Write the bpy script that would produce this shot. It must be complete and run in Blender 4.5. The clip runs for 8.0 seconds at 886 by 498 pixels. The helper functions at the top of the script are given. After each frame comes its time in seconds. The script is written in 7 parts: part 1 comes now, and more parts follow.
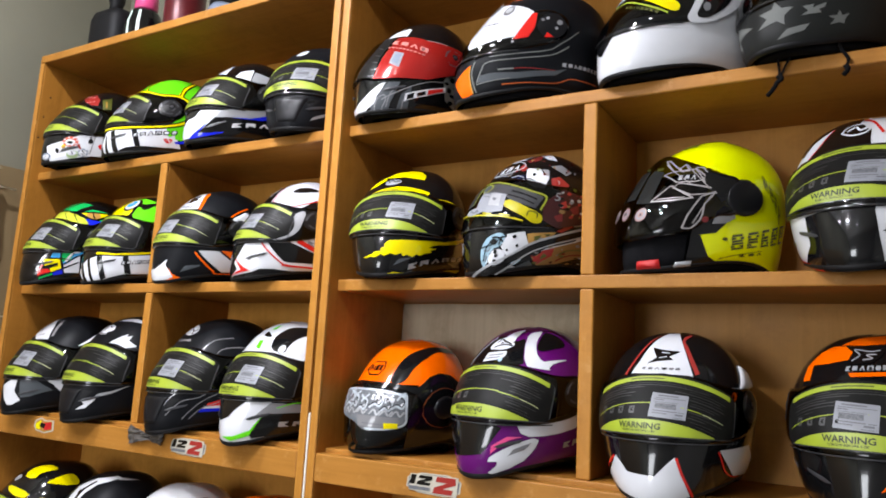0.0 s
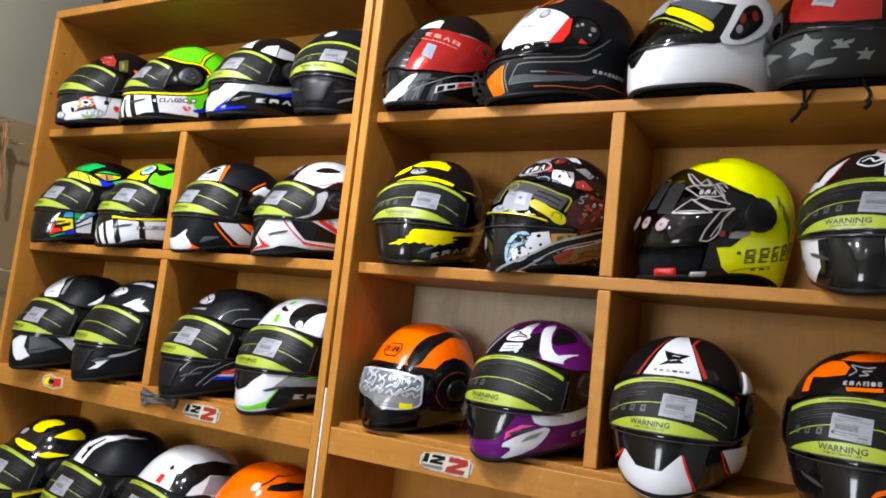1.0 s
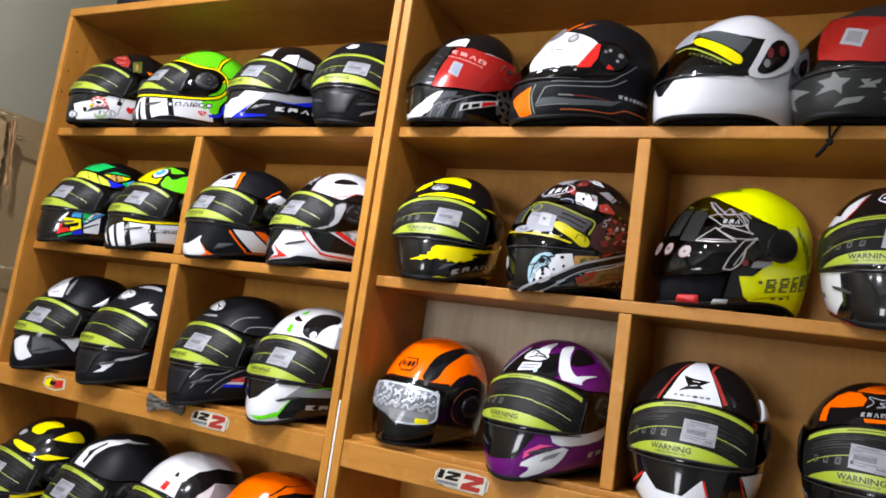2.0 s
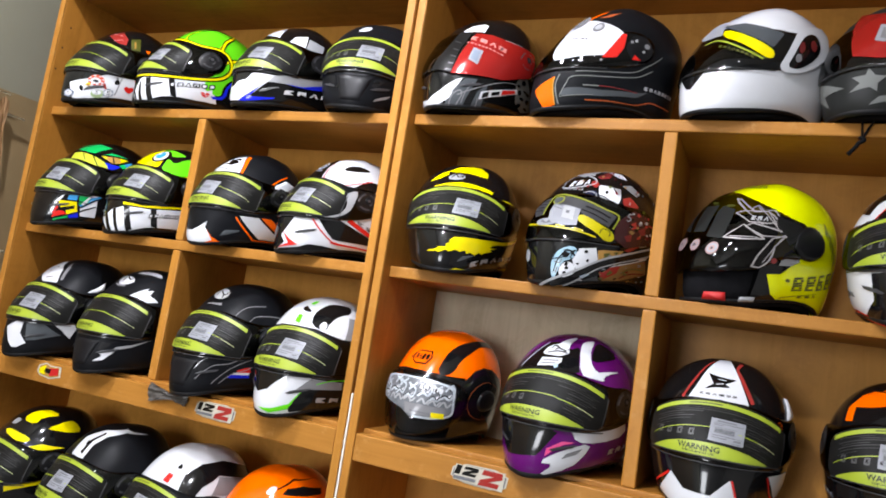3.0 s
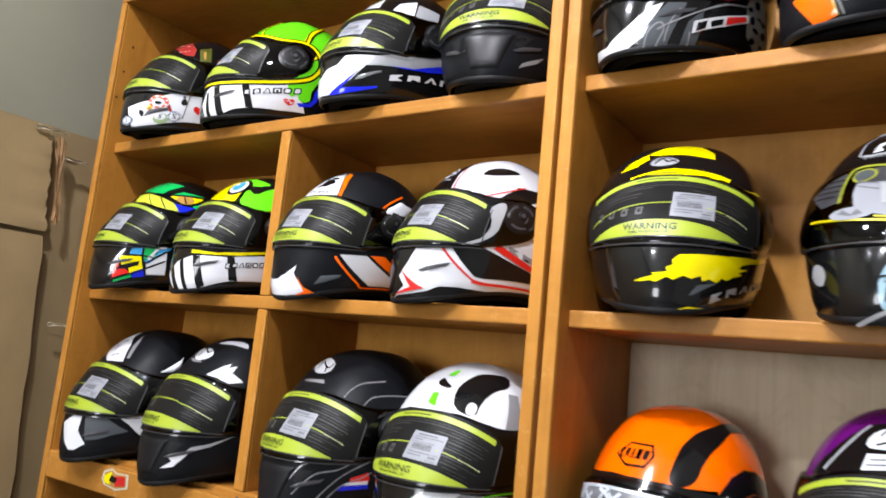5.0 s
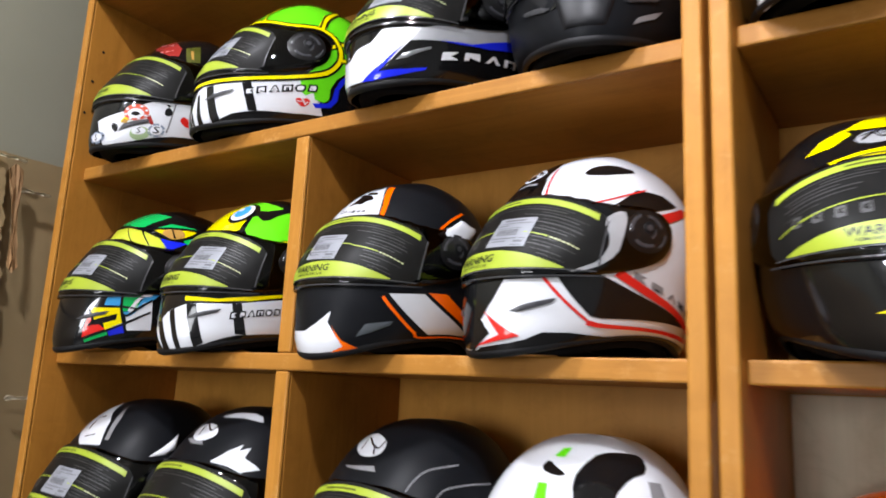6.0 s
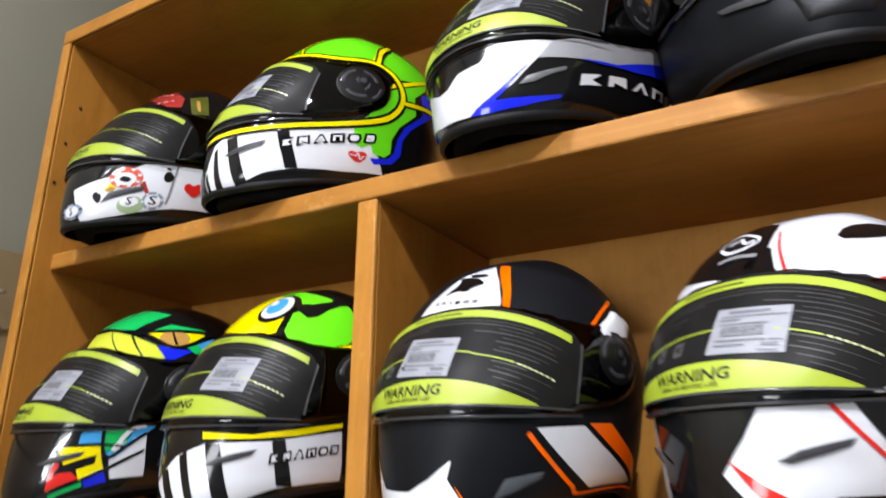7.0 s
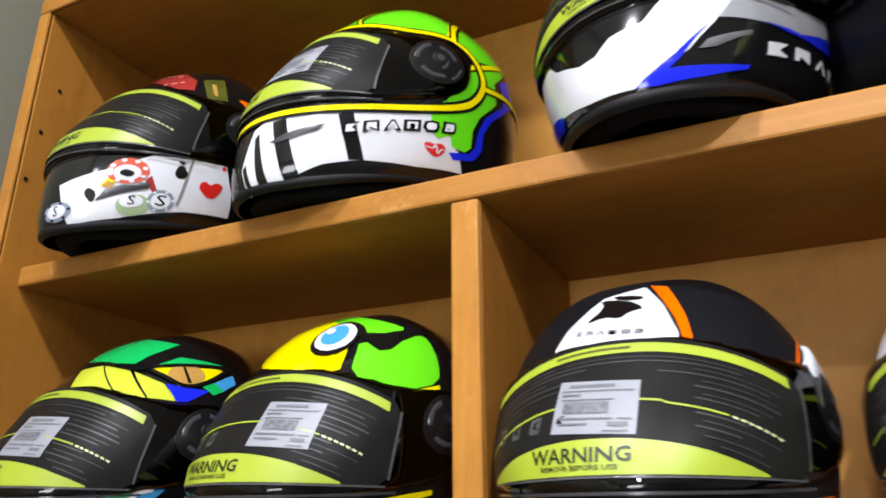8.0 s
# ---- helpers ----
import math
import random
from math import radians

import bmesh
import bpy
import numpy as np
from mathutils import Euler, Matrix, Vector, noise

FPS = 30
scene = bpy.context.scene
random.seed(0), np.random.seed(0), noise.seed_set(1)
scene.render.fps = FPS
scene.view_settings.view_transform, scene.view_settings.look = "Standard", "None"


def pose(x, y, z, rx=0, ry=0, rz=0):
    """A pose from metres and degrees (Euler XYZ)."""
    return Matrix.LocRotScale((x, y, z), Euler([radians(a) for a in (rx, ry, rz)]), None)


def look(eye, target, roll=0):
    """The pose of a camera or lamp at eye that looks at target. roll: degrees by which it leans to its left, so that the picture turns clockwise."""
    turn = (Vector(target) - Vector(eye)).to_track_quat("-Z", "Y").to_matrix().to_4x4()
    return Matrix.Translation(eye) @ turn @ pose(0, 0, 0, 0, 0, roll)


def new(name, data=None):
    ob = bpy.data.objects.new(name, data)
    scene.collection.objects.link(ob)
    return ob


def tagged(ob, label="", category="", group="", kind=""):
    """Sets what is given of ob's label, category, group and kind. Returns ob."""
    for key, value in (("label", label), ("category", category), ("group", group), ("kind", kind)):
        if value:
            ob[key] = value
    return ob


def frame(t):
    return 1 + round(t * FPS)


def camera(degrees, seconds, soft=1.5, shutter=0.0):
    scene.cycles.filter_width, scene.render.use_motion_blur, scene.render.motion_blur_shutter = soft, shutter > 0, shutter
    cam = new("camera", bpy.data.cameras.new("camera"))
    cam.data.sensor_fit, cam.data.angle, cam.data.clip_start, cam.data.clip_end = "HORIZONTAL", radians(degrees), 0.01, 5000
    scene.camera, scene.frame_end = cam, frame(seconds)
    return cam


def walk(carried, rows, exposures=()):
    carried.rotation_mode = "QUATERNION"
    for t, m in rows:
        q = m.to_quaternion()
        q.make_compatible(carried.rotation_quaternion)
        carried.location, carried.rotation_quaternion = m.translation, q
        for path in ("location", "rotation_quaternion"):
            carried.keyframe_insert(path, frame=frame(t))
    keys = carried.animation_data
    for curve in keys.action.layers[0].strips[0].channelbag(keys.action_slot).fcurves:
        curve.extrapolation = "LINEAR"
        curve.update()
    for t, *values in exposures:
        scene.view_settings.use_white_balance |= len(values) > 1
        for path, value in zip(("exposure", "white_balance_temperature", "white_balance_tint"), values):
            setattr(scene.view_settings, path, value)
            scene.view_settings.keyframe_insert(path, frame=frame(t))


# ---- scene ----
cam = camera(62.3, 8.0, soft=1.8, shutter=0.4)
PATH = [
    (0, (0.898, -1.12, 1.52), (-0.106, 0.579, 1.845), 3.1),
    (0.5, (0.866, -1.178, 1.538), (-0.108, 0.546, 1.822), 4.8),
    (1, (0.843, -1.219, 1.557), (-0.094, 0.533, 1.786), 6.3),
    (1.5, (0.811, -1.248, 1.562), (-0.105, 0.51, 1.824), 7.4),
    (3, (0.692, -1.272, 1.569), (-0.134, 0.536, 1.792), 8.9),
    (3.5, (0.635, -1.209, 1.577), (-0.172, 0.611, 1.773), 7.7),
    (4, (0.577, -1.094, 1.593), (-0.337, 0.672, 1.809), 6.8),
    (4.5, (0.501, -0.953, 1.597), (-0.552, 0.725, 1.872), 6.4),
    (4.7, (0.456, -0.909, 1.594), (-0.644, 0.737, 1.879), 6.4),
    (5.8, (0.189, -0.723, 1.642), (-0.888, 0.924, 1.998), 3.5),
    (6, (0.133, -0.677, 1.64), (-0.948, 0.96, 2.029), 2.8),
    (6.5, (-0.004, -0.573, 1.665), (-1.085, 1.048, 2.116), 1.9),
    (7, (-0.143, -0.535, 1.709), (-1.118, 1.102, 2.317), 0.5),
    (7.5, (-0.26, -0.506, 1.733), (-1.083, 1.192, 2.396), -0.8),
    (8, (-0.338, -0.47, 1.743), (-1.156, 1.22, 2.431), -0.1),
]
walk(cam, [(t, look(eye, target, roll)) for t, eye, target, roll in PATH], exposures=[(0, -0.08), (1.5, -0.04), (3, 0.0), (4.5, 0.08), (6.2, -0.18), (8, -0.16)])

# ---------------------------------------------------------------- light
LAMPS = [(-0.62, -0.85, 2.86, 0.05, 31), (-0.3, -2.2, 2.86, 0.06, 30), (-0.95, -1.9, 2.86, 0.05, 5), (0.7, -1.6, 2.86, 0.025, 2.5), (0.35, -3.0, 2.86, 0.03, 4), (-0.25, -1.45, 2.86, 0.025, 2.5)]
SPOT = (0.15, -1.15, 2.86, 0.05, 156)  # an unseen ceiling spotlight turned towards the shelves, added so light fades to the right
DOOR_LIGHT = 64
scene.view_settings.exposure = 0.0
world = bpy.data.worlds.new("room_air")
world.use_nodes = True
world.node_tree.nodes["Background"].inputs[0].default_value = (0.9, 0.95, 1.0, 1)
world.node_tree.nodes["Background"].inputs[1].default_value = 0.04
scene.world = world


# ---------------------------------------------------------------- materials
def material(name):
    m = bpy.data.materials.new(name)
    m.use_nodes = True
    nt = m.node_tree
    return m, nt, nt.nodes["Principled BSDF"]


def put(nt, kind, **values):
    n = nt.nodes.new(kind)
    for k, v in values.items():
        n.inputs[k].default_value = v
    return n


def coords(nt, scale):
    tc = nt.nodes.new("ShaderNodeTexCoord")
    mp = nt.nodes.new("ShaderNodeMapping")
    mp.inputs["Scale"].default_value = scale
    nt.links.new(tc.outputs["Object"], mp.inputs["Vector"])
    return mp.outputs["Vector"]


def ramp(nt, fac, stops):
    r = nt.nodes.new("ShaderNodeValToRGB")
    while len(r.color_ramp.elements) < len(stops):
        r.color_ramp.elements.new(0.5)
    for e, (pos, col) in zip(r.color_ramp.elements, stops):
        e.position, e.color = pos, (*col, 1)
    nt.links.new(fac, r.inputs[0])
    return r.outputs[0]


def bump(nt, fac, strength, dist, bsdf):
    b = put(nt, "ShaderNodeBump", Strength=strength, Distance=dist)
    nt.links.new(fac, b.inputs["Height"])
    nt.links.new(b.outputs[0], bsdf.inputs["Normal"])


def wood(name, dark, light, grain=(2.0, 30.0, 30.0), rough=0.42, wear=None):
    m, nt, b = material(name)
    v = coords(nt, grain)
    n1 = put(nt, "ShaderNodeTexNoise", Scale=1.6, Detail=8.0, Roughness=0.65, Distortion=1.2)
    nt.links.new(v, n1.inputs["Vector"])
    v2 = coords(nt, (3.0, 3.0, 3.0))
    n2 = put(nt, "ShaderNodeTexNoise", Scale=2.2, Detail=5.0)
    nt.links.new(v2, n2.inputs["Vector"])
    info = nt.nodes.new("ShaderNodeObjectInfo")
    c1 = ramp(nt, n1.outputs["Fac"], [(0.22, dark), (0.78, light)])
    hsv = nt.nodes.new("ShaderNodeHueSaturation")
    nt.links.new(c1, hsv.inputs["Color"])
    mr = put(nt, "ShaderNodeMapRange")
    mr.inputs["To Min"].default_value, mr.inputs["To Max"].default_value = 0.7, 1.28
    add = nt.nodes.new("ShaderNodeMath")
    add.operation = "MULTIPLY_ADD"
    add.inputs[1].default_value, add.inputs[2].default_value = 0.3, 0.0
    nt.links.new(info.outputs["Random"], add.inputs[0])
    add2 = nt.nodes.new("ShaderNodeMath")
    nt.links.new(add.outputs[0], add2.inputs[0])
    mul = nt.nodes.new("ShaderNodeMath")
    mul.operation = "MULTIPLY"
    mul.inputs[1].default_value = 0.7
    nt.links.new(n2.outputs["Fac"], mul.inputs[0])
    nt.links.new(mul.outputs[0], add2.inputs[1])
    nt.links.new(add2.outputs[0], mr.inputs["Value"])
    nt.links.new(mr.outputs[0], hsv.inputs["Value"])
    n3 = put(nt, "ShaderNodeTexNoise", Scale=4.5, Detail=6.0, Roughness=0.7, Distortion=0.6)
    nt.links.new(v2, n3.inputs["Vector"])
    smudge = nt.nodes.new("ShaderNodeMix")
    smudge.data_type, smudge.blend_type = "RGBA", "MULTIPLY"
    smudge.inputs["Factor"].default_value = 1.0
    nt.links.new(hsv.outputs[0], smudge.inputs["A"])
    nt.links.new(ramp(nt, n3.outputs["Fac"], [(0.34, (0.85, 0.82, 0.78)), (0.52, (1.0, 1.0, 1.0))]), smudge.inputs["B"])
    colour = smudge.outputs["Result"]
    if wear:
        n4 = put(nt, "ShaderNodeTexNoise", Scale=9.0, Detail=7.0, Roughness=0.75)
        nt.links.new(v2, n4.inputs["Vector"])
        worn = nt.nodes.new("ShaderNodeMix")
        worn.data_type = "RGBA"
        nt.links.new(ramp(nt, n4.outputs["Fac"], [(0.56, (0, 0, 0)), (0.68, (0.8, 0.8, 0.8))]), worn.inputs["Factor"])
        nt.links.new(colour, worn.inputs["A"])
        worn.inputs["B"].default_value = (*wear, 1)
        colour = worn.outputs["Result"]
    nt.links.new(colour, b.inputs["Base Color"])
    r = put(nt, "ShaderNodeMapRange")
    r.inputs["To Min"].default_value, r.inputs["To Max"].default_value = rough - 0.06, rough + 0.12
    nt.links.new(n2.outputs["Fac"], r.inputs["Value"])
    nt.links.new(r.outputs[0], b.inputs["Roughness"])
    b.inputs["Specular IOR Level"].default_value = 0.22
    bump(nt, n2.outputs["Fac"], 0.25, 0.004, b)
    return m


def plain(name, col, rough=0.5, spread=0.12, scale=9.0, bumps=0.1, metal=0.0, coat=0.0, spec=0.5):
    m, nt, b = material(name)
    v = coords(nt, (1, 1, 1))
    n1 = put(nt, "ShaderNodeTexNoise", Scale=scale, Detail=6.0, Roughness=0.6)
    nt.links.new(v, n1.inputs["Vector"])
    lo = tuple(c * (1 - spread) for c in col)
    hi = tuple(min(1, c * (1 + spread)) for c in col)
    nt.links.new(ramp(nt, n1.outputs["Fac"], [(0.3, lo), (0.7, hi)]), b.inputs["Base Color"])
    n2 = put(nt, "ShaderNodeTexNoise", Scale=scale * 22, Detail=3.0)
    nt.links.new(v, n2.inputs["Vector"])
    r = put(nt, "ShaderNodeMapRange")
    r.inputs["To Min"].default_value, r.inputs["To Max"].default_value = max(0.02, rough - 0.05), rough + 0.07
    nt.links.new(n1.outputs["Fac"], r.inputs["Value"])
    nt.links.new(r.outputs[0], b.inputs["Roughness"])
    b.inputs["Metallic"].default_value = metal
    b.inputs["Specular IOR Level"].default_value = spec
    b.inputs["Coat Weight"].default_value = coat
    b.inputs["Coat Roughness"].default_value = 0.04
    if bumps:
        bump(nt, n2.outputs["Fac"], bumps, 0.0008, b)
    return m


PAINTS = {}


def gloss(name, col):
    """Lacquered helmet paint."""
    if name not in PAINTS:
        PAINTS[name] = plain("gloss_" + name, col, 0.12, 0.05, 14, 0.012, 0, 0.4, 0.3)
    return PAINTS[name]


def matte(name, col):
    if name not in PAINTS:
        PAINTS[name] = plain("matte_" + name, col, 0.4, 0.1, 14, 0.05, spec=0.11)
    return PAINTS[name]


def clear(name, tint, see, rough=0.03):
    """A thin sheet of tinted, polished plastic: partly see-through, glossy."""
    m, nt, b = material(name)
    nt.nodes.remove(b)
    t = nt.nodes.new("ShaderNodeBsdfTransparent")
    t.inputs[0].default_value = (*(c * see for c in tint), 1)
    g = nt.nodes.new("ShaderNodeBsdfGlossy")
    g.inputs["Roughness"].default_value = rough
    f = put(nt, "ShaderNodeFresnel", IOR=1.55)
    mix = nt.nodes.new("ShaderNodeMixShader")
    nt.links.new(f.outputs[0], mix.inputs[0])
    nt.links.new(t.outputs[0], mix.inputs[1])
    nt.links.new(g.outputs[0], mix.inputs[2])
    nt.links.new(mix.outputs[0], nt.nodes["Material Output"].inputs[0])
    return m


WOOD = wood("varnished_plywood", (0.35, 0.141, 0.020), (0.455, 0.194, 0.032))
WOOD_UP = wood("varnished_plywood_upright", (0.37, 0.150, 0.021), (0.48, 0.205, 0.034), (30, 30, 2))
WOOD_BACK = wood("varnished_back_board", (0.49, 0.224, 0.037), (0.585, 0.275, 0.054), (30, 30, 2))
EDGE_UP = wood("edge_strip_upright", (0.37, 0.155, 0.022), (0.49, 0.222, 0.040), (40, 40, 2), 0.38, (0.52, 0.27, 0.075))
EDGE = wood("edge_strip", (0.345, 0.145, 0.022), (0.46, 0.205, 0.038), (2, 40, 40), 0.4, (0.50, 0.25, 0.07))
PALE = wood("pale_laminate", (0.58, 0.485, 0.325), (0.72, 0.615, 0.44), (34, 34, 1.6), 0.5)
BLACK = gloss("black", (0.005, 0.005, 0.0055))
MBLACK = matte("black_m", (0.0065, 0.007, 0.0085))
WHITE = gloss("white", (0.66, 0.675, 0.71))
LIME = plain("lime_print", (0.33, 0.415, 0.028), 0.4, 0.05, 20, 0.03)
FILM = plain("black_film", (0.0115, 0.0112, 0.0105), 0.4, 0.2, 30, 0.03, spec=0.09)
PRINT = plain("grey_print", (0.028, 0.027, 0.026), 0.45, 0.1, 30, 0)
WORDINK = plain("olive_ink", (0.010, 0.013, 0.003), 0.45, 0.3, 40, 0)
PICTO = plain("pale_pictogram", (0.055, 0.055, 0.056), 0.45, 0.4, 60, 0)
FILMEDGE = plain("film_edge", (0.07, 0.07, 0.073), 0.2, 0.2, 40, 0)
PALELIME = plain("pale_lime_print", (0.52, 0.56, 0.28), 0.4, 0.1, 30, 0)

BARINK = plain("barcode_ink", (0.14, 0.145, 0.16), 0.5, 0.5, 260, 0)
PAPER = plain("label_paper", (0.27, 0.28, 0.31), 0.5, 0.06, 30, 0.02)
INK = plain("label_ink", (0.13, 0.135, 0.15), 0.5, 0.2, 60, 0)
RUBBER = plain("black_rubber", (0.007, 0.007, 0.008), 0.55, 0.15, 30, 0.1, spec=0.25)
CLOTH = plain("liner_cloth", (0.006, 0.006, 0.007), 0.9, 0.3, 60, 0.3, spec=0.08)
DARKPLASTIC = plain("dark_plastic", (0.007, 0.007, 0.0085), 0.38, 0.15, 20, 0.05, spec=0.25)
SLOTGREY = plain("slot_plastic", (0.045, 0.045, 0.05), 0.3, 0.2, 30, 0.03)
PIVOTGREY = plain("pivot_plastic", (0.006, 0.006, 0.0065), 0.3, 0.3, 25, 0.1)
GREY = gloss("grey", (0.22, 0.22, 0.23))
SILVER = plain("silver_print", (0.42, 0.43, 0.45), 0.32, 0.1, 30, 0.02, 0.3)
GREYBEAD = plain("visor_edge", (0.03, 0.03, 0.032), 0.15, 0.1, 20, 0)
REDFILM = plain("red_visor_film", (0.42, 0.018, 0.015), 0.16, 0.1, 6, 0.01, 0.35, 0.5)
PALEBLUE = gloss("paleblue", (0.45, 0.62, 0.75))
SMOKE = clear("dark_smoked_visor", (0.95, 0.72, 0.76), 0.16)
FREEINK = plain("dull_print", (0.075, 0.08, 0.005), 0.4, 0.3, 40, 0)
DARKSTICKER = plain("dark_sticker", (0.13, 0.14, 0.155), 0.3, 0.3, 60, 0.03)
FLATRED = plain("sticker_red", (0.50, 0.012, 0.012), 0.5, 0.08, 30, 0)
STICKER = plain("silver_sticker", (0.50, 0.55, 0.60), 0.35, 0.35, 60, 0.05, 0.2)
STICKERWHITE = plain("sticker_white", (0.52, 0.49, 0.40), 0.4, 0.06, 30, 0)
BAG = plain("grey_plastic", (0.085, 0.078, 0.072), 0.25, 0.3, 40, 0.05)
# brown that paints in the shade along the torn card edge
TORN = plain("torn_card_shade", (0.26, 0.14, 0.055), 0.75, 0.25, 20, 0.2)
STRIPWHITE = plain("white_strip", (0.82, 0.80, 0.72), 0.4, 0.05, 20, 0)
TAPE = plain("pale_tape", (0.55, 0.48, 0.34), 0.3, 0.2, 30, 0.05)
PALEMINT = plain("mint_print", (0.60, 0.75, 0.68), 0.4, 0.1, 20, 0)
REDTIN = plain("red_tin", (0.10, 0.006, 0.010), 0.35, 0.15, 12, 0.03, 0.2)
JARBLUE = plain("blue_grey_plastic", (0.20, 0.24, 0.32), 0.25, 0.2, 10, 0.02)
VISOR = clear("smoked_visor", (0.8, 0.85, 0.9), 0.12)
CLEARVISOR = clear("clear_visor", (0.95, 0.97, 1.0), 0.8)
WALLPAINT = plain("wall_paint", (0.255, 0.248, 0.185), 0.7, 0.07, 2.5, 0.15)
CEILING = plain("ceiling_paint", (0.8, 0.8, 0.78), 0.8, 0.05, 2, 0.1)
DIMWALL = plain("dim_wall_paint", (0.60, 0.60, 0.60), 0.7, 0.1, 2.5, 0.15)
TILE = plain("floor_tile", (0.24, 0.235, 0.225), 0.35, 0.08, 3, 0.05)
CARD = plain("kraft_card", (0.30, 0.208, 0.098), 0.65, 0.16, 5, 0.15)
CARD2 = plain("kraft_card_dull", (0.27, 0.192, 0.092), 0.7, 0.14, 4, 0.15)

YELLOW = gloss("yellow", (0.80, 0.68, 0.0))
GREEN = gloss("green", (0.12, 0.62, 0.01))
EMERALD = gloss("emerald", (0.005, 0.42, 0.09))
ORANGE = gloss("orange", (0.95, 0.135, 0.0))
RED = gloss("red", (0.62, 0.02, 0.015))
BLUE = gloss("blue", (0.01, 0.02, 0.62))
SKY = gloss("skyblue", (0.05, 0.30, 0.60))
PURPLE = gloss("purple", (0.105, 0.004, 0.125))
FLUOR = gloss("fluor", (0.78, 0.86, 0.0))
MWHITE = matte("white_m", (0.72, 0.73, 0.75))
MGREY = matte("grey_m", (0.019, 0.020, 0.019))
MLGREY = matte("lgrey_m", (0.16, 0.168, 0.16))
MSLATE = matte("slate_m", (0.07, 0.078, 0.085))
TAN = gloss("tan", (0.45, 0.25, 0.06))
MAROON = gloss("maroon", (0.16, 0.02, 0.02))
DARKMAROON = gloss("dark_maroon", (0.045, 0.012, 0.012))
ICE = gloss("ice_blue", (0.30, 0.46, 0.56))
FILMLIME = plain("film_lime_print", (0.24, 0.26, 0.02), 0.35, 0.1, 30, 0)
DULLRED = gloss("dull_red", (0.32, 0.03, 0.025))
DUSTPINK = plain("dusty_pink_print", (0.34, 0.20, 0.19), 0.35, 0.15, 30, 0)
PETAL = plain("pale_silver_print", (0.40, 0.37, 0.37), 0.3, 0.2, 30, 0, 0.3)
PALERED = plain("pale_red_print", (0.62, 0.22, 0.20), 0.3, 0.1, 20, 0)
SLATEBLUE = plain("slate_blue_print", (0.19, 0.23, 0.30), 0.4, 0.1, 30, 0)
DULLORANGE = matte("dull_orange", (0.42, 0.10, 0.03))
CHIPRED = gloss("chip_red", (0.60, 0.10, 0.06))
CHIPGREEN = gloss("chip_green", (0.30, 0.40, 0.22))
SCALE = gloss("scale_lime", (0.52, 0.58, 0.04))
SLOTSILVER = plain("slot_silver", (0.16, 0.165, 0.17), 0.3, 0.2, 30, 0.03, 0.2)
NAVY = gloss("navy", (0.02, 0.022, 0.05))
DULLTAN = gloss("dull_tan", (0.24, 0.14, 0.05))
DULLYELLOW = plain("dull_yellow_film", (0.50, 0.44, 0.0), 0.3, 0.12, 40, 0)
PINK = gloss("pink", (0.75, 0.08, 0.25))


# ---------------------------------------------------------------- mesh helpers
def mesh_of(name, bm, mat, smooth=False):
    me = bpy.data.meshes.new(name)
    bm.to_mesh(me)
    bm.free()
    me.materials.append(mat)
    if smooth:
        me.shade_smooth()
    return me


def part(name, me, parent, label=""):
    ob = new(name, me)
    ob.parent = parent
    return tagged(ob, label)


def thing(name, label, category, group="", kind="", at=None):
    ob = new(name)
    if at is not None:
        ob.matrix_basis = at
    return tagged(ob, label, category, group, kind)


def box(x0, x1, y0, y1, z0, z1, bev=0.0015):
    bm = bmesh.new()
    bmesh.ops.create_cube(bm, size=1.0, matrix=Matrix.LocRotScale(((x0 + x1) / 2, (y0 + y1) / 2, (z0 + z1) / 2), None, (x1 - x0, y1 - y0, z1 - z0)))
    if bev:
        bmesh.ops.bevel(bm, geom=bm.edges[:], offset=bev, segments=2, affect="EDGES", profile=0.5)
    return bm


def slab(name, ext, mat, parent=None, label="", bev=0.0015, kind="", category=""):
    ob = new(name, mesh_of(name, box(*ext, bev), mat))
    if parent:
        ob.parent = parent
    return tagged(ob, label, category, "", kind)


def lathe(profile, seg=28):
    """A closed body turned about z from (radius, height) pairs."""
    bm = bmesh.new()
    rings = [[bm.verts.new((r * math.cos(2 * math.pi * i / seg), r * math.sin(2 * math.pi * i / seg), z)) for i in range(seg)] for r, z in profile]
    for a, b in zip(rings, rings[1:]):
        for i in range(seg):
            bm.faces.new((a[i], a[(i + 1) % seg], b[(i + 1) % seg], b[i]))
    bm.faces.new(rings[0][::-1])
    bm.faces.new(rings[-1])
    bmesh.ops.recalc_face_normals(bm, faces=bm.faces[:])
    return bm


# ---------------------------------------------------------------- setting
slab("floor", (-1.2, 3.2, -4.6, 0.3, -0.1, 0.0), TILE, label="grey glossy tiled shop floor", kind="structure", category="floor")
slab("ceiling", (-1.35, 3.35, -4.8, 0.45, 3.0, 3.1), CEILING, label="plain white painted shop ceiling", kind="structure", category="ceiling")
slab("wall_north", (-1.2, 3.2, 0.3, 0.42, 0, 3.0), WALLPAINT, label="off-white painted wall behind the shelves", kind="structure", category="wall")
slab("wall_west", (-1.32, -1.2, -4.6, 0.42, 0, 3.0), WALLPAINT, label="grey-white painted side wall beside the shelves", kind="structure", category="wall")
slab("wall_east", (3.2, 3.32, -4.6, 0.42, 0, 3.0), DIMWALL, label="grey painted side wall", kind="structure", category="wall")
wall = thing("wall_south", "grey painted wall with a large shop window opening", "wall", kind="structure")
slab("wall_piece", (-1.32, -0.8, -4.72, -4.6, 0, 3.0), DIMWALL, wall, bev=0)
slab("wall_piece", (0.2, 3.32, -4.72, -4.6, 0, 3.0), DIMWALL, wall, bev=0)
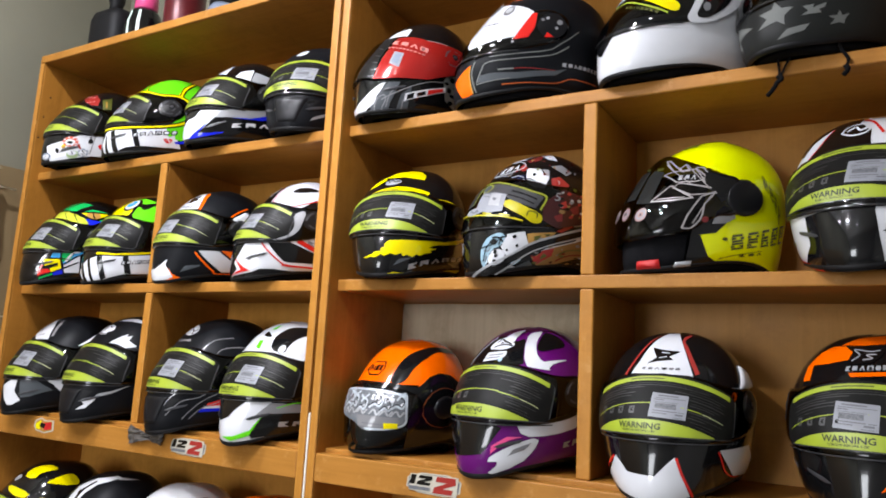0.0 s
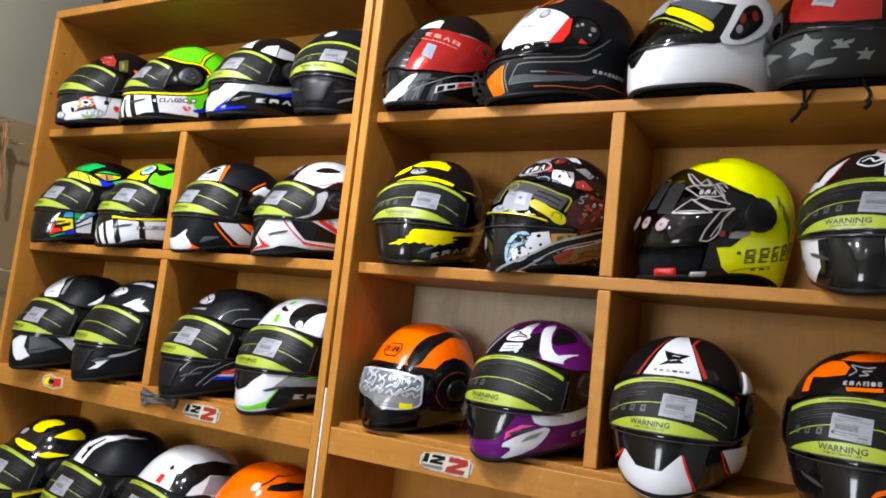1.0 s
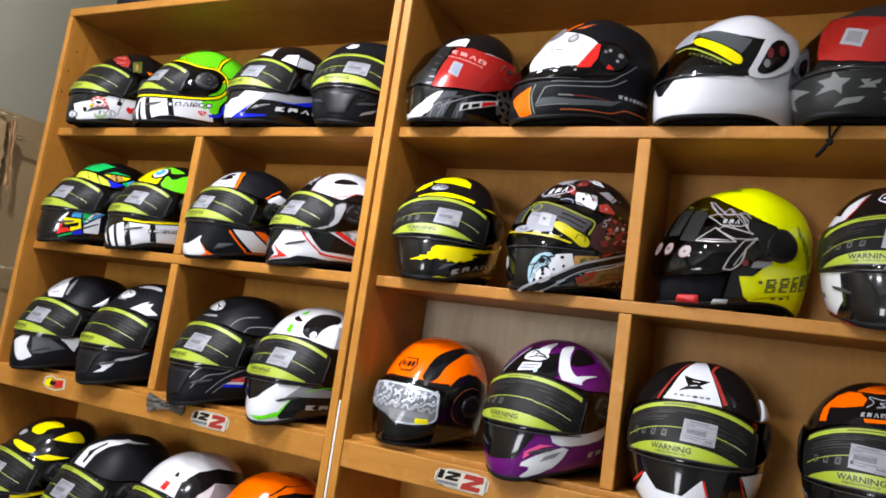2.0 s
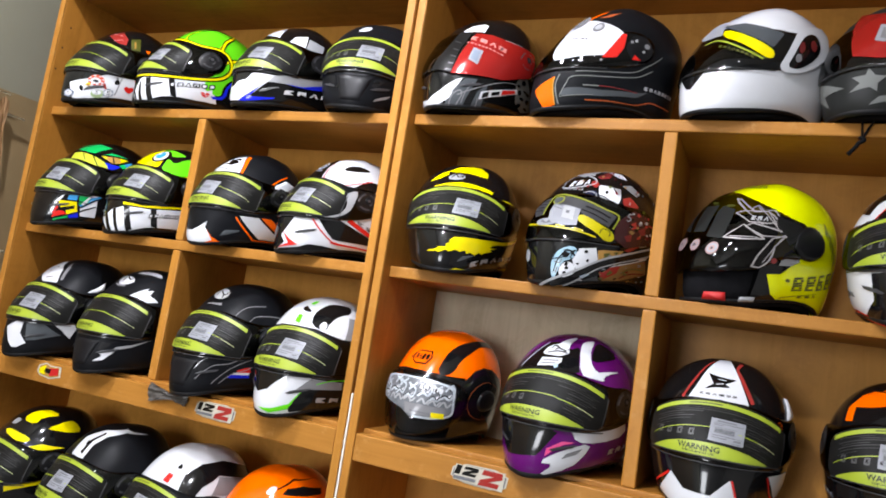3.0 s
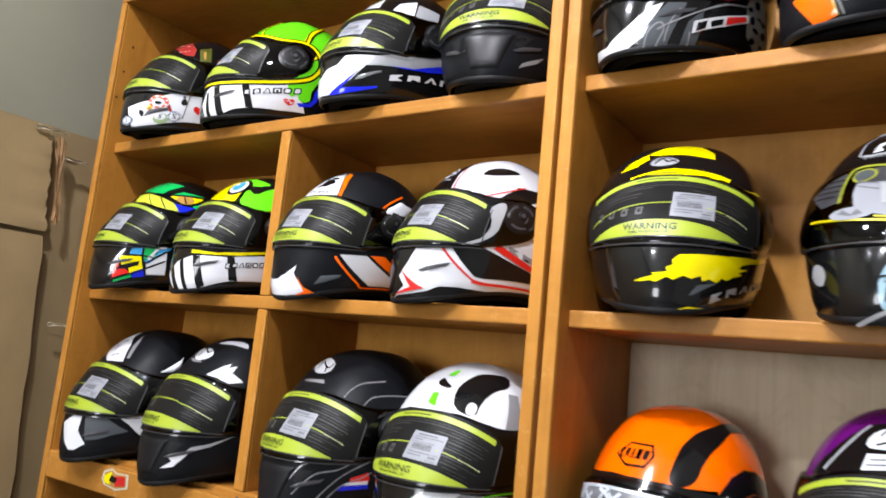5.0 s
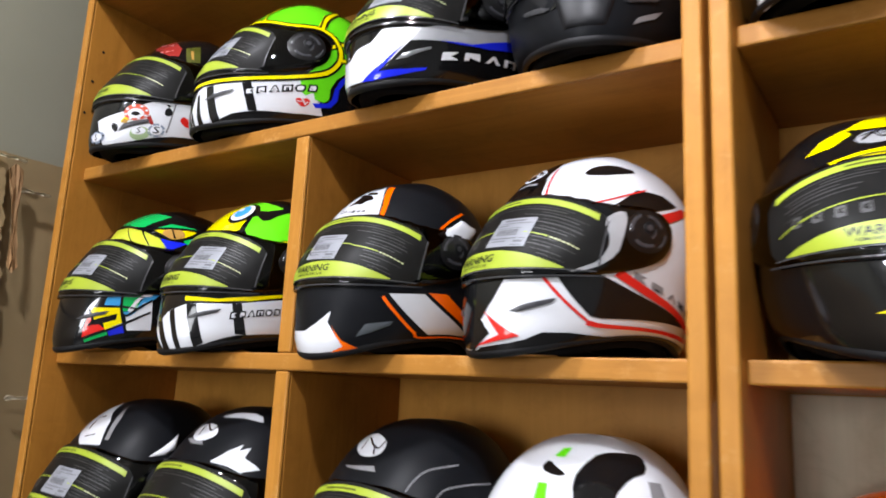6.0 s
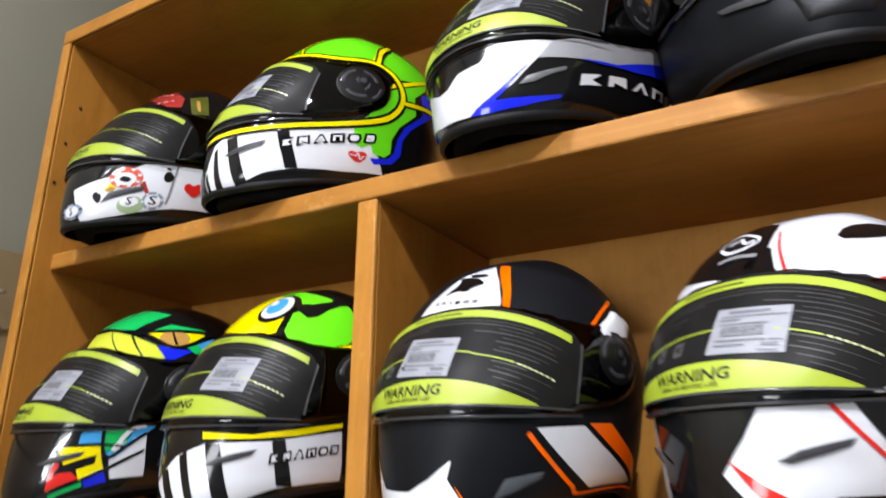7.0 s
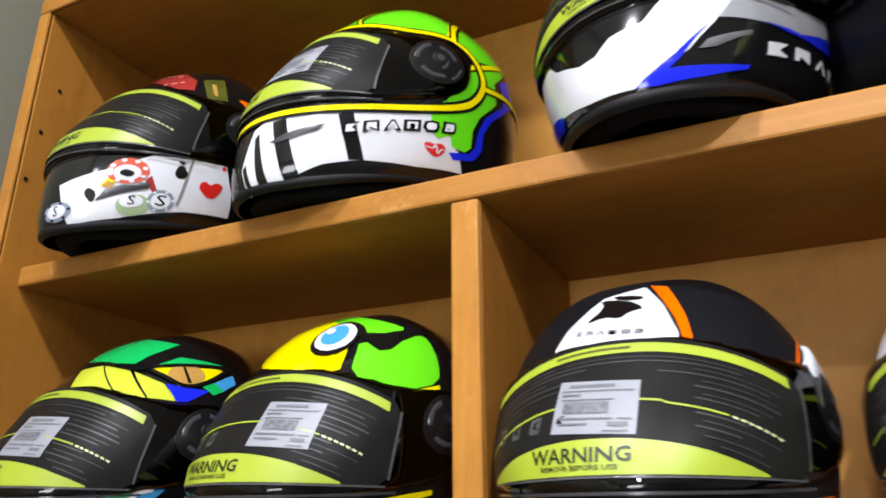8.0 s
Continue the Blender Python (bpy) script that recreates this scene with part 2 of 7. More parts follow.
slab("wall_piece", (-0.8, 0.2, -4.72, -4.6, 2.3, 3.0), DIMWALL, wall, bev=0)
slab("wall_piece", (-0.8, 0.2, -4.72, -4.6, 0, 1.2), DIMWALL, wall, bev=0)
day = new("daylight", bpy.data.lights.new("daylight", "AREA"))
day.data.shape, day.data.size, day.data.size_y, day.data.energy = "RECTANGLE", 1.0, 1.1, DOOR_LIGHT
day.data.color = (0.92, 0.95, 1.0)
day.matrix_basis = look((-0.3, -4.66, 1.75), (-0.3, 0, 1.75))


def bulb(x, y, z, r, watts):
    lamp = thing("ceiling_lamp", "white round surface-mounted ceiling lamp", "lamp", "ceiling lamps", at=pose(x, y, 3.0))
    part("base", mesh_of("lamp_base", lathe([(r * 0.9, -0.03), (r * 1.15, -0.022), (r * 1.15, 0)]), CEILING, True), lamp)
    light = new("bulb", bpy.data.lights.new("bulb", "AREA"))
    light.data.shape, light.data.size, light.data.energy = "DISK", r * 2, watts
    light.data.color = (0.94, 0.945, 1.03)
    light.parent = lamp
    light.matrix_basis = pose(0, 0, -0.034)


def spotlight(x, y, z, r, watts):
    """Adds an unseen ceiling spotlight on a short stem, its can turned to the shelves."""
    lamp = thing("added_spotlight", "unseen white ceiling spotlight, added and turned to the shelves", "lamp", at=pose(x, y, 3.0))
    part("base", mesh_of("spot_base", lathe([(0.0, -0.012), (0.045, -0.012), (0.045, 0)], 24), CEILING, True), lamp)
    part("stem", mesh_of("spot_stem", lathe([(0.008, -0.14), (0.008, -0.01)], 12), CEILING, True), lamp)
    m = look((0, 0, z - 3.0), (0.02 - x, -y, 1.85 - 3.0))
    can = part("can", mesh_of("spot_can", lathe([(r * 1.15, 0.002), (r * 1.2, 0.01), (r * 1.1, 0.10), (r * 0.5, 0.13)], 28), CEILING, True), lamp)
    can.matrix_basis = m
    light = new("bulb", bpy.data.lights.new("bulb", "SPOT"))
    light.data.energy, light.data.shadow_soft_size, light.data.spot_size, light.data.spot_blend = watts, r, radians(89), 1.0
    light.data.color = (0.94, 0.945, 1.03)
    light.parent = lamp
    light.matrix_basis = m


for row in LAMPS:
    bulb(*row)
spotlight(*SPOT)

# ---------------------------------------------------------------- shelf units
D = 0.236  # depth behind the shelves' front edges
PROUD = -0.031  # the side panels stand this far in front of the shelves
S1, S2, S3, S4, TOP = 1.993, 1.682, 1.365, 1.005, 2.323
TH = 0.022


def shelf_unit(x0, x1, div, pale, label, w=0.018):
    """x0, x1: outer faces of the side panels; div: middle of the upright divider."""
    u = thing("shelf_unit", label, "shelf unit", "helmet display shelves")
    for a in (x0, x1 - w):
        slab("side_panel", (a, a + w, PROUD + 0.0055, D, 0, TOP - TH), WOOD_UP, u)
        slab("edge_strip", (a, a + w, PROUD, PROUD + 0.005, 0, TOP - TH), EDGE_UP, u, bev=0.0022)
    slab("top_panel", (x0, x1, PROUD + 0.0055, D, TOP - TH + 0.0005, TOP), WOOD, u)
    slab("edge_strip", (x0, x1, PROUD, PROUD + 0.005, TOP - TH + 0.0005, TOP), EDGE, u, bev=0.0022)
    a, b = x0 + w + 0.0005, x1 - w - 0.0005
    for z in (S1, S2):
        slab("shelf", (a, b, 0.003, D, z - TH + 0.0005, z), WOOD, u)
        slab("edge_strip", (a, b, -0.003, 0.0025, z - TH, z), EDGE, u, bev=0.0024)
    slab("shelf", (a, b, 0.003, D, S3 - TH, S3), WOOD, u)
    slab("edge_strip", (a, b, -0.003, 0.0025, S3 - TH, S3), EDGE, u, bev=0.0024)
    slab("fascia_board", (a, b, PROUD + 0.001, PROUD + 0.019, 1.306, 1.357), EDGE, u, bev=0.0025)
    slab("shelf", (a, b, PROUD + 0.0195, -0.0035, S3 - TH, S3 - 0.008), WOOD, u)
    slab("shelf", (a, b, 0.003, D, S4 - TH, S4), WOOD, u)
    slab("plinth_board", (a, b, 0.004, 0.02, 0.0, 0.10), WOOD, u)
    slab("shelf", (a, b, 0.003, D, 0.10, 0.12), WOOD, u)
    slab("shelf", (a, b, 0.003, D, 0.55, 0.572), WOOD, u)
    for lo, hi in ((S2 + 0.0005, S1 - TH), (S3 + 0.0005, S2 - TH)):
        slab("divider", (div - 0.0115, div + 0.0115, 0.004, D, lo, hi), WOOD_UP, u)
        slab("edge_strip", (div - 0.0115, div + 0.0115, -0.002, 0.0035, lo, hi - 0.0005), EDGE_UP, u, bev=0.0024)
    slab("back_panel", (x0, x1, D + 0.0005, D + 0.009, 0, TOP), WOOD_BACK, u)
    if pale:
        slab("back_board_pale", (a, div - 0.012, D - 0.004, D - 0.0002, S3 + 0.001, S2 - TH - 0.001), PALE, u, "pale grey-beige wood-grain laminate board")
    return u


shelf_unit(-1.080, -0.020, -0.547, False, "orange-brown varnished plywood shelf unit full of motorcycle helmets")
shelf_unit(-0.013, 1.055, 0.507, True, "orange-brown varnished plywood shelf unit with one pale back board")

# ---------------------------------------------------------------- helmet surface
# p (cm along the surface from the rim), height, front, back, half-width in cm
HULL = np.array([(0.0,0.0,16.0,10.4,9.2),(1.0,1.0,16.6,11.3,9.9),(4.0,4.0,16.75,12.2,10.8),(8.0,8.0,16.15,12.8,11.5),(11.0,11.0,15.17,13.25,11.9),(15.0,14.88,12.77,13.45,11.75),(19.5,19.1,9.78,12.95,10.35),(22.5,21.85,7.2,11.5,8.45),(25.5,23.9,4.1,9.0,5.85),(28.5,24.95,0.7,5.8,2.9),(31.0,25.2,-1.6,1.6,0.0)], float)


def hermite(p):
    P, V = HULL[:, 0], HULL[:, 1:]
    m = np.zeros_like(V)
    d = (V[1:] - V[:-1]) / (P[1:] - P[:-1])[:, None]
    m[1:-1], m[0], m[-1] = (d[1:] + d[:-1]) / 2, d[0], d[-1]
    p = np.clip(np.asarray(p, float), P[0], P[-1])
    i = np.clip(np.searchsorted(P, p, side="right") - 1, 0, len(P) - 2)
    h = P[i + 1] - P[i]
    t, h = ((p - P[i]) / h)[..., None], h[..., None]
    return (2 * t**3 - 3 * t**2 + 1) * V[i] + (t**3 - 2 * t**2 + t) * h * m[i] + (3 * t**2 - 2 * t**3) * V[i + 1] + (t**3 - t**2) * h * m[i + 1]


DIP = [0.0]  # cm by which the chin bar hangs lower than the neck rim


def surf(az, p):
    """A point of the helmet's outside: az in degrees from the nose, p in cm up from the rim. Metres."""
    az, p = np.broadcast_arrays(np.asarray(az, float), np.asarray(p, float))
    z, f, b, w = np.moveaxis(hermite(p), -1, 0)
    c, s = np.cos(np.radians(az)), np.sin(np.radians(az))
    e = 2 / (2.15 - 0.2 * np.clip((10 - p) / 6, 0, 1) * (c > 0))
    x = w * np.sign(s) * np.abs(s) ** e
    cc = np.sign(c) * np.abs(c) ** e
    y = np.where(c >= 0, -f * cc, -b * cc)
    aa = np.abs((az + 180) % 360 - 180)
    z = z + 2.3 * np.exp(-(((aa - 88) / 40) ** 2)) * np.clip(1 - p / 7, 0, 1) ** 1.5
    z = z - DIP[0] * np.clip(1 - (aa / 50) ** 2, 0, 1) ** 1.5 * np.clip(1 - p / 7.5, 0, 1)
    return np.stack([x, y, z], -1) * 0.01


def normal(az, p):
    az, p = np.broadcast_arrays(np.asarray(az, float), np.asarray(p, float))
    q = np.clip(p, 0.05, 30.2)
    du = surf(az + 0.5, q) - surf(az - 0.5, q)
    dv = surf(az, q + 0.05) - surf(az, q - 0.05)
    n = np.cross(du, dv)
    return n / np.linalg.norm(n, axis=-1, keepdims=True)


CM = 0.2  # cm per degree, for distances within an outline


def edge_distance(q, poly):
    a = np.array(poly, float) * (CM, 1)
    b = np.roll(a, -1, 0)
    q = q * (CM, 1)
    ab = b - a
    t = np.clip(((q[:, None] - a) * ab).sum(-1) / np.maximum((ab * ab).sum(-1), 1e-9), 0, 1)
    return np.linalg.norm(q[:, None] - a - t[..., None] * ab, axis=-1).min(1)


def rounded(poly, times=2):
    for _ in range(times):
        out = []
        for (x0, y0), (x1, y1) in zip(poly, poly[1:] + poly[:1]):
            out += [(0.75 * x0 + 0.25 * x1, 0.75 * y0 + 0.25 * y1), (0.25 * x0 + 0.75 * x1, 0.25 * y0 + 0.75 * y1)]
        poly = out
    return poly


def wrap(name, bm, mat, lift, rise=0.0, edge=0.4, poly=None, step=(4.0, 1.0), mirror=False):
    """Lays a flat mesh in (az, p) over the helmet, lift mm off it; rise: mm of swelling inside the outline poly."""
    bmesh.ops.triangulate(bm, faces=bm.faces[:])
    xs, ys = [v.co.x for v in bm.verts], [v.co.y for v in bm.verts]
    for k, lo, hi in ((0, min(xs), max(xs)), (1, min(ys), max(ys))):
        no = (1, 0, 0) if k == 0 else (0, 1, 0)
        c = math.floor(lo / step[k] + 1) * step[k]
        while c < hi - 1e-4:
            bmesh.ops.bisect_plane(bm, geom=bm.verts[:] + bm.edges[:] + bm.faces[:], dist=1e-5, plane_co=(c * no[0], c * no[1], 0), plane_no=no)
            c += step[k]
    q = np.array([v.co[:2] for v in bm.verts])
    if mirror:
        q[:, 0] *= -1
    off = np.full(len(q), lift * 0.001)
    if rise:
        pl = [(-a, b) for a, b in poly] if mirror else poly
        d = np.clip(edge_distance(q, pl) / edge, 0, 1)
        off += rise * 0.001 * np.sqrt(1 - (1 - d) ** 2)
    nn = normal(q[:, 0], q[:, 1])
    pos = surf(q[:, 0], q[:, 1]) + nn * off[:, None]
    for v, co in zip(bm.verts, pos):
        v.co = co
    bm.verts.index_update()
    bm.normal_update()
    if sum(f.normal.dot(Vector(nn[f.verts[0].index])) for f in bm.faces) < 0:
        bmesh.ops.reverse_faces(bm, faces=bm.faces[:])
    me = mesh_of(name, bm, mat, True)
    if not rise:
        me.normals_split_custom_set_from_vertices([tuple(n) for n in nn])
    return me


def patch(name, poly, mat, lift=0.7, rise=0.0, edge=0.4, curve=0, step=(4.0, 1.0), mirror=False):
    if curve:
        poly = rounded(poly, curve)
    bm = bmesh.new()
    bm.faces.new([bm.verts.new((a, b, 0)) for a, b in poly])
    if rise:
        step = (2.0, 0.5)
    return wrap(name, bm, mat, lift, rise, edge, poly, step, mirror)


def lettering(text, az, p, height, mat, stretch=1.0, lift=1.0, name="lettering", turn=0.0, bold=0.0):
    """Words in the built-in font, centred at az, p; height in cm."""
    cu = bpy.data.curves.new("words", "FONT")
    cu.body, cu.align_x, cu.align_y, cu.size, cu.resolution_u, cu.offset = text, "CENTER", "CENTER", 1.0, 2, bold
    ob = new("words", cu)
    bpy.context.view_layer.update()
    me = bpy.data.meshes.new_from_object(ob.evaluated_get(bpy.context.evaluated_depsgraph_get()))
    bpy.data.objects.remove(ob)
    bm = bmesh.new()
    bm.from_mesh(me)
    bpy.data.meshes.remove(me)
    k = height / 0.7
    ct, st = math.cos(math.radians(turn)), math.sin(math.radians(turn))
    for v in bm.verts:
        x, y = v.co.x * k * stretch, v.co.y * k
        v.co = (az + (x * ct - y * st) / CM, p + x * st + y * ct, 0)
    return wrap(name, bm, mat, lift, step=(8.0, 2.0))


def ring_between(name, az0, az1, p0, p1, n, k, mat, lift):
    """A strip of the surface with a rounded section (rim trims, edge beads)."""
    A, T = np.linspace(az0, az1, n), np.linspace(0, 1, k)
    a, t = np.meshgrid(A, T, indexing="ij")
    pp = p0 + (p1 - p0) * t
    pos = surf(a, pp) + normal(a, pp) * (lift * 0.001 * np.sin(np.pi * t))[..., None]
    closed = abs(az1 - az0) > 359
    bm = bmesh.new()
    vs = [[bm.verts.new(pos[i, j]) for j in range(k)] for i in range(n - (1 if closed else 0))]
    m = len(vs)
    for i in range(m if closed else m - 1):
        for j in range(k - 1):
            bm.faces.new((vs[i][j], vs[(i + 1) % m][j], vs[(i + 1) % m][j + 1], vs[i][j + 1]))
    bmesh.ops.recalc_face_normals(bm, faces=bm.faces[:])
    return mesh_of(name, bm, mat, True)


P_LINES = [0, 0.5, 1, 2, 3, 4, 5, 6, 7, 8, 9, 10, 11, 12, 13, 14, 15, 16, 17, 18, 19, 20, 21, 22, 23, 24, 25, 26, 27, 28, 29, 29.8, 30.4]


def shell_mesh(name, mat, hole=None, inner=0.0):
    """The hull, open where |az| < hole[0] and hole[1] < p < hole[2]; inner: metres inward for the lining."""
    az = np.arange(-180, 180, 4)
    mid = np.array((0, 0.004, 0.11))
    bm = bmesh.new()
    rows = []
    for p in P_LINES:
        pos = mid + (surf(az, p) - mid) * (1 - inner / 0.13)
        if inner:
            pos[:, 2] = np.maximum(pos[:, 2], 0.004)
        rows.append([bm.verts.new(c) for c in pos])
    top = bm.verts.new(mid + (surf(0, 31) - mid) * (1 - inner / 0.13))
    n = len(az)
    for j in range(len(rows) - 1):
        for i in range(n):
            if hole and abs(az[i] + 2) < hole[0] and hole[1] < (P_LINES[j] + P_LINES[j + 1]) / 2 < hole[2]:
                continue
            bm.faces.new((rows[j][i], rows[j][(i + 1) % n], rows[j + 1][(i + 1) % n], rows[j + 1][i]))
    for i in range(n):
        bm.faces.new((rows[-1][i], rows[-1][(i + 1) % n], top))
    bmesh.ops.delete(bm, geom=[v for v in bm.verts if not v.link_faces], context="VERTS")
    bmesh.ops.recalc_face_normals(bm, faces=bm.faces[:])
    return mesh_of(name, bm, mat, True)


FULL, OPEN_TALL, OPEN_LOW = (50, 10, 15), (56, -1, 17), (52, -1, 15)


def shell_in(mat, hole, cache={}):
    """The shared hull in a given paint."""
    key = (mat.name, hole, DIP[0])
    if key not in cache:
        cache[key] = shell_mesh("shell", mat, hole)
    return cache[key]


def strip(name, mat, a0, a1, lower, upper, lift, n=24):
    """A band between two curves of az."""
    A = np.linspace(a0, a1, n)
    bm = bmesh.new()
    lo, hi = [bm.verts.new((a, lower(a), 0)) for a in A], [bm.verts.new((a, upper(a), 0)) for a in A]
    for i in range(n - 1):
        bm.faces.new((lo[i], lo[i + 1], hi[i + 1], hi[i]))
    return wrap(name, bm, mat, lift)


def sag(a):
    return -2.7 * (abs(a) / 52) ** 2


def oval(az, p, ra, rp, n=20):
    return [(az + ra * math.cos(t), p + rp * math.sin(t)) for t in np.linspace(0, 2 * math.pi, n + 1)[:-1]]


LINER = shell_mesh("inner_lining", CLOTH, None, 0.016)


def rim_trim(cache={}):
    if DIP[0] not in cache:
        cache[DIP[0]] = ring_between("rim_trim", -180, 180, 0.0, 0.8, 91, 6, RUBBER, 2.2)
    return cache[DIP[0]]



def neck_roll():
    """The padded ring that hangs below the rim at the sides."""
    az = np.arange(-180, 180, 6)
    rim = surf(az, 0.2)
    bm = bmesh.new()
    rows = []
    for k in range(10):
        t = 2 * math.pi * k / 10
        c = rim * (0.84 + 0.08 * math.cos(t), 0.84 + 0.08 * math.cos(t), 1.0)
        c[:, 2] = np.maximum(rim[:, 2] + 0.001 + 0.010 * math.sin(t), 0.0015)
        rows.append([bm.verts.new(q) for q in c])
    n = len(az)
    for k in range(10):
        for i in range(n):
            bm.faces.new((rows[k][i], rows[k][(i + 1) % n], rows[(k + 1) % 10][(i + 1) % n], rows[(k + 1) % 10][i]))
    bmesh.ops.recalc_face_normals(bm, faces=bm.faces[:])
    return mesh_of("neck_roll", bm, CLOTH, True)


NECK = neck_roll()
VISOR_LINE = rounded([(-90, 11.2), (-93, 15.4), (-82, 16.9), (-60, 16.4), (-40, 17.3), (-20, 18.3), (20, 18.3), (40, 17.3), (60, 16.4), (82, 16.9), (93, 15.4), (90, 11.2), (76, 9.4), (56, 8.3), (30, 7.7), (-30, 7.7), (-56, 8.3), (-76, 9.4)], 2)
VISOR_MESH = patch("visor", VISOR_LINE, VISOR, 0.5, 4.0, 0.35)


def film_set(la):
    """The price label on a new visor's film, at az la."""
    out = [("price_label", patch("price_label", [(la - 12, 11.35), (la + 11, 11.05), (la + 11.5, 14.6), (la - 11.5, 14.95)], PAPER, 6.0), "white barcode label")]
    for z, x0, w, t in ((14.42, -8, 13, 0.22), (14.12, -10, 20, 0.1), (13.82, -10, 6, 0.14), (13.5, -10, 15, 0.08), (12.2, -10, 15, 0.12), (11.85, -10, 9, 0.12), (12.2, 6, 4, 0.1), (11.78, 4, 5, 0.26), (11.45, 3, 6, 0.1)):
        z -= 0.013 * (x0 + 10)
        out.append(("label_line", patch("label_line", [(la + x0, z), (la + x0 + w, z - 0.013 * w), (la + x0 + w, z - 0.013 * w + t), (la + x0, z + t)], INK, 6.5), ""))
    out.append(("bar_code", patch("bar_code", [(la - 9, 12.6), (la + 4, 12.43), (la + 4, 13.2), (la - 9, 13.37)], BARINK, 6.5), "grey barcode block"))
    return out


FILM_SET = [
    ("protective_film", strip("protective_film", FILM, -57, 57, lambda a: 8.7 + 0.9 * max(0, (abs(a) - 52) / 5) ** 2, lambda a: 18.0 + sag(a) - 0.9 * max(0, (abs(a) - 52) / 5) ** 2, 5.2, 58), "black protective film"),
    ("top_stripe", strip("top_stripe", LIME, -52, 52, lambda a: 16.85 + sag(a), lambda a: 17.6 + sag(a), 5.9), "lime green printed stripe"),
    ("warning_stripe", strip("warning_stripe", LIME, -48, 42, lambda a: 8.85, lambda a: 8.95 + 1.95 * (1 - (abs(a + 3) / 45) ** 2.0), 5.9, 36), "lime green printed warning stripe"),
    ("thin_line", strip("thin_line", LIME, -50, 13, lambda a: 13.25 + sag(a) * 1.05, lambda a: 13.38 + sag(a) * 1.05, 5.9), ""),
    ("thin_line", strip("thin_line", LIME, 13, 31, lambda a: 13.10 + 0.15 * math.exp(-a + 13) + sag(a) * 1.05, lambda a: 13.22 + 0.16 * math.exp(-a + 13) + sag(a) * 1.05, 5.9), ""),
    ("warning_word", lettering("WARNING", -8, 9.95, 0.82, WORDINK, 1.0, 6.4, "warning_word", 0.0, 0.018), "dark printed word"),
    ("small_word", lettering("REMOVE BEFORE USE", -8, 9.26, 0.28, WORDINK, 1.15, 6.4, "small_word", 0.0, 0.01), ""),
    ("film_edge", strip("film_edge", FILMEDGE, 56.2, 57.0, lambda a: 9.2, lambda a: 14.2, 5.9, 3), ""),
    ("film_edge", strip("film_edge", FILMEDGE, -55, 56, lambda a: 8.68, lambda a: 8.8, 5.7, 24), ""),
    ("stripe_word", strip("stripe_word", FREEINK, -20, 4, lambda a: 17.12 + sag(a), lambda a: 17.32 + sag(a), 6.2, 10), ""),
]
for z, a0, a1, w in ((16.45, -46, -20, 0.1), (16.45, -16, 40, 0.06), (16.1, -30, 36, 0.1), (15.75, -46, -8, 0.12), (15.75, 22, 48, 0.06), (15.35, -44, -22, 0.1), (15.35, 12, 44, 0.1), (14.95, -46, -14, 0.14), (14.95, 24, 46, 0.06), (14.5, -44, -16, 0.1), (14.5, 22, 47, 0.12), (14.05, -46, -30, 0.06), (14.05, 24, 44, 0.06), (13.7, 22, 40, 0.1), (12.75, 22, 36, 0.12), (12.35, 24, 46, 0.06), (11.95, 22, 34, 0.1), (11.5, 24, 40, 0.06), (11.1, 28, 42, 0.06)):
    FILM_SET.append(("text_line", strip("text_line", PRINT, a0, a1, lambda a: z + sag(a), lambda a: z + w + sag(a), 5.8, 12), ""))
for k in range(7):
    FILM_SET.append(("dash", strip("dash", PALELIME, 32 + 2.2 * k, 33.5 + 2.2 * k, lambda a: 13.1 + sag(a) * 1.08, lambda a: 13.24 + sag(a) * 1.08, 5.9, 3), ""))
for k in range(4):
    a = -43 + 9 * k
    z = 11.2 + 0.14 * k
    FILM_SET.append(("pictogram", patch("pictogram", [(a, z + 0.1), (a + 0.5, z + 1.0), (a + 4.4, z + 1.15), (a + 4.2, z + 0.05), (a + 1.2, z - 0.05)], PICTO, 5.8), "grey pictogram"))
    FILM_SET.append(("pictogram_mark", patch("pictogram_mark", [(a + 1.3, z + 0.35), (a + 1.6, z + 0.75), (a + 3.9, z + 0.9), (a + 2.6, z + 0.6), (a + 3.6, z + 0.3)], FILM, 6.1), ""))
LABEL_SETS = {}

PIVOTS = []
for m in (False, True):
    teeth = []
    for r0, r1, t0, t1 in ((0.62, 0.78, 0.3, 1.5), (0.66, 0.84, 2.0, 3.3), (0.6, 0.76, 3.9, 5.2), (0.30, 0.42, 5.3, 6.9), (0.8, 0.9, 5.4, 6.2)):
        ts = np.linspace(t0, t1, 7)
        arc = [(77 + 11.5 * r1 * math.cos(t), 13.7 + 2.5 * r1 * math.sin(t)) for t in ts] + [(77 + 11.5 * r0 * math.cos(t), 13.7 + 2.5 * r0 * math.sin(t)) for t in ts[::-1]]
        teeth.append(patch("pivot_tooth", arc, SLOTGREY, 4.85, 0.5, 0.12, mirror=m))
    PIVOTS.append((patch("pivot_cover", oval(77, 13.7, 11.5, 2.5, 28), PIVOTGREY, 4.5, 0.25, 0.2, mirror=m), patch("pivot_ring", oval(78, 14.1, 3.4, 0.75), RUBBER, 4.8, 0.7, 0.2, mirror=m), patch("pivot_screw", oval(78, 14.1, 1.7, 0.36, 12), SLOTGREY, 5.6, 0.3, 0.12, mirror=m), teeth))
SLOT_LINE = [(21, 4.3), (27, 5.0), (34, 5.4), (42, 5.8), (40, 5.2), (33, 4.7), (25, 4.2)]
SLOTS = [patch("side_vent", SLOT_LINE, SLOTGREY, 1.9, 0.6, 0.2, mirror=m) for m in (False, True)]
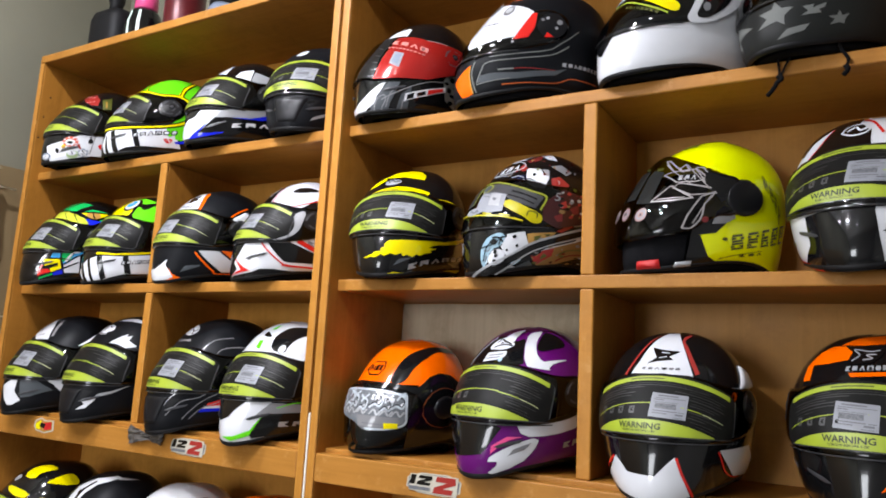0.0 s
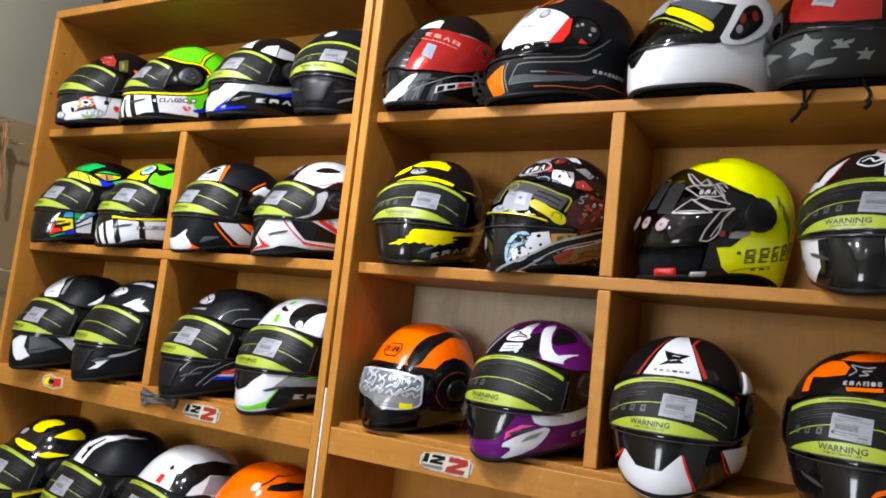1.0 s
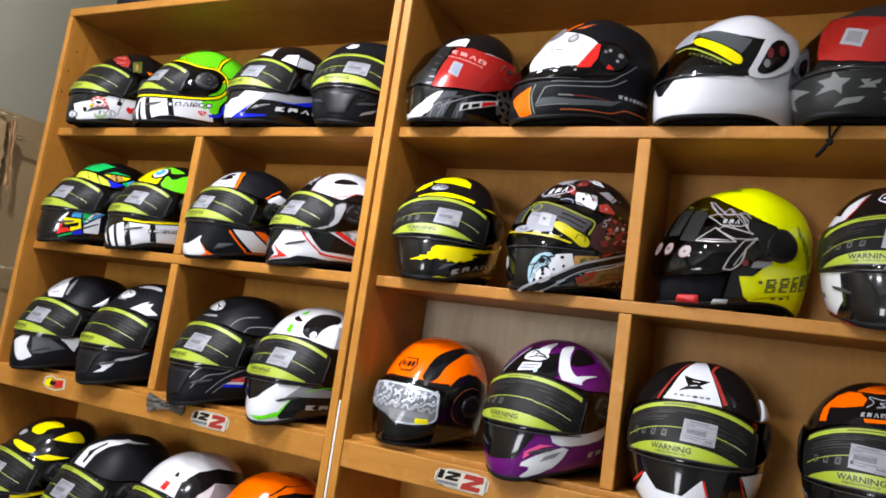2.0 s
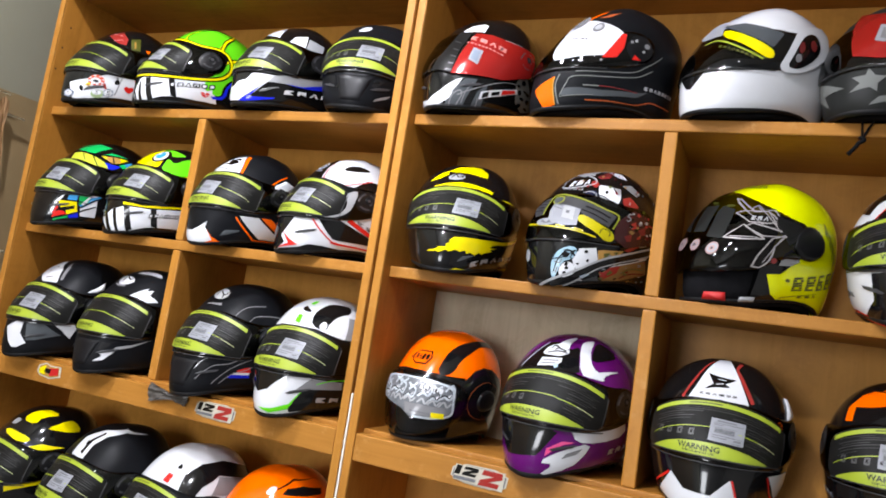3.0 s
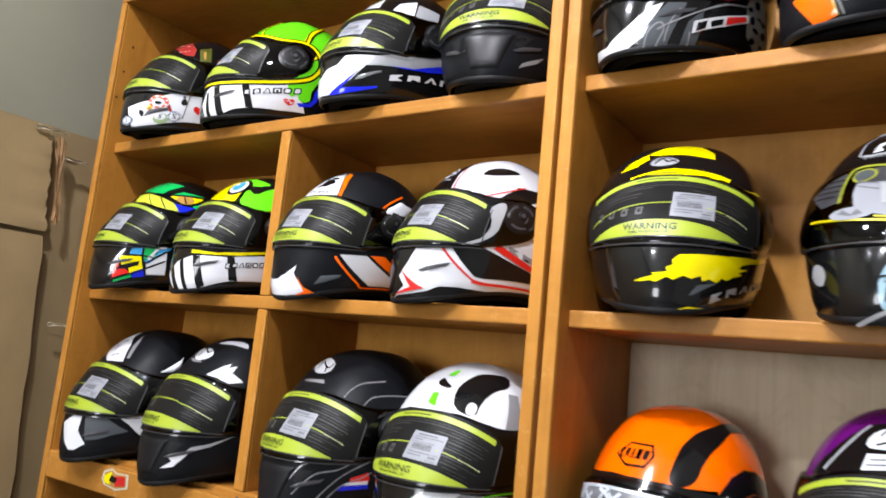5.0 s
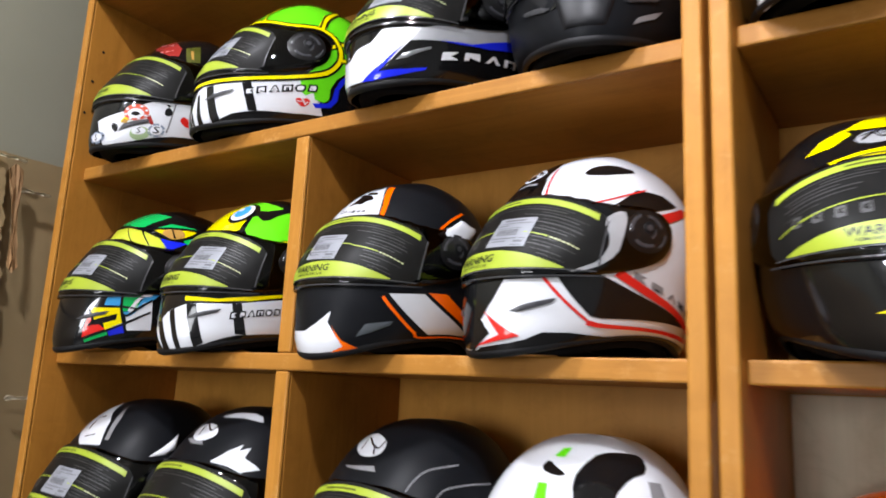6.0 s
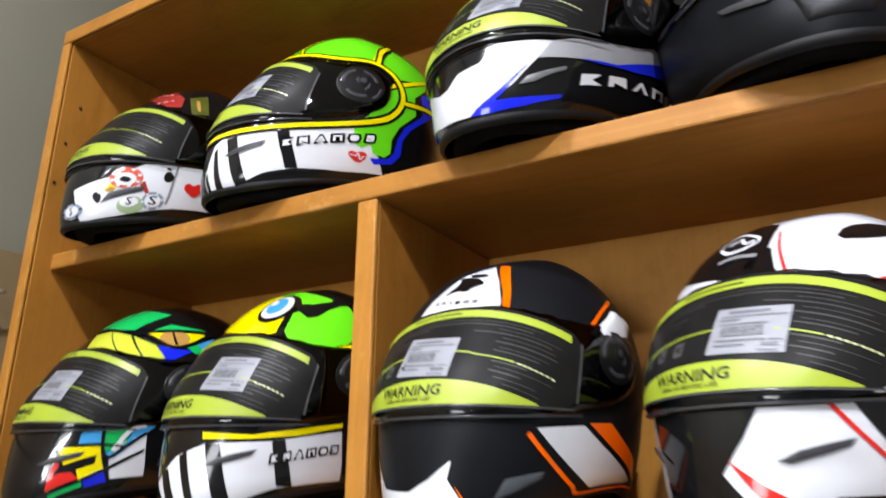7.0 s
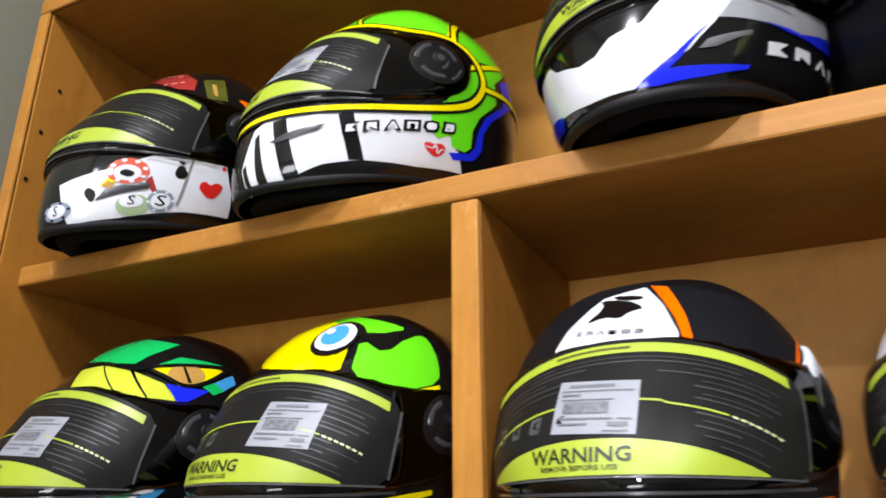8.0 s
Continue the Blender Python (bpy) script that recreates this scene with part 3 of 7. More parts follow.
CHIN = patch("chin_vent", [(-21, 7.0), (21, 7.0), (13, 1.3), (-13, 1.3)], DARKPLASTIC, 0.3, 2.2, 0.5)
MOUTH = [patch("mouth_vent", [(23, 6.9), (34, 6.8), (26, 4.6), (22, 5.2)], RUBBER, 0.8, mirror=m) for m in (False, True)]
BEAD = strip("visor_bead", GREYBEAD, -60, 60, lambda a: 7.75 + 0.5 * (a / 60) ** 2, lambda a: 7.95 + 0.5 * (a / 60) ** 2, 5.0)


def full_face(label, x, y, z, yaw, s, paint, film=True, visor=None, slot=True, la=10, vent=False, pivot=True, dip=0.0):
    """A full-face helmet with lining, rim trim, visor and, when new, the printed film on its visor."""
    DIP[0] = dip
    h = thing("helmet", label, "helmet", "motorcycle helmets", at=pose(x, y, z, 0, 0, yaw) @ Matrix.Scale(s, 4))
    shell = part("shell", shell_in(paint, FULL), h)
    part("inner_lining", LINER, h, "black padded lining")
    part("rim_trim", rim_trim(), h, "black rubber rim trim")
    part("neck_roll", NECK, h, "black padded neck roll")
    me = VISOR_MESH
    if visor:
        me = VISOR_MESH.copy()
        me.materials[0] = visor
    v = part("visor", me, h, "visor with protective film" if film else "tinted visor")
    part("visor_bead", BEAD, v)
    for cover, ring, screw, teeth in PIVOTS if pivot else ():
        c = part("pivot_cover", cover, h, "dark plastic visor pivot")
        part("pivot_ring", ring, c)
        part("pivot_screw", screw, c)
        for tooth in teeth:
            part("pivot_tooth", tooth, c)
    if slot:
        for me in SLOTS:
            part("side_vent", me, h)
    if vent:
        part("chin_vent", CHIN, h)
        for me in MOUTH:
            part("mouth_vent", me, h)
    if film:
        if la not in LABEL_SETS:
            LABEL_SETS[la] = film_set(la)
        for name, mesh, text in FILM_SET + (LABEL_SETS[la] if la > -90 else []):
            part(name, mesh, v, text)
    return h, shell, v, dip


def deco(helmet, name, mat, outline, lift, curve=0, rise=0.0):
    """A painted or stuck-on shape: on the shell, or on the visor when it stands further out."""
    DIP[0] = helmet[3]
    me = patch(name, outline, mat, lift, rise, 0.5, curve)
    return part(name, me, helmet[2] if lift > 5 else helmet[1])


def ribbon(helmet, name, mat, pts, width, lift):
    """A painted line of even width (cm) along a smooth curve through pts."""
    DIP[0] = helmet[3]
    q = np.array(pts, float) * (CM, 1)
    q = np.vstack([2 * q[0] - q[1], q, 2 * q[-1] - q[-2]])
    out = []
    for i in range(1, len(q) - 2):
        for t in np.linspace(0, 1, 6)[: 6 if i == len(q) - 3 else 5]:
            out.append(0.5 * (2 * q[i] + (q[i + 1] - q[i - 1]) * t + (2 * q[i - 1] - 5 * q[i] + 4 * q[i + 1] - q[i + 2]) * t**2 + (3 * q[i] - q[i - 1] - 3 * q[i + 1] + q[i + 2]) * t**3))
    out = np.array(out)
    d = np.gradient(out, axis=0)
    n = np.stack([-d[:, 1], d[:, 0]], -1) / np.linalg.norm(d, axis=1)[:, None] * width / 2
    lo, hi = (out - n) / (CM, 1), (out + n) / (CM, 1)
    bm = bmesh.new()
    lv, hv = [bm.verts.new((*v, 0)) for v in lo], [bm.verts.new((*v, 0)) for v in hi]
    for i in range(len(out) - 1):
        bm.faces.new((lv[i], lv[i + 1], hv[i + 1], hv[i]))
    return part(name, wrap(name, bm, mat, lift), helmet[2] if lift > 5 else helmet[1])


def disc(helmet, name, mat, az, p, ra, rp, lift):
    return deco(helmet, name, mat, oval(az, p, ra, rp, 16), lift)


def letters(helmet, text, az, p, height, mat, lift):
    DIP[0] = helmet[3]
    return part("printed_character", lettering(text, az, p, height, mat, 1.0, lift), helmet[1])


BLOCKS = [
    [(0, -0.5), (0.95, -0.5), (0.5, 0.0), (0.9, 0.5), (0, 0.5)],
    [(0, -0.5), (0.28, -0.5), (0.28, -0.1), (0.92, -0.5), (0.86, 0.5), (0, 0.5)],
    [(0, -0.5), (0.26, -0.5), (0.5, 0.14), (0.72, -0.5), (1, -0.5), (0.6, 0.5), (0.4, 0.5)],
    [(0, -0.5), (0.26, -0.5), (0.26, 0.24), (0.72, 0.24), (0.72, -0.5), (0.98, -0.5), (0.98, 0.5), (0, 0.5)],
    [(0.2, -0.5), (0.8, -0.5), (1, -0.1), (0.92, 0.4), (0.5, 0.5), (0.08, 0.4), (0, -0.1)],
    [(0, -0.5), (0.8, -0.5), (0.9, -0.1), (0.3, 0.18), (0.9, 0.3), (0.8, 0.5), (0.1, 0.5), (0.05, 0.05), (0.6, -0.22), (0, -0.3)],
]


def bars(helmet, a, b, height, n, mat, lift):
    """A brand mark as a row of plain notched blocks."""
    a, b = np.array(a, float), np.array(b, float)
    for i in range(n):
        u, w = a + (b - a) * (i + 0.1) / n, (b - a) * 0.8 / n
        deco(helmet, "mark_block", mat, [(u[0] + w[0] * qx, u[1] + w[1] * qx + height * qy) for qx, qy in BLOCKS[i % 6]], lift)


def outlined_bars(helmet, a, b, height, n, lift):
    """The same blocks in white with a dark outline."""
    a, b = np.array(a, float), np.array(b, float)
    for i in range(n):
        u, w = a + (b - a) * (i + 0.05) / n, (b - a) * 0.9 / n
        for k, (mat, size) in enumerate(((BLACK, 1.0), (WHITE, 0.62))):
            deco(helmet, "mark_block", mat, [(u[0] + w[0] * (0.5 + (qx - 0.5) * size), u[1] + w[1] * (0.5 + (qx - 0.5) * size) + height * qy * size) for qx, qy in BLOCKS[i % 6]], lift + 0.45 * k)


def open_face(label, x, y, z, yaw, s, paint, hole, outline, visor):
    """An open-face helmet with a long visor that covers the face opening."""
    DIP[0] = 0.0
    h = thing("helmet", label, "helmet", "motorcycle helmets", at=pose(x, y, z, 0, 0, yaw) @ Matrix.Scale(s, 4))
    shell = part("shell", shell_in(paint, hole), h)
    part("inner_lining", LINER, h, "black padded lining")
    part("rim_trim", rim_trim(), h, "black rubber rim trim")
    part("neck_roll", NECK, h, "black padded neck roll")
    v = part("visor", patch("visor", rounded(outline, 2), visor, 1.0, 6.0, 0.6), h, "long dark visor")
    return h, shell, v, 0.0


# ---------------------------------------------------------------- helmets
def spec(text, row, x, y, yaw, s, paint, **kw):
    return full_face(text, x, y, (S1, S2, S3, S4)[row - 1], yaw, s, paint, **kw)


a1 = spec("black full-face helmet with white playing-card and chip print", 1, -0.930, 0.096, -4.3, 0.960, BLACK, slot=False, la=-99, dip=0.5)
a2 = spec("green and white full-face helmet with yellow piping and a heart", 1, -0.671, 0.104, -25.7, 0.951, BLACK, la=18)
a3 = spec("white, silver, black and blue full-face helmet", 1, -0.387, 0.098, -8.2, 0.930, BLACK, slot=False, dip=0.6)
a4 = spec("plain matte black full-face helmet with film on its visor", 1, -0.168, 0.107, 14.5, 0.948, MBLACK, vent=True, dip=0.6)
b1 = spec("black full-face helmet with a green reptile-eye and mosaic print", 2, -0.924, 0.083, -7.5, 0.950, BLACK, dip=1.0)
b2 = spec("yellow, green and white full-face helmet with a blue cartoon eye", 2, -0.688, 0.090, -7.7, 0.932, BLACK, dip=1.0, la=18)
b3 = spec("matte black full-face helmet with white and orange wedges", 2, -0.430, 0.080, -2.7, 0.910, MBLACK, slot=False, la=-4, dip=1.3)
b4 = spec("white full-face helmet with red and black slashes", 2, -0.183, 0.102, -21.4, 0.935, WHITE, dip=0.6)
c1 = spec("matte black full-face helmet with a white chin tip", 3, -0.922, 0.083, -3.5, 0.975, MBLACK, dip=1.0)
c2 = spec("matte black full-face helmet with white arrow marks", 3, -0.676, 0.081, -4.6, 0.975, MBLACK, la=-99, vent=True, dip=1.0)
c3 = spec("matte black full-face helmet with thin grey outline graphics", 3, -0.391, 0.092, -7.9, 0.972, MBLACK, vent=True, dip=1.2)
c4 = spec("white and black full-face helmet with bright green accents", 3, -0.173, 0.090, -4.1, 0.957, WHITE, dip=1.3)
e1 = spec("black full-face helmet with a red visor film", 1, 0.101, 0.101, -9.2, 0.945, BLACK, film=False, dip=0.4)
e2 = spec("matte black full-face helmet with white visor cover and orange corner", 1, 0.369, 0.096, -43.7, 0.969, MBLACK, film=False, slot=False, pivot=False)
e3 = spec("plain glossy white full-face helmet with a dark mouth vent", 1, 0.632, 0.096, -37.1, 0.933, WHITE, film=False, slot=False, pivot=False)
e4 = spec("matte dark grey full-face helmet with pale stars and red visor film", 1, 0.856, 0.099, -29.2, 0.959, MGREY, film=False, slot=False)
f1 = spec("black full-face helmet with bright yellow brush strokes", 2, 0.109, 0.089, 10.5, 0.921, BLACK, la=14, slot=False, dip=0.7)
f2 = spec("black full-face helmet with dice and card collage print", 2, 0.380, 0.093, -20.3, 0.931, BLACK, film=False, slot=False, pivot=False, dip=0.7)
f4 = spec("white, black and red full-face helmet", 2, 0.912, 0.098, -13.4, 0.955, WHITE, dip=1.0)
g2 = spec("purple, white and black full-face helmet", 3, 0.376, 0.090, -11.3, 0.949, PURPLE, la=-99, dip=1.2)
g3 = spec("black full-face helmet with white and red front panels", 3, 0.634, 0.067, -1.8, 0.923, BLACK, slot=False, dip=1.4)
g4 = spec("black and orange full-face helmet", 3, 0.903, 0.094, -7.4, 0.943, BLACK, la=-4, dip=1.2)
d1 = spec("yellow and black full-face helmet", 4, -0.880, 0.036, -11.1, 0.949, BLACK, vent=True)
d2 = spec("matte black full-face helmet with a white centre stripe", 4, -0.647, 0.041, -11.5, 0.948, MBLACK, vent=True)
d3 = spec("white, black and red full-face helmet on the lower shelf", 4, -0.420, 0.048, -13.0, 0.947, WHITE)
d4 = spec("orange and black full-face helmet on the lower shelf", 4, -0.193, 0.056, -7.0, 0.951, ORANGE)
f3 = open_face("fluorescent yellow open-face helmet with a dark long visor", 0.666, 0.124, S2, -39.5, 0.936, FLUOR, OPEN_TALL, [(-62, 6), (-64, 16), (-50, 20.5), (-20, 22.4), (0, 22.4), (30, 19.9), (60, 17.2), (80, 15.6), (88, 13), (80, 9.5), (62, 9), (50, 6.4), (20, 5.4), (-20, 5.4)], SMOKE)
g1 = open_face("orange and black open-face helmet with a clear bubble visor", 0.120, 0.106, S3, -9.4, 0.841, ORANGE, OPEN_LOW, [(-58, 4), (-66, 10.5), (-56, 13.4), (-25, 14.9), (0, 15.1), (25, 14.4), (52, 13.2), (64, 10.5), (56, 4), (30, 1.6), (0, 1), (-30, 1.6)], CLEARVISOR)

deco(a1, "card_print", WHITE, [(5, 4.6), (30, 6.2), (43, 8.0), (59, 8.4), (72, 8.8), (76, 6.0), (77, 2.6), (60, 2.2), (49, 1.6), (36, 1.0), (14, 0.6)], 0.7)
deco(a1, "card_edge", GREY, [(58, 8.6), (59, 8.6), (57, 2.8), (56, 2.8)], 1.15)
deco(a1, "heart_print", RED, [(68, 4.4), (63, 5.4), (63, 6.2), (65, 6.6), (67, 6.2), (69, 6.8), (72, 6.6), (71, 5.6)], 1.15, curve=1)
deco(a1, "club_print", BLACK, [(53, 6.2), (53, 7.2), (55, 7.6), (57, 7.2), (58, 6.6), (56, 6)], 1.15, curve=2)
disc(a1, "red_chip", CHIPRED, 35.5, 6.0, 8.5, 1.4, 1.15)
disc(a1, "red_chip_ring", WHITE, 35.5, 5.8, 5.5, 0.85, 1.6)
deco(a1, "chip_mark", BLACK, [(32, 5.6), (34, 6.2), (39, 5.9), (37, 5.3)], 2.05, curve=1)
disc(a1, "green_chip", CHIPGREEN, 41, 2.4, 6.5, 1.2, 1.15)
disc(a1, "green_chip_ring", WHITE, 40, 2.8, 4.5, 0.7, 1.6)
disc(a1, "blue_chip", SLATEBLUE, 50.5, 3.1, 5, 1.35, 1.15)
disc(a1, "blue_chip_ring", WHITE, 50.5, 3.1, 3.6, 0.95, 1.6)
letters(a1, "S", 50.5, 3.1, 1.3, BLACK, 2.05)
disc(a1, "front_chip", SLATEBLUE, 7, 1.9, 9, 0.95, 1.15)
disc(a1, "front_chip_ring", WHITE, 7, 1.9, 6, 0.65, 1.6)
letters(a1, "S", 7, 1.9, 0.95, BLACK, 2.05)
letters(a1, "S", 40, 2.85, 1.0, BLACK, 2.05)
deco(a1, "yellow_splash", YELLOW, [(26, 4.3), (29, 5.2), (33, 5.0), (31, 4.3)], 1.1)
deco(a1, "side_slot", SLOTGREY, [(26, 2.7), (29, 3.9), (36, 4.6), (45, 5.0), (45, 4.4), (36, 3.6)], 1.7, rise=0.7)
deco(a1, "dark_mark", BLACK, [(20, 3.4), (21, 4.2), (26, 3.6), (25, 2.4)], 1.2, curve=1)
deco(a1, "red_shard", DULLRED, [(43, 5.2), (45, 5.8), (49, 3.9), (48, 3.6)], 1.1)
deco(a1, "red_die", DULLRED, [(1, 21.4), (8, 22), (24, 23), (42, 20.2), (44, 18), (34, 18)], 0.7)
deco(a1, "gold_frame", FREEINK, [(46, 20.4), (60, 21.4), (64, 17.2), (53, 16.8)], 0.7)
deco(a1, "gold_frame_inner", TAN, [(52, 19.8), (55, 19.8), (58, 17.6), (56, 17.6)], 1.15)
deco(a1, "orange_flame", ORANGE, [(70, 18.2), (78, 18.4), (75, 17.2)], 0.7)
deco(a1, "tan_print", TAN, [(27, 4.2), (29, 4.8), (32, 4.6), (31, 4)], 1.6)
bars(a1, (9, 21.8), (30, 21.2), 0.35, 4, PALERED, 1.15)
bars(a1, (23, 18.9), (36, 19.6), 0.35, 3, PALERED, 1.15)
for k in range(8):
    t = 0.4 + k * math.pi / 4
    disc(a1, "chip_spot", WHITE, 35.5 + 7.0 * math.cos(t), 6.0 + 1.15 * math.sin(t), 1.1, 0.18, 1.5)
for k in range(6):
    t = 0.2 + k * math.pi / 3
    disc(a1, "chip_spot", WHITE, 50.5 + 4.4 * math.cos(t), 3.1 + 1.17 * math.sin(t), 0.6, 0.15, 1.5)
    disc(a1, "chip_spot", BLACK, 7 + 7.6 * math.cos(t), 1.9 + 0.8 * math.sin(t), 1.0, 0.12, 1.5)
deco(a1, "club_print", BLACK, [(53, 7.8), (54, 8), (56, 7.8), (55, 7.6)], 1.6)
deco(a1, "small_heart", RED, [(70, 8.4), (71, 8.8), (72, 8.4), (71, 8.2)], 1.15)

deco(a2, "green_drip", GREEN, [(91, 14), (125, 18.8), (106, 14.4), (107, 12), (97, 9.6), (94, 8), (94, 6.2), (91, 5.4), (86, 5.6), (85, 6.8), (81, 6), (79, 6.4), (77, 8.8), (83, 10)], 1.15)
deco(a2, "white_panel", WHITE, [(9, 0), (6, 2.4), (10, 6.2), (17, 6.8), (51, 7.2), (77, 8.8), (80, 6.8), (87, 6.6), (92, 2.6), (75, 2), (56, 2.2), (43, 1.8), (32, 0.8), (15, 0.2)], 0.7)
deco(a2, "black_stripe", BLACK, [(7, 2.4), (9, 2.8), (13, 0.2), (10, 0)], 1.15)
deco(a2, "black_stripe", BLACK, [(12, 5.2), (14, 5.6), (22, 0.4), (17, 0.2)], 1.15)
deco(a2, "black_stripe", BLACK, [(20, 6.4), (26, 6.6), (35, 1), (29, 0.6)], 1.15)
deco(a2, "black_stripe", BLACK, [(46, 6.8), (51, 7.2), (57, 2.2), (52, 2.2)], 1.15)
deco(a2, "piping_branch", YELLOW, [(82, 17.6), (89, 21.2), (93, 21.8), (84, 17.6)], 1.15)
deco(a2, "piping_branch", YELLOW, [(93, 15.2), (123, 19.2), (124, 18.8), (92, 14.4)], 1.15)
deco(a2, "dark_rear_panel", BLACK, [(93, 2.6), (87, 6.4), (88, 5.2), (94, 6.2), (94, 8), (97, 9.6), (107, 12), (106, 14.4), (125, 18.6), (131, 17.2), (137, 13), (143, 10.2), (114, 5.8)], 0.7)
deco(a2, "blue_edging", BLUE, [(85, 4.8), (93, 5.4), (96, 6.4), (97, 8.2), (100, 9.8), (112, 12.4), (111, 15.2), (127, 18), (121, 13.2), (104, 9.8), (100, 8.2), (100, 6.4), (96, 4.8), (87, 4)], 1.15)
deco(a2, "heart_print", RED, [(80, 3.6), (76, 4.6), (76, 5.2), (78, 5.4), (79, 5.2), (82, 5.6), (84, 5.2), (83, 4.4)], 1.15, curve=1)
outlined_bars(a2, (48, 5.3), (88, 7.6), 1.15, 6, 1.6)
ribbon(a2, "heart_line", WHITE, [(76.5, 4.8), (79, 4.75), (80, 5.2), (81, 4.2), (82, 4.8), (83.5, 4.8)], 0.12, 1.6)

deco(a3, "crown_white", WHITE, [(-18, 20.8), (-4, 22.8), (8, 23.6), (15, 19)], 0.7)
deco(a3, "crown_white", WHITE, [(32, 17.8), (36, 19.8), (54, 20.8), (54, 16.8)], 0.7)
deco(a3, "crown_silver", SILVER, [(55, 16.4), (56, 20), (80, 19.2), (77, 17)], 0.7)

deco(a4, "crown_badge", WHITE, [(-20, 20.4), (-18, 22.4), (-2, 22.6), (-4, 20.4)], 0.7, curve=1)
deco(a4, "mouth_vent", BLACK, [(-21, 4.2), (-14, 5.8), (3, 5.8)], 1.15)
deco(a4, "mouth_vent", BLACK, [(21, 6.2), (26, 6.8), (29, 6.4), (23, 5.8)], 1.15)
deco(a4, "side_flash", GREY, [(28, 2), (30, 2.8), (45, 4.4), (41, 3.2)], 1.15)

deco(b1, "green_crown", EMERALD, [(-8, 21.6), (-10, 24.6), (17, 25.2), (58, 23.8), (39, 21.8), (33, 20.8), (16, 21)], 0.7)
deco(b1, "scale_band", SCALE, [(3, 18.2), (-4, 20.6), (12, 20.8), (34, 20), (54, 18.6), (63, 16.8), (49, 17), (31, 17.4), (14, 18)], 0.7)
deco(b1, "scale_line", BLACK, [(12, 20.8), (13, 20.8), (32, 17.6), (31, 17.6)], 1.15)
deco(b1, "scale_line", BLACK, [(33, 20), (35, 20), (49, 17), (48, 17)], 1.15)
deco(b1, "eye_print", YELLOW, [(42, 20.4), (54, 20.4), (85, 20.8), (90, 20.6), (74, 18.8), (62, 18.4), (51, 19.6)], 1.15)
disc(b1, "eye_iris", TAN, 65, 19.8, 10.5, 1.1, 1.6)
deco(b1, "eye_pupil", BLACK, [(62, 20.6), (64, 20.4), (68, 18.8), (66, 18.8)], 2.05)
deco(b1, "blue_scale", BLUE, [(55, 18.6), (63, 18.4), (78, 18.2), (67, 16.8), (62, 16.8)], 0.7)
deco(b1, "green_brow", EMERALD, [(48, 20.8), (60, 21.8), (90, 21.4), (51, 20.6)], 0.7)
deco(b1, "sky_scale", SKY, [(81, 19.2), (93, 20.4), (93, 19.4), (86, 18.4)], 0.7)
deco(b1, "green_scale", EMERALD, [(74, 18.6), (81, 19.2), (86, 18.4), (80, 17.8)], 0.7)
deco(b1, "sky_tile", SKY, [(38, 7.6), (41, 8.8), (45, 8.8), (49, 6.8), (38, 6.4)], 0.7)
deco(b1, "green_tile", EMERALD, [(46, 8.4), (59, 9), (57, 6.2), (50, 5.8)], 0.7)
deco(b1, "sky_tile", SKY, [(50, 5.6), (57, 6.4), (60, 8.8), (68, 8.8), (54, 5)], 0.7)
deco(b1, "yellow_tile", YELLOW, [(29, 6.2), (48, 6.4), (51, 3.8), (42, 2.6), (40, 3.8), (47, 4.4), (47, 5.4), (34, 4.4)], 0.7)
deco(b1, "red_tile", RED, [(28, 3.2), (30, 5.8), (33, 4.8), (31, 3.6), (38, 3.6), (42, 2.8), (28, 1.8)], 0.7)
deco(b1, "green_tile", EMERALD, [(29, 1.8), (43, 2.6), (44, 1.8), (30, 1)], 0.7)
deco(b1, "blue_tile", BLUE, [(43, 2.8), (51, 3.8), (54, 2), (45, 1.6)], 0.7)
deco(b1, "white_tile", WHITE, [(52, 5), (56, 6.8), (65, 8), (67, 2.4), (54, 2.4)], 0.7)
deco(b1, "tile_line", BLACK, [(52, 4), (65, 6.2), (65, 5.8), (53, 3.6)], 1.15)
deco(b1, "white_crescent", WHITE, [(24, 3.8), (28, 6.6), (35, 8.2), (28, 4.6), (27, 2.8)], 0.7, curve=1)
ribbon(b1, "tile_joint", BLACK, [(47, 8.6), (49, 5.8), (54, 2)], 0.3, 1.6)
ribbon(b1, "tile_joint", BLACK, [(38, 6.5), (49, 6.6), (57, 6.4)], 0.3, 1.6)
ribbon(b1, "tile_joint", BLACK, [(29, 1.6), (43, 2.6), (53, 3.8)], 0.3, 1.6)
ribbon(b1, "tile_joint", BLACK, [(52, 5), (60, 7), (65, 8)], 0.3, 1.6)
ribbon(b1, "tile_joint", BLACK, [(29, 6), (33, 4.4), (31, 3.5)], 0.3, 1.6)
ribbon(b1, "white_scale", WHITE, [(53, 5.9), (58, 8.2), (64, 8.8)], 0.4, 1.6)
ribbon(b1, "scale_edge", BLACK, [(42, 20.2), (54, 20.6), (85, 21), (92, 20.8)], 0.35, 2.05)
ribbon(b1, "scale_edge", BLACK, [(42, 20.2), (53, 19.4), (64, 18.5), (74, 18.9), (91, 20.8)], 0.35, 2.05)
ribbon(b1, "scale_edge", BLACK, [(3, 18.1), (-6, 20.9), (13, 20.9), (34, 20.1), (42, 20.2)], 0.35, 2.05)

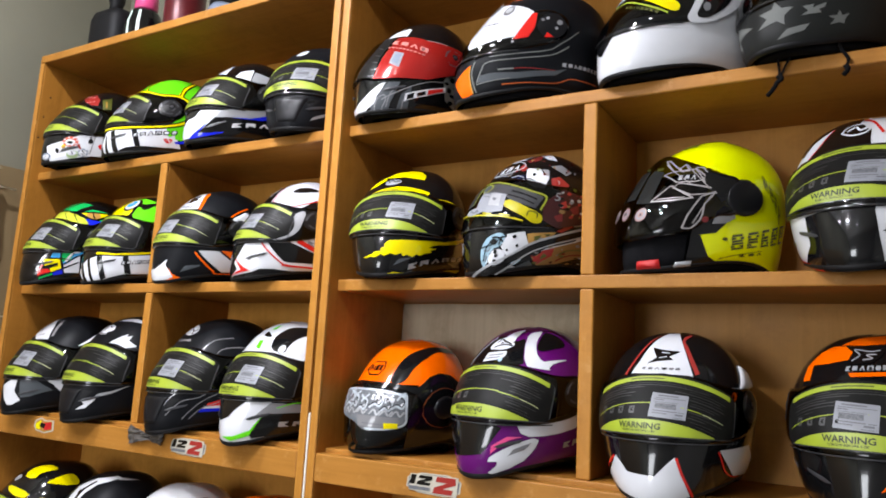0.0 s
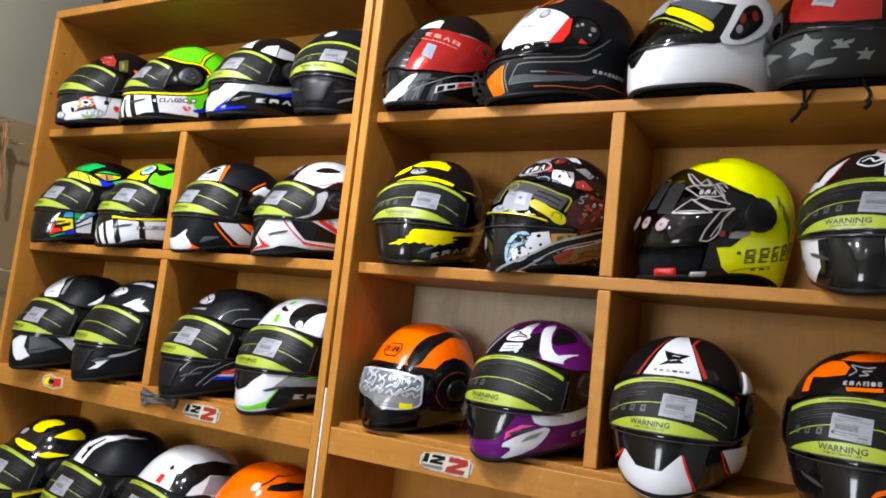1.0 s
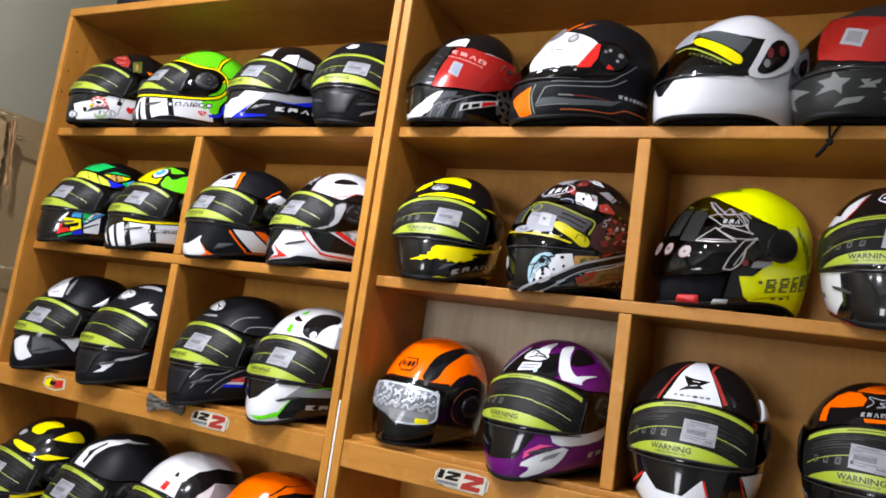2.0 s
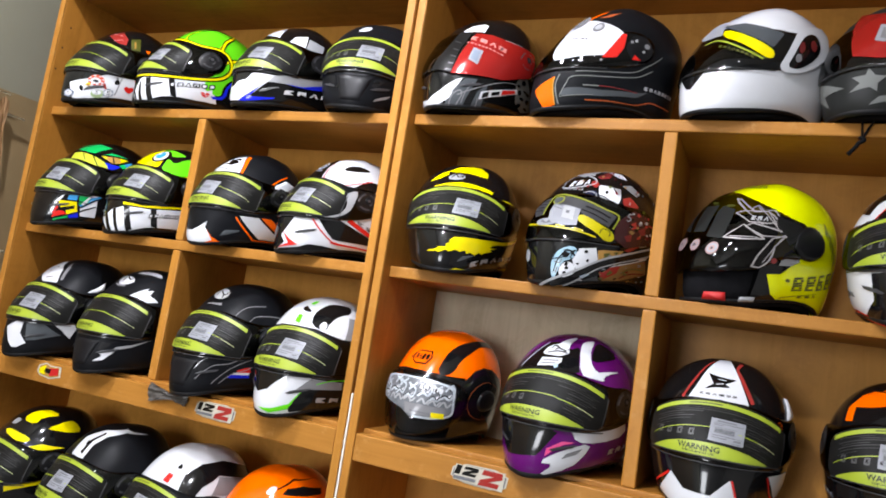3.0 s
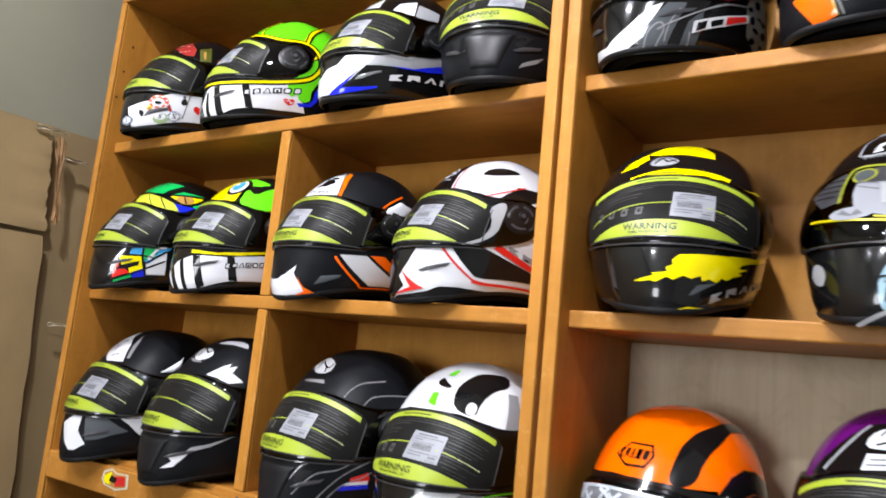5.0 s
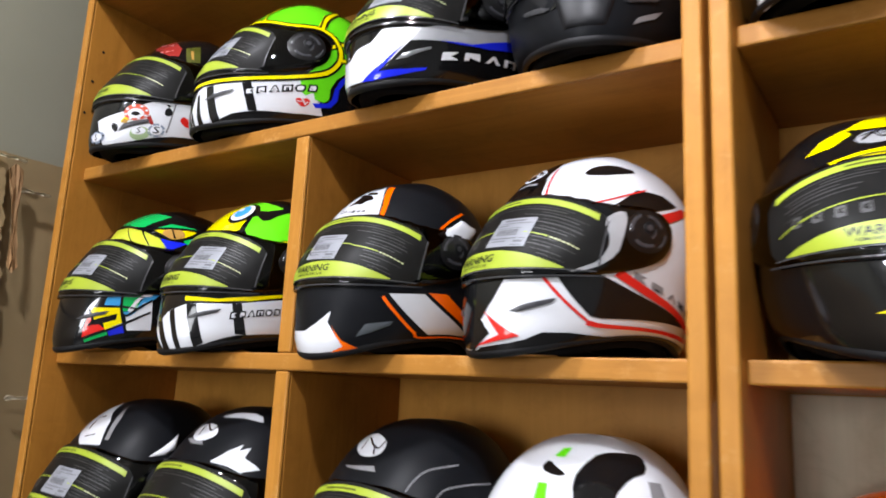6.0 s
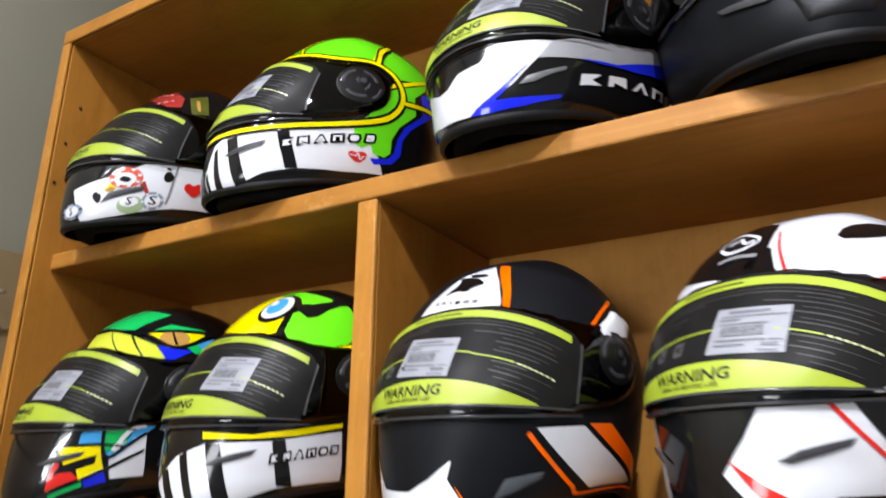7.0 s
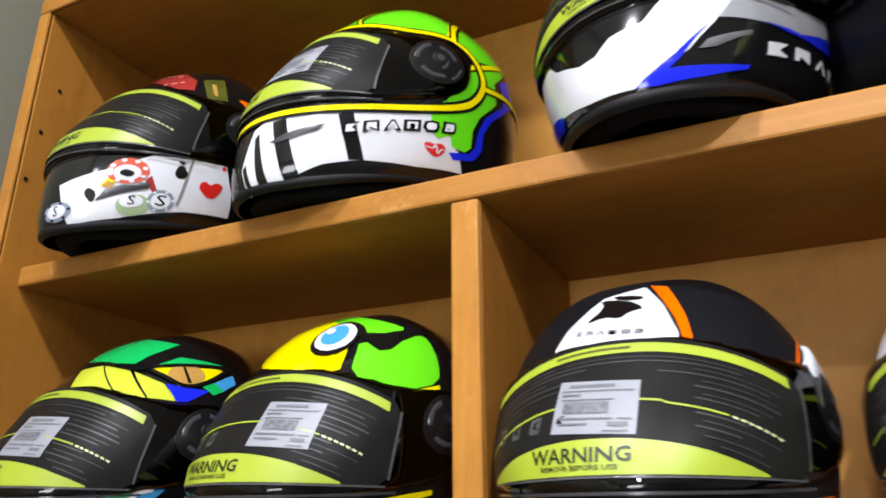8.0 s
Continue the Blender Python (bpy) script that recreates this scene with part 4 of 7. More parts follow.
deco(b2, "yellow_crown", YELLOW, [(-29, 19.6), (-33, 22.4), (-21, 25.2), (-4, 26), (28, 21.8), (28, 19.4), (28, 17.8), (7, 18.4)], 0.7, curve=1)
deco(b2, "green_crown", GREEN, [(32, 17.8), (32, 20.8), (37, 21), (73, 22.4), (78, 22), (78, 19.6), (75, 17.4), (60, 16.4), (51, 16.4)], 0.7, curve=1)
deco(b2, "green_top", GREEN, [(-74, 30.6), (51, 24), (66, 23), (46, 22.2), (37, 21.6), (29, 22.8)], 0.7, curve=1)
deco(b2, "black_brow", BLACK, [(14, 24.2), (31, 23.8), (38, 21.6), (79, 23.6), (91, 23.2), (61, 21.8), (47, 19.8), (37, 21)], 1.15, curve=1)
disc(b2, "eye_ring", BLACK, 18, 21.9, 14, 2.3, 1.6)
disc(b2, "eye_white", WHITE, 18, 21.9, 12, 1.8, 2.05)
disc(b2, "eye_iris", SKY, 17, 22, 8, 1.3, 2.5)
disc(b2, "eye_glint", WHITE, 13, 22.4, 3, 0.4, 2.95)
deco(b2, "cheek_line", BLACK, [(29, 19.4), (31, 21), (33, 20.8), (33, 17.8), (29, 17.8)], 1.15)
deco(b2, "white_panel", WHITE, [(-12, 3.2), (4, 5.4), (19, 6.4), (47, 6.6), (74, 7.8), (77, 1.6), (53, 1.6), (35, 0.8), (20, 0.4), (9, 0.2), (2, 1)], 0.7)
deco(b2, "black_stripe", BLACK, [(-8, 4.2), (-1, 4.4), (12, 0.4), (6, 0.2)], 1.15)
deco(b2, "black_stripe", BLACK, [(6, 5.4), (10, 5.8), (21, 0.4), (17, 0.4)], 1.15)
deco(b2, "black_stripe", BLACK, [(19, 6.4), (26, 6.4), (35, 1), (29, 0.6)], 1.15)
deco(b2, "black_stripe", BLACK, [(47, 6.6), (52, 6.8), (58, 1.6), (52, 1.8)], 1.15)
deco(b2, "yellow_piping", YELLOW, [(16, 7.4), (39, 7.2), (55, 7.8), (74, 8.6), (74, 8.2), (56, 7.2), (39, 6.8), (17, 6.8)], 0.7)
outlined_bars(b2, (47, 4.8), (74, 6), 1.1, 6, 1.6)
deco(b2, "yellow_piping", YELLOW, [(61, 16.4), (75, 17.2), (75, 16.8), (61, 16.2)], 0.7)

deco(b3, "white_forehead", WHITE, [(-26, 18.2), (-24, 20), (-13, 23.2), (7, 24.2), (15, 21.4), (19, 18.8), (19, 17.6), (1, 18), (-13, 18)], 0.7)
deco(b3, "badge_mark", BLACK, [(-16, 20.2), (-9, 21.8), (-14, 22.8), (-1, 22.4), (8, 21.2), (1, 21), (-1, 20.4), (-8, 20.8)], 1.15, curve=1)
deco(b3, "badge_line", BLACK, [(-9, 23.2), (5, 22.8), (7, 22.2), (-3, 22.4)], 1.15, curve=1)
bars(b3, (-18, 19.5), (8, 19), 0.45, 6, GREY, 1.15)
deco(b3, "orange_stripe", ORANGE, [(10, 24.4), (19, 24), (23, 20.2), (24, 17.6), (21, 17.6), (19, 20)], 0.7)
deco(b3, "white_chin", WHITE, [(-40, 5.6), (-33, 4.2), (-24, 2.9), (-5, 3.0), (5, 3.8), (14, 5.0), (13, 3.8), (19, 2.4), (25, 1.0), (11, 0.25), (-18, 0.2), (-38, 0.6)], 0.8)
deco(b3, "orange_dart", ORANGE, [(16, 3.4), (23, 1.8), (37, 0.15), (10, 0.3), (24, 1.1)], 1.2)
deco(b3, "white_wedge", WHITE, [(44, 7.2), (63, 7.6), (92, 2.8), (98, 2.0), (92, 1.6), (70, 1.4)], 0.7)
ribbon(b3, "orange_line", ORANGE, [(41, 6.8), (51, 4.4), (61, 2.0), (68, 0.9), (106, 1.3)], 0.35, 1.15)
deco(b3, "orange_slash", ORANGE, [(65, 7.8), (76, 8.0), (96, 4.8), (101, 2.2)], 1.15)
deco(b3, "slate_slot", MSLATE, [(31, 2.0), (35, 3.4), (49, 3.6), (48, 3.0), (39, 2.3)], 1.15, rise=0.6)
deco(b3, "white_fin", WHITE, [(63, 15.8), (85, 18.8), (99, 18), (87, 15.4), (71, 14.8)], 0.7, rise=4)
ribbon(b3, "orange_fin_edge", ORANGE, [(65, 16.6), (75, 18.4), (90, 20.1)], 0.35, 1.15)

deco(b4, "black_nose", BLACK, [(-35, 7.8), (-4, 7.8), (15, 8), (11, 6), (4, 3.8), (11, 2.4), (-2, 0.8), (-25, 1.2)], 0.7)
deco(b4, "red_dart", RED, [(6, 4.6), (19, 2.9), (28, 1.9), (0, 1.2), (17, 2.2)], 1.15)
ribbon(b4, "red_line", RED, [(34, 8.0), (46, 5.4), (58, 2.8)], 0.28, 0.7)
ribbon(b4, "red_line", RED, [(56, 3.0), (66, 2.4), (95, 1.9), (127, 2.2)], 0.6, 1.15)
deco(b4, "black_wedge", BLACK, [(39, 8.4), (57, 8.7), (113, 3.5), (62, 3.5), (57, 3.8)], 0.7)
deco(b4, "lower_black", BLACK, [(-12, 0.1), (4, 1.1), (20, 1.3), (30, 1.5), (38, 2.1), (50, 1.8), (66, 0.9), (128, 1.3), (140, 0.1)], 0.9)
ribbon(b4, "red_slash", RED, [(66, 8.9), (80, 7.3), (100, 5.2), (126, 2.6)], 0.9, 1.15)
deco(b4, "silver_trim", SILVER, [(54, 14.4), (61, 15.6), (66, 15.4), (65, 12.5), (64, 10.6), (55, 9.0), (43, 8.4), (50, 9.1), (57, 9.9), (60, 12)], 5.4, curve=1)
deco(b4, "crown_black", BLACK, [(36, 20.9), (43, 22.4), (63, 22.8), (82, 21.8), (66, 21.2), (52, 20.8)], 0.7, curve=1)
ribbon(b4, "brow_red", RED, [(11, 22.9), (13, 20.6), (17, 18.1)], 0.3, 0.7)
ribbon(b4, "crown_red", RED, [(46, 16.6), (59, 17.5), (81, 19.2)], 0.22, 0.7)
deco(b4, "rear_black", BLACK, [(58, 16.4), (74, 19.0), (93, 19.0), (102, 18.0), (81, 16.2)], 0.7)
deco(b4, "rear_red", RED, [(84, 15.9), (105, 17.9), (117, 18.0), (92, 15.4)], 0.7)
deco(b4, "brow_black", BLACK, [(-8, 19.6), (5, 20.8), (9, 21), (14, 17.8)], 0.7)
bars(b4, (73, 8.9), (126, 4.4), 0.8, 6, GREY, 0.7)
deco(b4, "black_forehead", BLACK, [(-47, 19.8), (-53, 23.2), (-40, 25.4), (-18, 26.2), (8, 24.4), (7, 17.6), (-12, 18.8)], 0.7)
ribbon(b4, "badge_oval", WHITE, [(-20, 22.0), (-19, 23.2), (-12, 23.7), (-1, 22.8), (2, 22.0), (-3, 21.4), (-11, 21.3), (-19, 22.0)], 0.32, 2.0)
ribbon(b4, "badge_line", WHITE, [(-15, 22.3), (-9, 22.9), (-5, 22.1), (0, 22.2)], 0.3, 2.0)
ribbon(b4, "badge_line", GREY, [(-14, 20.4), (-5, 20.6), (4, 20.3)], 0.35, 2.0)

deco(c1, "grey_line", GREY, [(21, 19.4), (12, 23.6), (7, 25.8), (20, 23), (25, 19.4)], 0.7)
deco(c1, "white_fin", MWHITE, [(63, 17.2), (87, 20.6), (83, 18.4), (75, 17.4)], 0.7, rise=4)
deco(c1, "white_chin", WHITE, [(2, 3.4), (-9, 6.2), (6, 7.8), (15, 8.2), (16, 5.4), (26, 3.2), (17, 2.2), (10, 2.2)], 0.7)
deco(c1, "white_wedge", WHITE, [(42, 8.8), (62, 9.4), (66, 7.8), (63, 4.8), (54, 7)], 0.7)
deco(c1, "dark_wedge", MSLATE, [(19, 7.6), (32, 8.6), (55, 5.6), (35, 4), (25, 3.8)], 0.7)
deco(c1, "white_forehead", WHITE, [(-3, 18.4), (-35, 21.4), (-38, 24.2), (-21, 26.2), (10, 22.2), (20, 18.6)], 0.7)
ribbon(c1, "badge_mark", BLACK, [(-8, 20.6), (-14, 22.5), (-4, 23)], 0.22, 1.15)
ribbon(c1, "badge_mark", BLACK, [(-4, 19.6), (6, 20.1)], 0.15, 1.15)

deco(c2, "grey_word", GREY, [(-24, 21), (0, 21), (5, 20.4), (-9, 20.4)], 0.7)
deco(c2, "white_arrow", WHITE, [(21, 18.4), (32, 20.0), (42, 20.8), (40, 20.0), (49, 20.4), (46, 19.1), (55, 18.2), (59, 17.6), (46, 17.2), (35, 18.0)], 0.7)
deco(c2, "white_top", WHITE, [(-9, 24.8), (6, 26.2), (40, 26.2), (56, 25.4), (57, 24.2), (28, 24.9)], 0.7)
deco(c2, "white_streak", SILVER, [(33, 4.8), (39, 6.2), (50, 6.9), (66, 8.5), (51, 6.4), (40, 5.5)], 0.9)
deco(c2, "white_dart", WHITE, [(20, 2.8), (28, 3.9), (25, 4.5), (36, 5.2), (41, 6.0), (36, 4.4), (30, 3.0)], 0.7)
deco(c2, "forehead_badge", WHITE, [(-19, 21.4), (-27, 23.0), (-2, 23.6), (12, 22.2), (8, 21.2), (-5, 20.7)], 0.7, curve=1)
ribbon(c2, "badge_mark", BLACK, [(-9, 21.5), (-14, 23.4), (1, 22.4), (4, 23.2)], 0.2, 1.15)

deco(c3, "grey_word", GREY, [(-24, 19.8), (5, 20.2), (8, 19.6), (-17, 19.6)], 0.7)
deco(c3, "red_flag", RED, [(57, 6.0), (67, 7.0), (69, 5.6), (57, 5.3)], 0.7)
deco(c3, "blue_flag", BLUE, [(53, 4.7), (68, 4.9), (69, 4.1), (51, 3.9)], 0.7)
deco(c3, "white_flag", WHITE, [(55, 5.3), (68, 5.6), (68, 4.9), (53, 4.8)], 0.7)
for line in ([(33, 17.8), (37, 19.2), (46, 20.3), (68, 20.9)], [(51, 16.9), (57, 18.2), (74, 18.7), (91, 18.7)], [(19, 5.6), (25, 7.4), (34, 8.2), (46, 8.4), (52, 8.9)], [(23, 3.6), (31, 5.6), (37, 6.6), (48, 7.2), (55, 8.2)], [(39, 2.6), (46, 4.8), (53, 6.6), (62, 8.0), (67, 8.6)], [(45, 2.4), (53, 4.8), (63, 6.0), (69, 7.0)]):
    ribbon(c3, "grey_line", GREY, line, 0.18, 0.7)
deco(c3, "forehead_badge", WHITE, [(-18, 21.2), (-44, 23), (-27, 24.4), (0, 23.6), (6, 21.8), (-2, 21)], 0.7, curve=1)
ribbon(c3, "badge_mark", BLACK, [(-18, 21.8), (-23, 23.4), (-2, 22.2), (0, 23.4)], 0.22, 1.15)
ribbon(c3, "badge_mark", BLACK, [(-1, 21.4), (-6, 22.5)], 0.22, 1.15)

deco(c4, "black_crown", BLACK, [(16, 18.8), (11, 21.4), (16, 23.2), (28, 24.8), (52, 25.0), (75, 24.6), (67, 22.5), (49, 21.9), (37, 20.2), (34, 17.8)], 0.7, curve=1)
disc(c4, "white_dot", WHITE, 30, 19, 4.5, 0.9, 1.15)
deco(c4, "badge_mark", BLACK, [(-12, 22.2), (-10, 23.4), (0, 22.4), (7, 21.8), (0, 21.6)], 1.15, curve=1)
deco(c4, "green_block", GREEN, [(-6, 19.2), (-8, 20.8), (-2, 20.8), (1, 18.8)], 1.15)
deco(c4, "green_top", GREEN, [(-8, 23.8), (-6, 25), (1, 25.2), (0, 23.8)], 1.15)
deco(c4, "grey_panel", GREY, [(58, 16.4), (63, 21.6), (74, 21.4), (70, 16.6)], 1.15)
deco(c4, "grey_side", GREY, [(28, 5.0), (40, 7.8), (69, 7.6), (70, 5.9), (41, 5.6)], 1.15)
deco(c4, "mouth_black", BLACK, [(-40, 8.2), (-36, 6.6), (-29, 5.2), (-15, 4.1), (0, 5.0), (8, 6.4), (20, 8.2)], 0.7)
deco(c4, "black_side", BLACK, [(27, 1.8), (38, 6), (41, 8.4), (77, 9.6), (132, 0), (29, 1)], 0.7)
deco(c4, "green_flash", GREEN, [(-8, 1.6), (8, 1), (27, 1.6), (35, 4.8), (36, 5.4), (27, 2.6), (11, 1.8)], 1.15)
ribbon(c4, "green_line", GREEN, [(46, 6.8), (59, 7.8), (79, 8.2)], 0.2, 1.15)
bars(c4, (49, 3.2), (84, 2.9), 1.2, 3, SILVER, 1.15)

deco(d1, "yellow_crown", YELLOW, [(4, 22.8), (1, 25.8), (45, 27.6), (91, 25.6), (40, 24.4), (37, 22.2)], 0.7, curve=1)
deco(d1, "yellow_side", YELLOW, [(56, 21.6), (93, 23.8), (103, 23.6), (107, 20.8), (93, 20.8), (77, 21.2)], 0.7, curve=1)
deco(d1, "yellow_brow", YELLOW, [(-9, 19.6), (4, 20.4), (45, 19.2), (38, 17.6)], 0.7, curve=1)
deco(d1, "yellow_dart", YELLOW, [(46, 17.2), (60, 18), (87, 17.2), (60, 16.4)], 0.7)
deco(d1, "yellow_cheek", YELLOW, [(42, 8.8), (68, 9.2), (79, 10.2), (71, 8.4), (52, 7.2), (45, 6.6)], 0.7)
deco(d1, "forehead_badge", SILVER, [(-10, 21.2), (-11, 22.8), (4, 22.6), (1, 21.2)], 0.7, curve=1)

deco(d2, "white_stripe", WHITE, [(-8, 18.6), (-18, 22.6), (2, 25.6), (66, 27.6), (113, 25.2), (65, 26), (25, 24), (14, 21.6), (14, 18.4)], 0.7)
deco(d2, "badge_mark", BLACK, [(0, 21), (-3, 22.4), (6, 21.6)], 1.15, curve=1)
deco(d2, "grey_line", BLACK, [(3, 19.6), (1, 22.4), (11, 24.8), (16, 24.6), (7, 22.4), (8, 19.2)], 1.15)

deco(d3, "black_side", BLACK, [(39, 17.4), (39, 20.8), (60, 23.2), (98, 24), (148, 21.4), (144, 19), (87, 20.8), (65, 18.4), (59, 16.4)], 0.7)
deco(d3, "grey_panel", GREY, [(87, 20.6), (143, 19.2), (120, 16), (77, 16.8)], 0.7)
deco(d3, "red_block", RED, [(14, 18.8), (16, 20.4), (24, 20.2), (23, 18.4)], 0.7)
deco(d3, "badge_mark", BLACK, [(21, 21.6), (26, 22.8), (31, 21.4)], 0.7, curve=1)

deco(d4, "black_stripe", BLACK, [(38, 21.6), (43, 22.8), (73, 23.6), (104, 22.8), (99, 21.6)], 0.7)
deco(d4, "black_line", BLACK, [(27, 22.4), (52, 25.2), (112, 25.2), (54, 24.8), (31, 22.4)], 0.7)
deco(d4, "forehead_badge", SILVER, [(14, 21.2), (18, 23), (29, 22.8), (25, 21.2)], 0.7, curve=1)

deco(e1, "ribbed_film", FILM, [(-14, 8.2), (-6, 12.2), (-3, 18.2), (11, 17.6), (9, 12.2), (10, 6.8)], 5.2)
deco(e1, "red_film", REDFILM, [(10, 6.8), (12, 12.8), (15, 17.4), (33, 17.2), (49, 16.4), (86, 16.2), (87, 13.8), (84, 10.6), (68, 8.8), (57, 7.6), (43, 7.2), (23, 6.8)], 5.2)
deco(e1, "sticker", PAPER, [(21, 10), (21, 13), (31, 12.4), (31, 9.2)], 5.9)
deco(e1, "sticker_block", SLATEBLUE, [(23, 10.2), (23, 12.4), (29, 12.2), (29, 9.8)], 6.3)
bars(e1, (12, 16), (52, 13.6), 1.0, 4, PALERED, 5.9)
bars(e1, (11, 14.5), (50, 12.5), 0.32, 10, PALERED, 5.9)
deco(e1, "white_brow", WHITE, [(-4, 19.2), (2, 20.8), (17, 21.4), (23, 20.8), (22, 17.6), (11, 17.6)], 0.7)
ribbon(e1, "grey_edge", SILVER, [(47, 16.8), (63, 16.6), (83, 16.4), (89, 15.9)], 0.5, 1.15)
deco(e1, "white_chin", WHITE, [(-31, 1.8), (-37, 0.6), (-34, 0), (0, 0.4), (14, 1.8), (23, 6.2), (17, 5.8), (2, 3.4), (-17, 1.6)], 0.7)
deco(e1, "grey_panel", MSLATE, [(8, 0), (16, 3.4), (25, 6.2), (36, 6.4), (34, 4.4), (28, 0)], 0.7)
ribbon(e1, "grey_swirl", GREY, [(14, 0.2), (17, 2.5), (23, 3.6), (26, 2.6), (22, 0.5)], 0.2, 1.15)
ribbon(e1, "grey_swirl", GREY, [(27, 1.1), (29, 3.6), (33, 5.5)], 0.2, 1.15)
deco(e1, "grey_panel", MSLATE, [(36, 0), (39, 3.8), (46, 5.8), (47, 4.4), (46, 0)], 0.7)
ribbon(e1, "grey_swirl", GREY, [(41, 2.5), (41, 0.8), (38, 0)], 0.2, 1.15)
ribbon(e1, "edge_line", GREY, [(22, 2.6), (37, 4.5), (57, 7.1), (72, 8.1)], 0.22, 1.6)
deco(e1, "brand_frame", WHITE, [(42, 2.2), (42, 4), (58, 5.6), (74, 7.2), (75, 6.2), (60, 4.2)], 2.05)
deco(e1, "brand_hole", BLACK, [(44, 2.6), (44, 3.8), (49, 4.4), (49, 3.2)], 2.5)
deco(e1, "brand_hole", BLACK, [(52, 3.6), (51, 4.4), (58, 5.2), (58, 4.4)], 2.5)
deco(e1, "brand_red", RED, [(60, 4.4), (60, 5.6), (72, 6.8), (73, 6.2)], 2.5)
deco(e1, "floral_panel", MLGREY, [(72, 8.2), (74, 9.8), (83, 10.4), (102, 4.4), (87, 2.2), (76, 4.2)], 0.7)
disc(e1, "floral_dark", BLACK, 75, 8.1, 2, 0.3, 1.15)
disc(e1, "floral_dark", BLACK, 80, 9.1, 2.5, 0.5, 1.15)
disc(e1, "floral_dark", BLACK, 78, 6.9, 2, 0.6, 1.15)
disc(e1, "floral_dark", BLACK, 84, 7.6, 2.5, 0.2, 1.15)
disc(e1, "floral_dark", BLACK, 82, 5.8, 3, 0.4, 1.15)
disc(e1, "floral_dark", BLACK, 90, 5.9, 2.5, 0.6, 1.15)
disc(e1, "floral_dark", BLACK, 81, 3.9, 2.5, 0.6, 1.15)
disc(e1, "floral_dark", BLACK, 91, 3.9, 3, 0.4, 1.15)
disc(e1, "floral_dark", BLACK, 88, 7.4, 2.5, 0.3, 1.15)
ribbon(e1, "rib", SLOTGREY, [(3, 7.6), (10, 7.4)], 0.22, 5.7)
ribbon(e1, "rib", SLOTGREY, [(4, 9), (10, 8.8)], 0.22, 5.7)
ribbon(e1, "rib", SLOTGREY, [(3, 10.8), (9, 10.4)], 0.22, 5.7)
ribbon(e1, "rib", SLOTGREY, [(2, 12.6), (8, 12.1)], 0.22, 5.7)
ribbon(e1, "rib", SLOTGREY, [(-1, 15), (6, 14.2)], 0.22, 5.7)

deco(e2, "white_cover", WHITE, [(14, 9.6), (5, 13.6), (0, 18.8), (3, 20.4), (30, 19), (55, 17.2), (66, 15.6), (66, 13.2), (60, 10.8), (46, 10.4), (23, 9.6)], 5.2, curve=1)
deco(e2, "red_cover_edge", RED, [(55, 10.2), (63, 15.6), (67, 15.6), (68, 12.6), (65, 10.6)], 5.6)
disc(e2, "cover_button", GREY, 13, 19.2, 10, 1.7, 6.2)
disc(e2, "cover_button", GREY, 40, 16.8, 5.5, 1.2, 6.2)
disc(e2, "button_middle", SILVER, 40, 16.8, 3.5, 0.7, 6.6)
bars(e2, (20, 14.4), (37, 13.8), 0.35, 5, GREY, 6.2)
deco(e2, "orange_corner", ORANGE, [(0, 4.4), (16, 6), (22, 6.6), (23, 4.8), (28, 1), (16, 0.4), (12, 1.6)], 0.7)
ribbon(e2, "orange_line", TAN, [(22, 6.4), (23, 4.6), (28, 1)], 0.22, 1.15)
ribbon(e2, "pale_line", MLGREY, [(26, 7), (25, 4.8), (31, 1)], 0.22, 0.7)
ribbon(e2, "grey_line", MLGREY, [(39, 7.5), (61, 7.9), (80, 8.8), (89, 10.6), (100, 13.2)], 0.18, 0.7)
ribbon(e2, "grey_line", MLGREY, [(31, 2.8), (34, 5.2), (38, 6.5), (61, 7), (82, 8), (93, 10)], 0.18, 0.7)
deco(e2, "grey_panel", MSLATE, [(31, 2.8), (34, 4.2), (43, 4.4), (61, 4.2), (85, 5), (93, 5.8), (85, 3.8), (62, 2.8), (44, 2.8)], 0.7)
ribbon(e2, "grey_line", MLGREY, [(31, 2.5), (44, 2.8), (56, 3)], 0.18, 1.15)
ribbon(e2, "white_dash", MLGREY, [(47, 4.9), (58, 5)], 0.3, 1.15)
ribbon(e2, "red_dash", MAROON, [(58, 5), (67, 5.1), (85, 5)], 0.2, 1.15)
ribbon(e2, "orange_hem", DULLORANGE, [(51, 1.8), (66, 1.8), (85, 1.8), (97, 3.6), (109, 4), (128, 4.5)], 0.25, 0.7)
bars(e2, (89, 6.5), (125, 6.9), 0.7, 8, SILVER, 0.7)
deco(e2, "crown_orange", ORANGE, [(1, 20.9), (10, 22.4), (33, 23.0), (34, 22.2), (18, 20.6)], 0.7)
deco(e2, "crown_orange", DULLORANGE, [(30, 20.6), (43, 21.4), (55, 21.8), (43, 20.4)], 0.7)
deco(e2, "pivot_cover", DARKPLASTIC, oval(80, 13.4, 10, 2.6, 24), 4.5, rise=0.4)
ribbon(e2, "pivot_ring", RUBBER, [(71, 12.0), (70, 13.8), (75, 15.6), (84, 15.8)], 0.2, 5.2)
disc(e2, "pivot_screw", SILVER, 76, 14.6, 1.3, 0.32, 5.6)
disc(e2, "pivot_screw", GREY, 85, 14.0, 2.2, 0.5, 5.6)
disc(e2, "pivot_screw", SILVER, 83, 12.8, 1.2, 0.28, 5.6)
disc(e2, "pivot_screw", GREY, 72.5, 14.2, 1.4, 0.3, 5.6)
deco(e2, "red_catch", RED, [(76, 10.8), (77, 11.8), (82, 11)], 6.2)
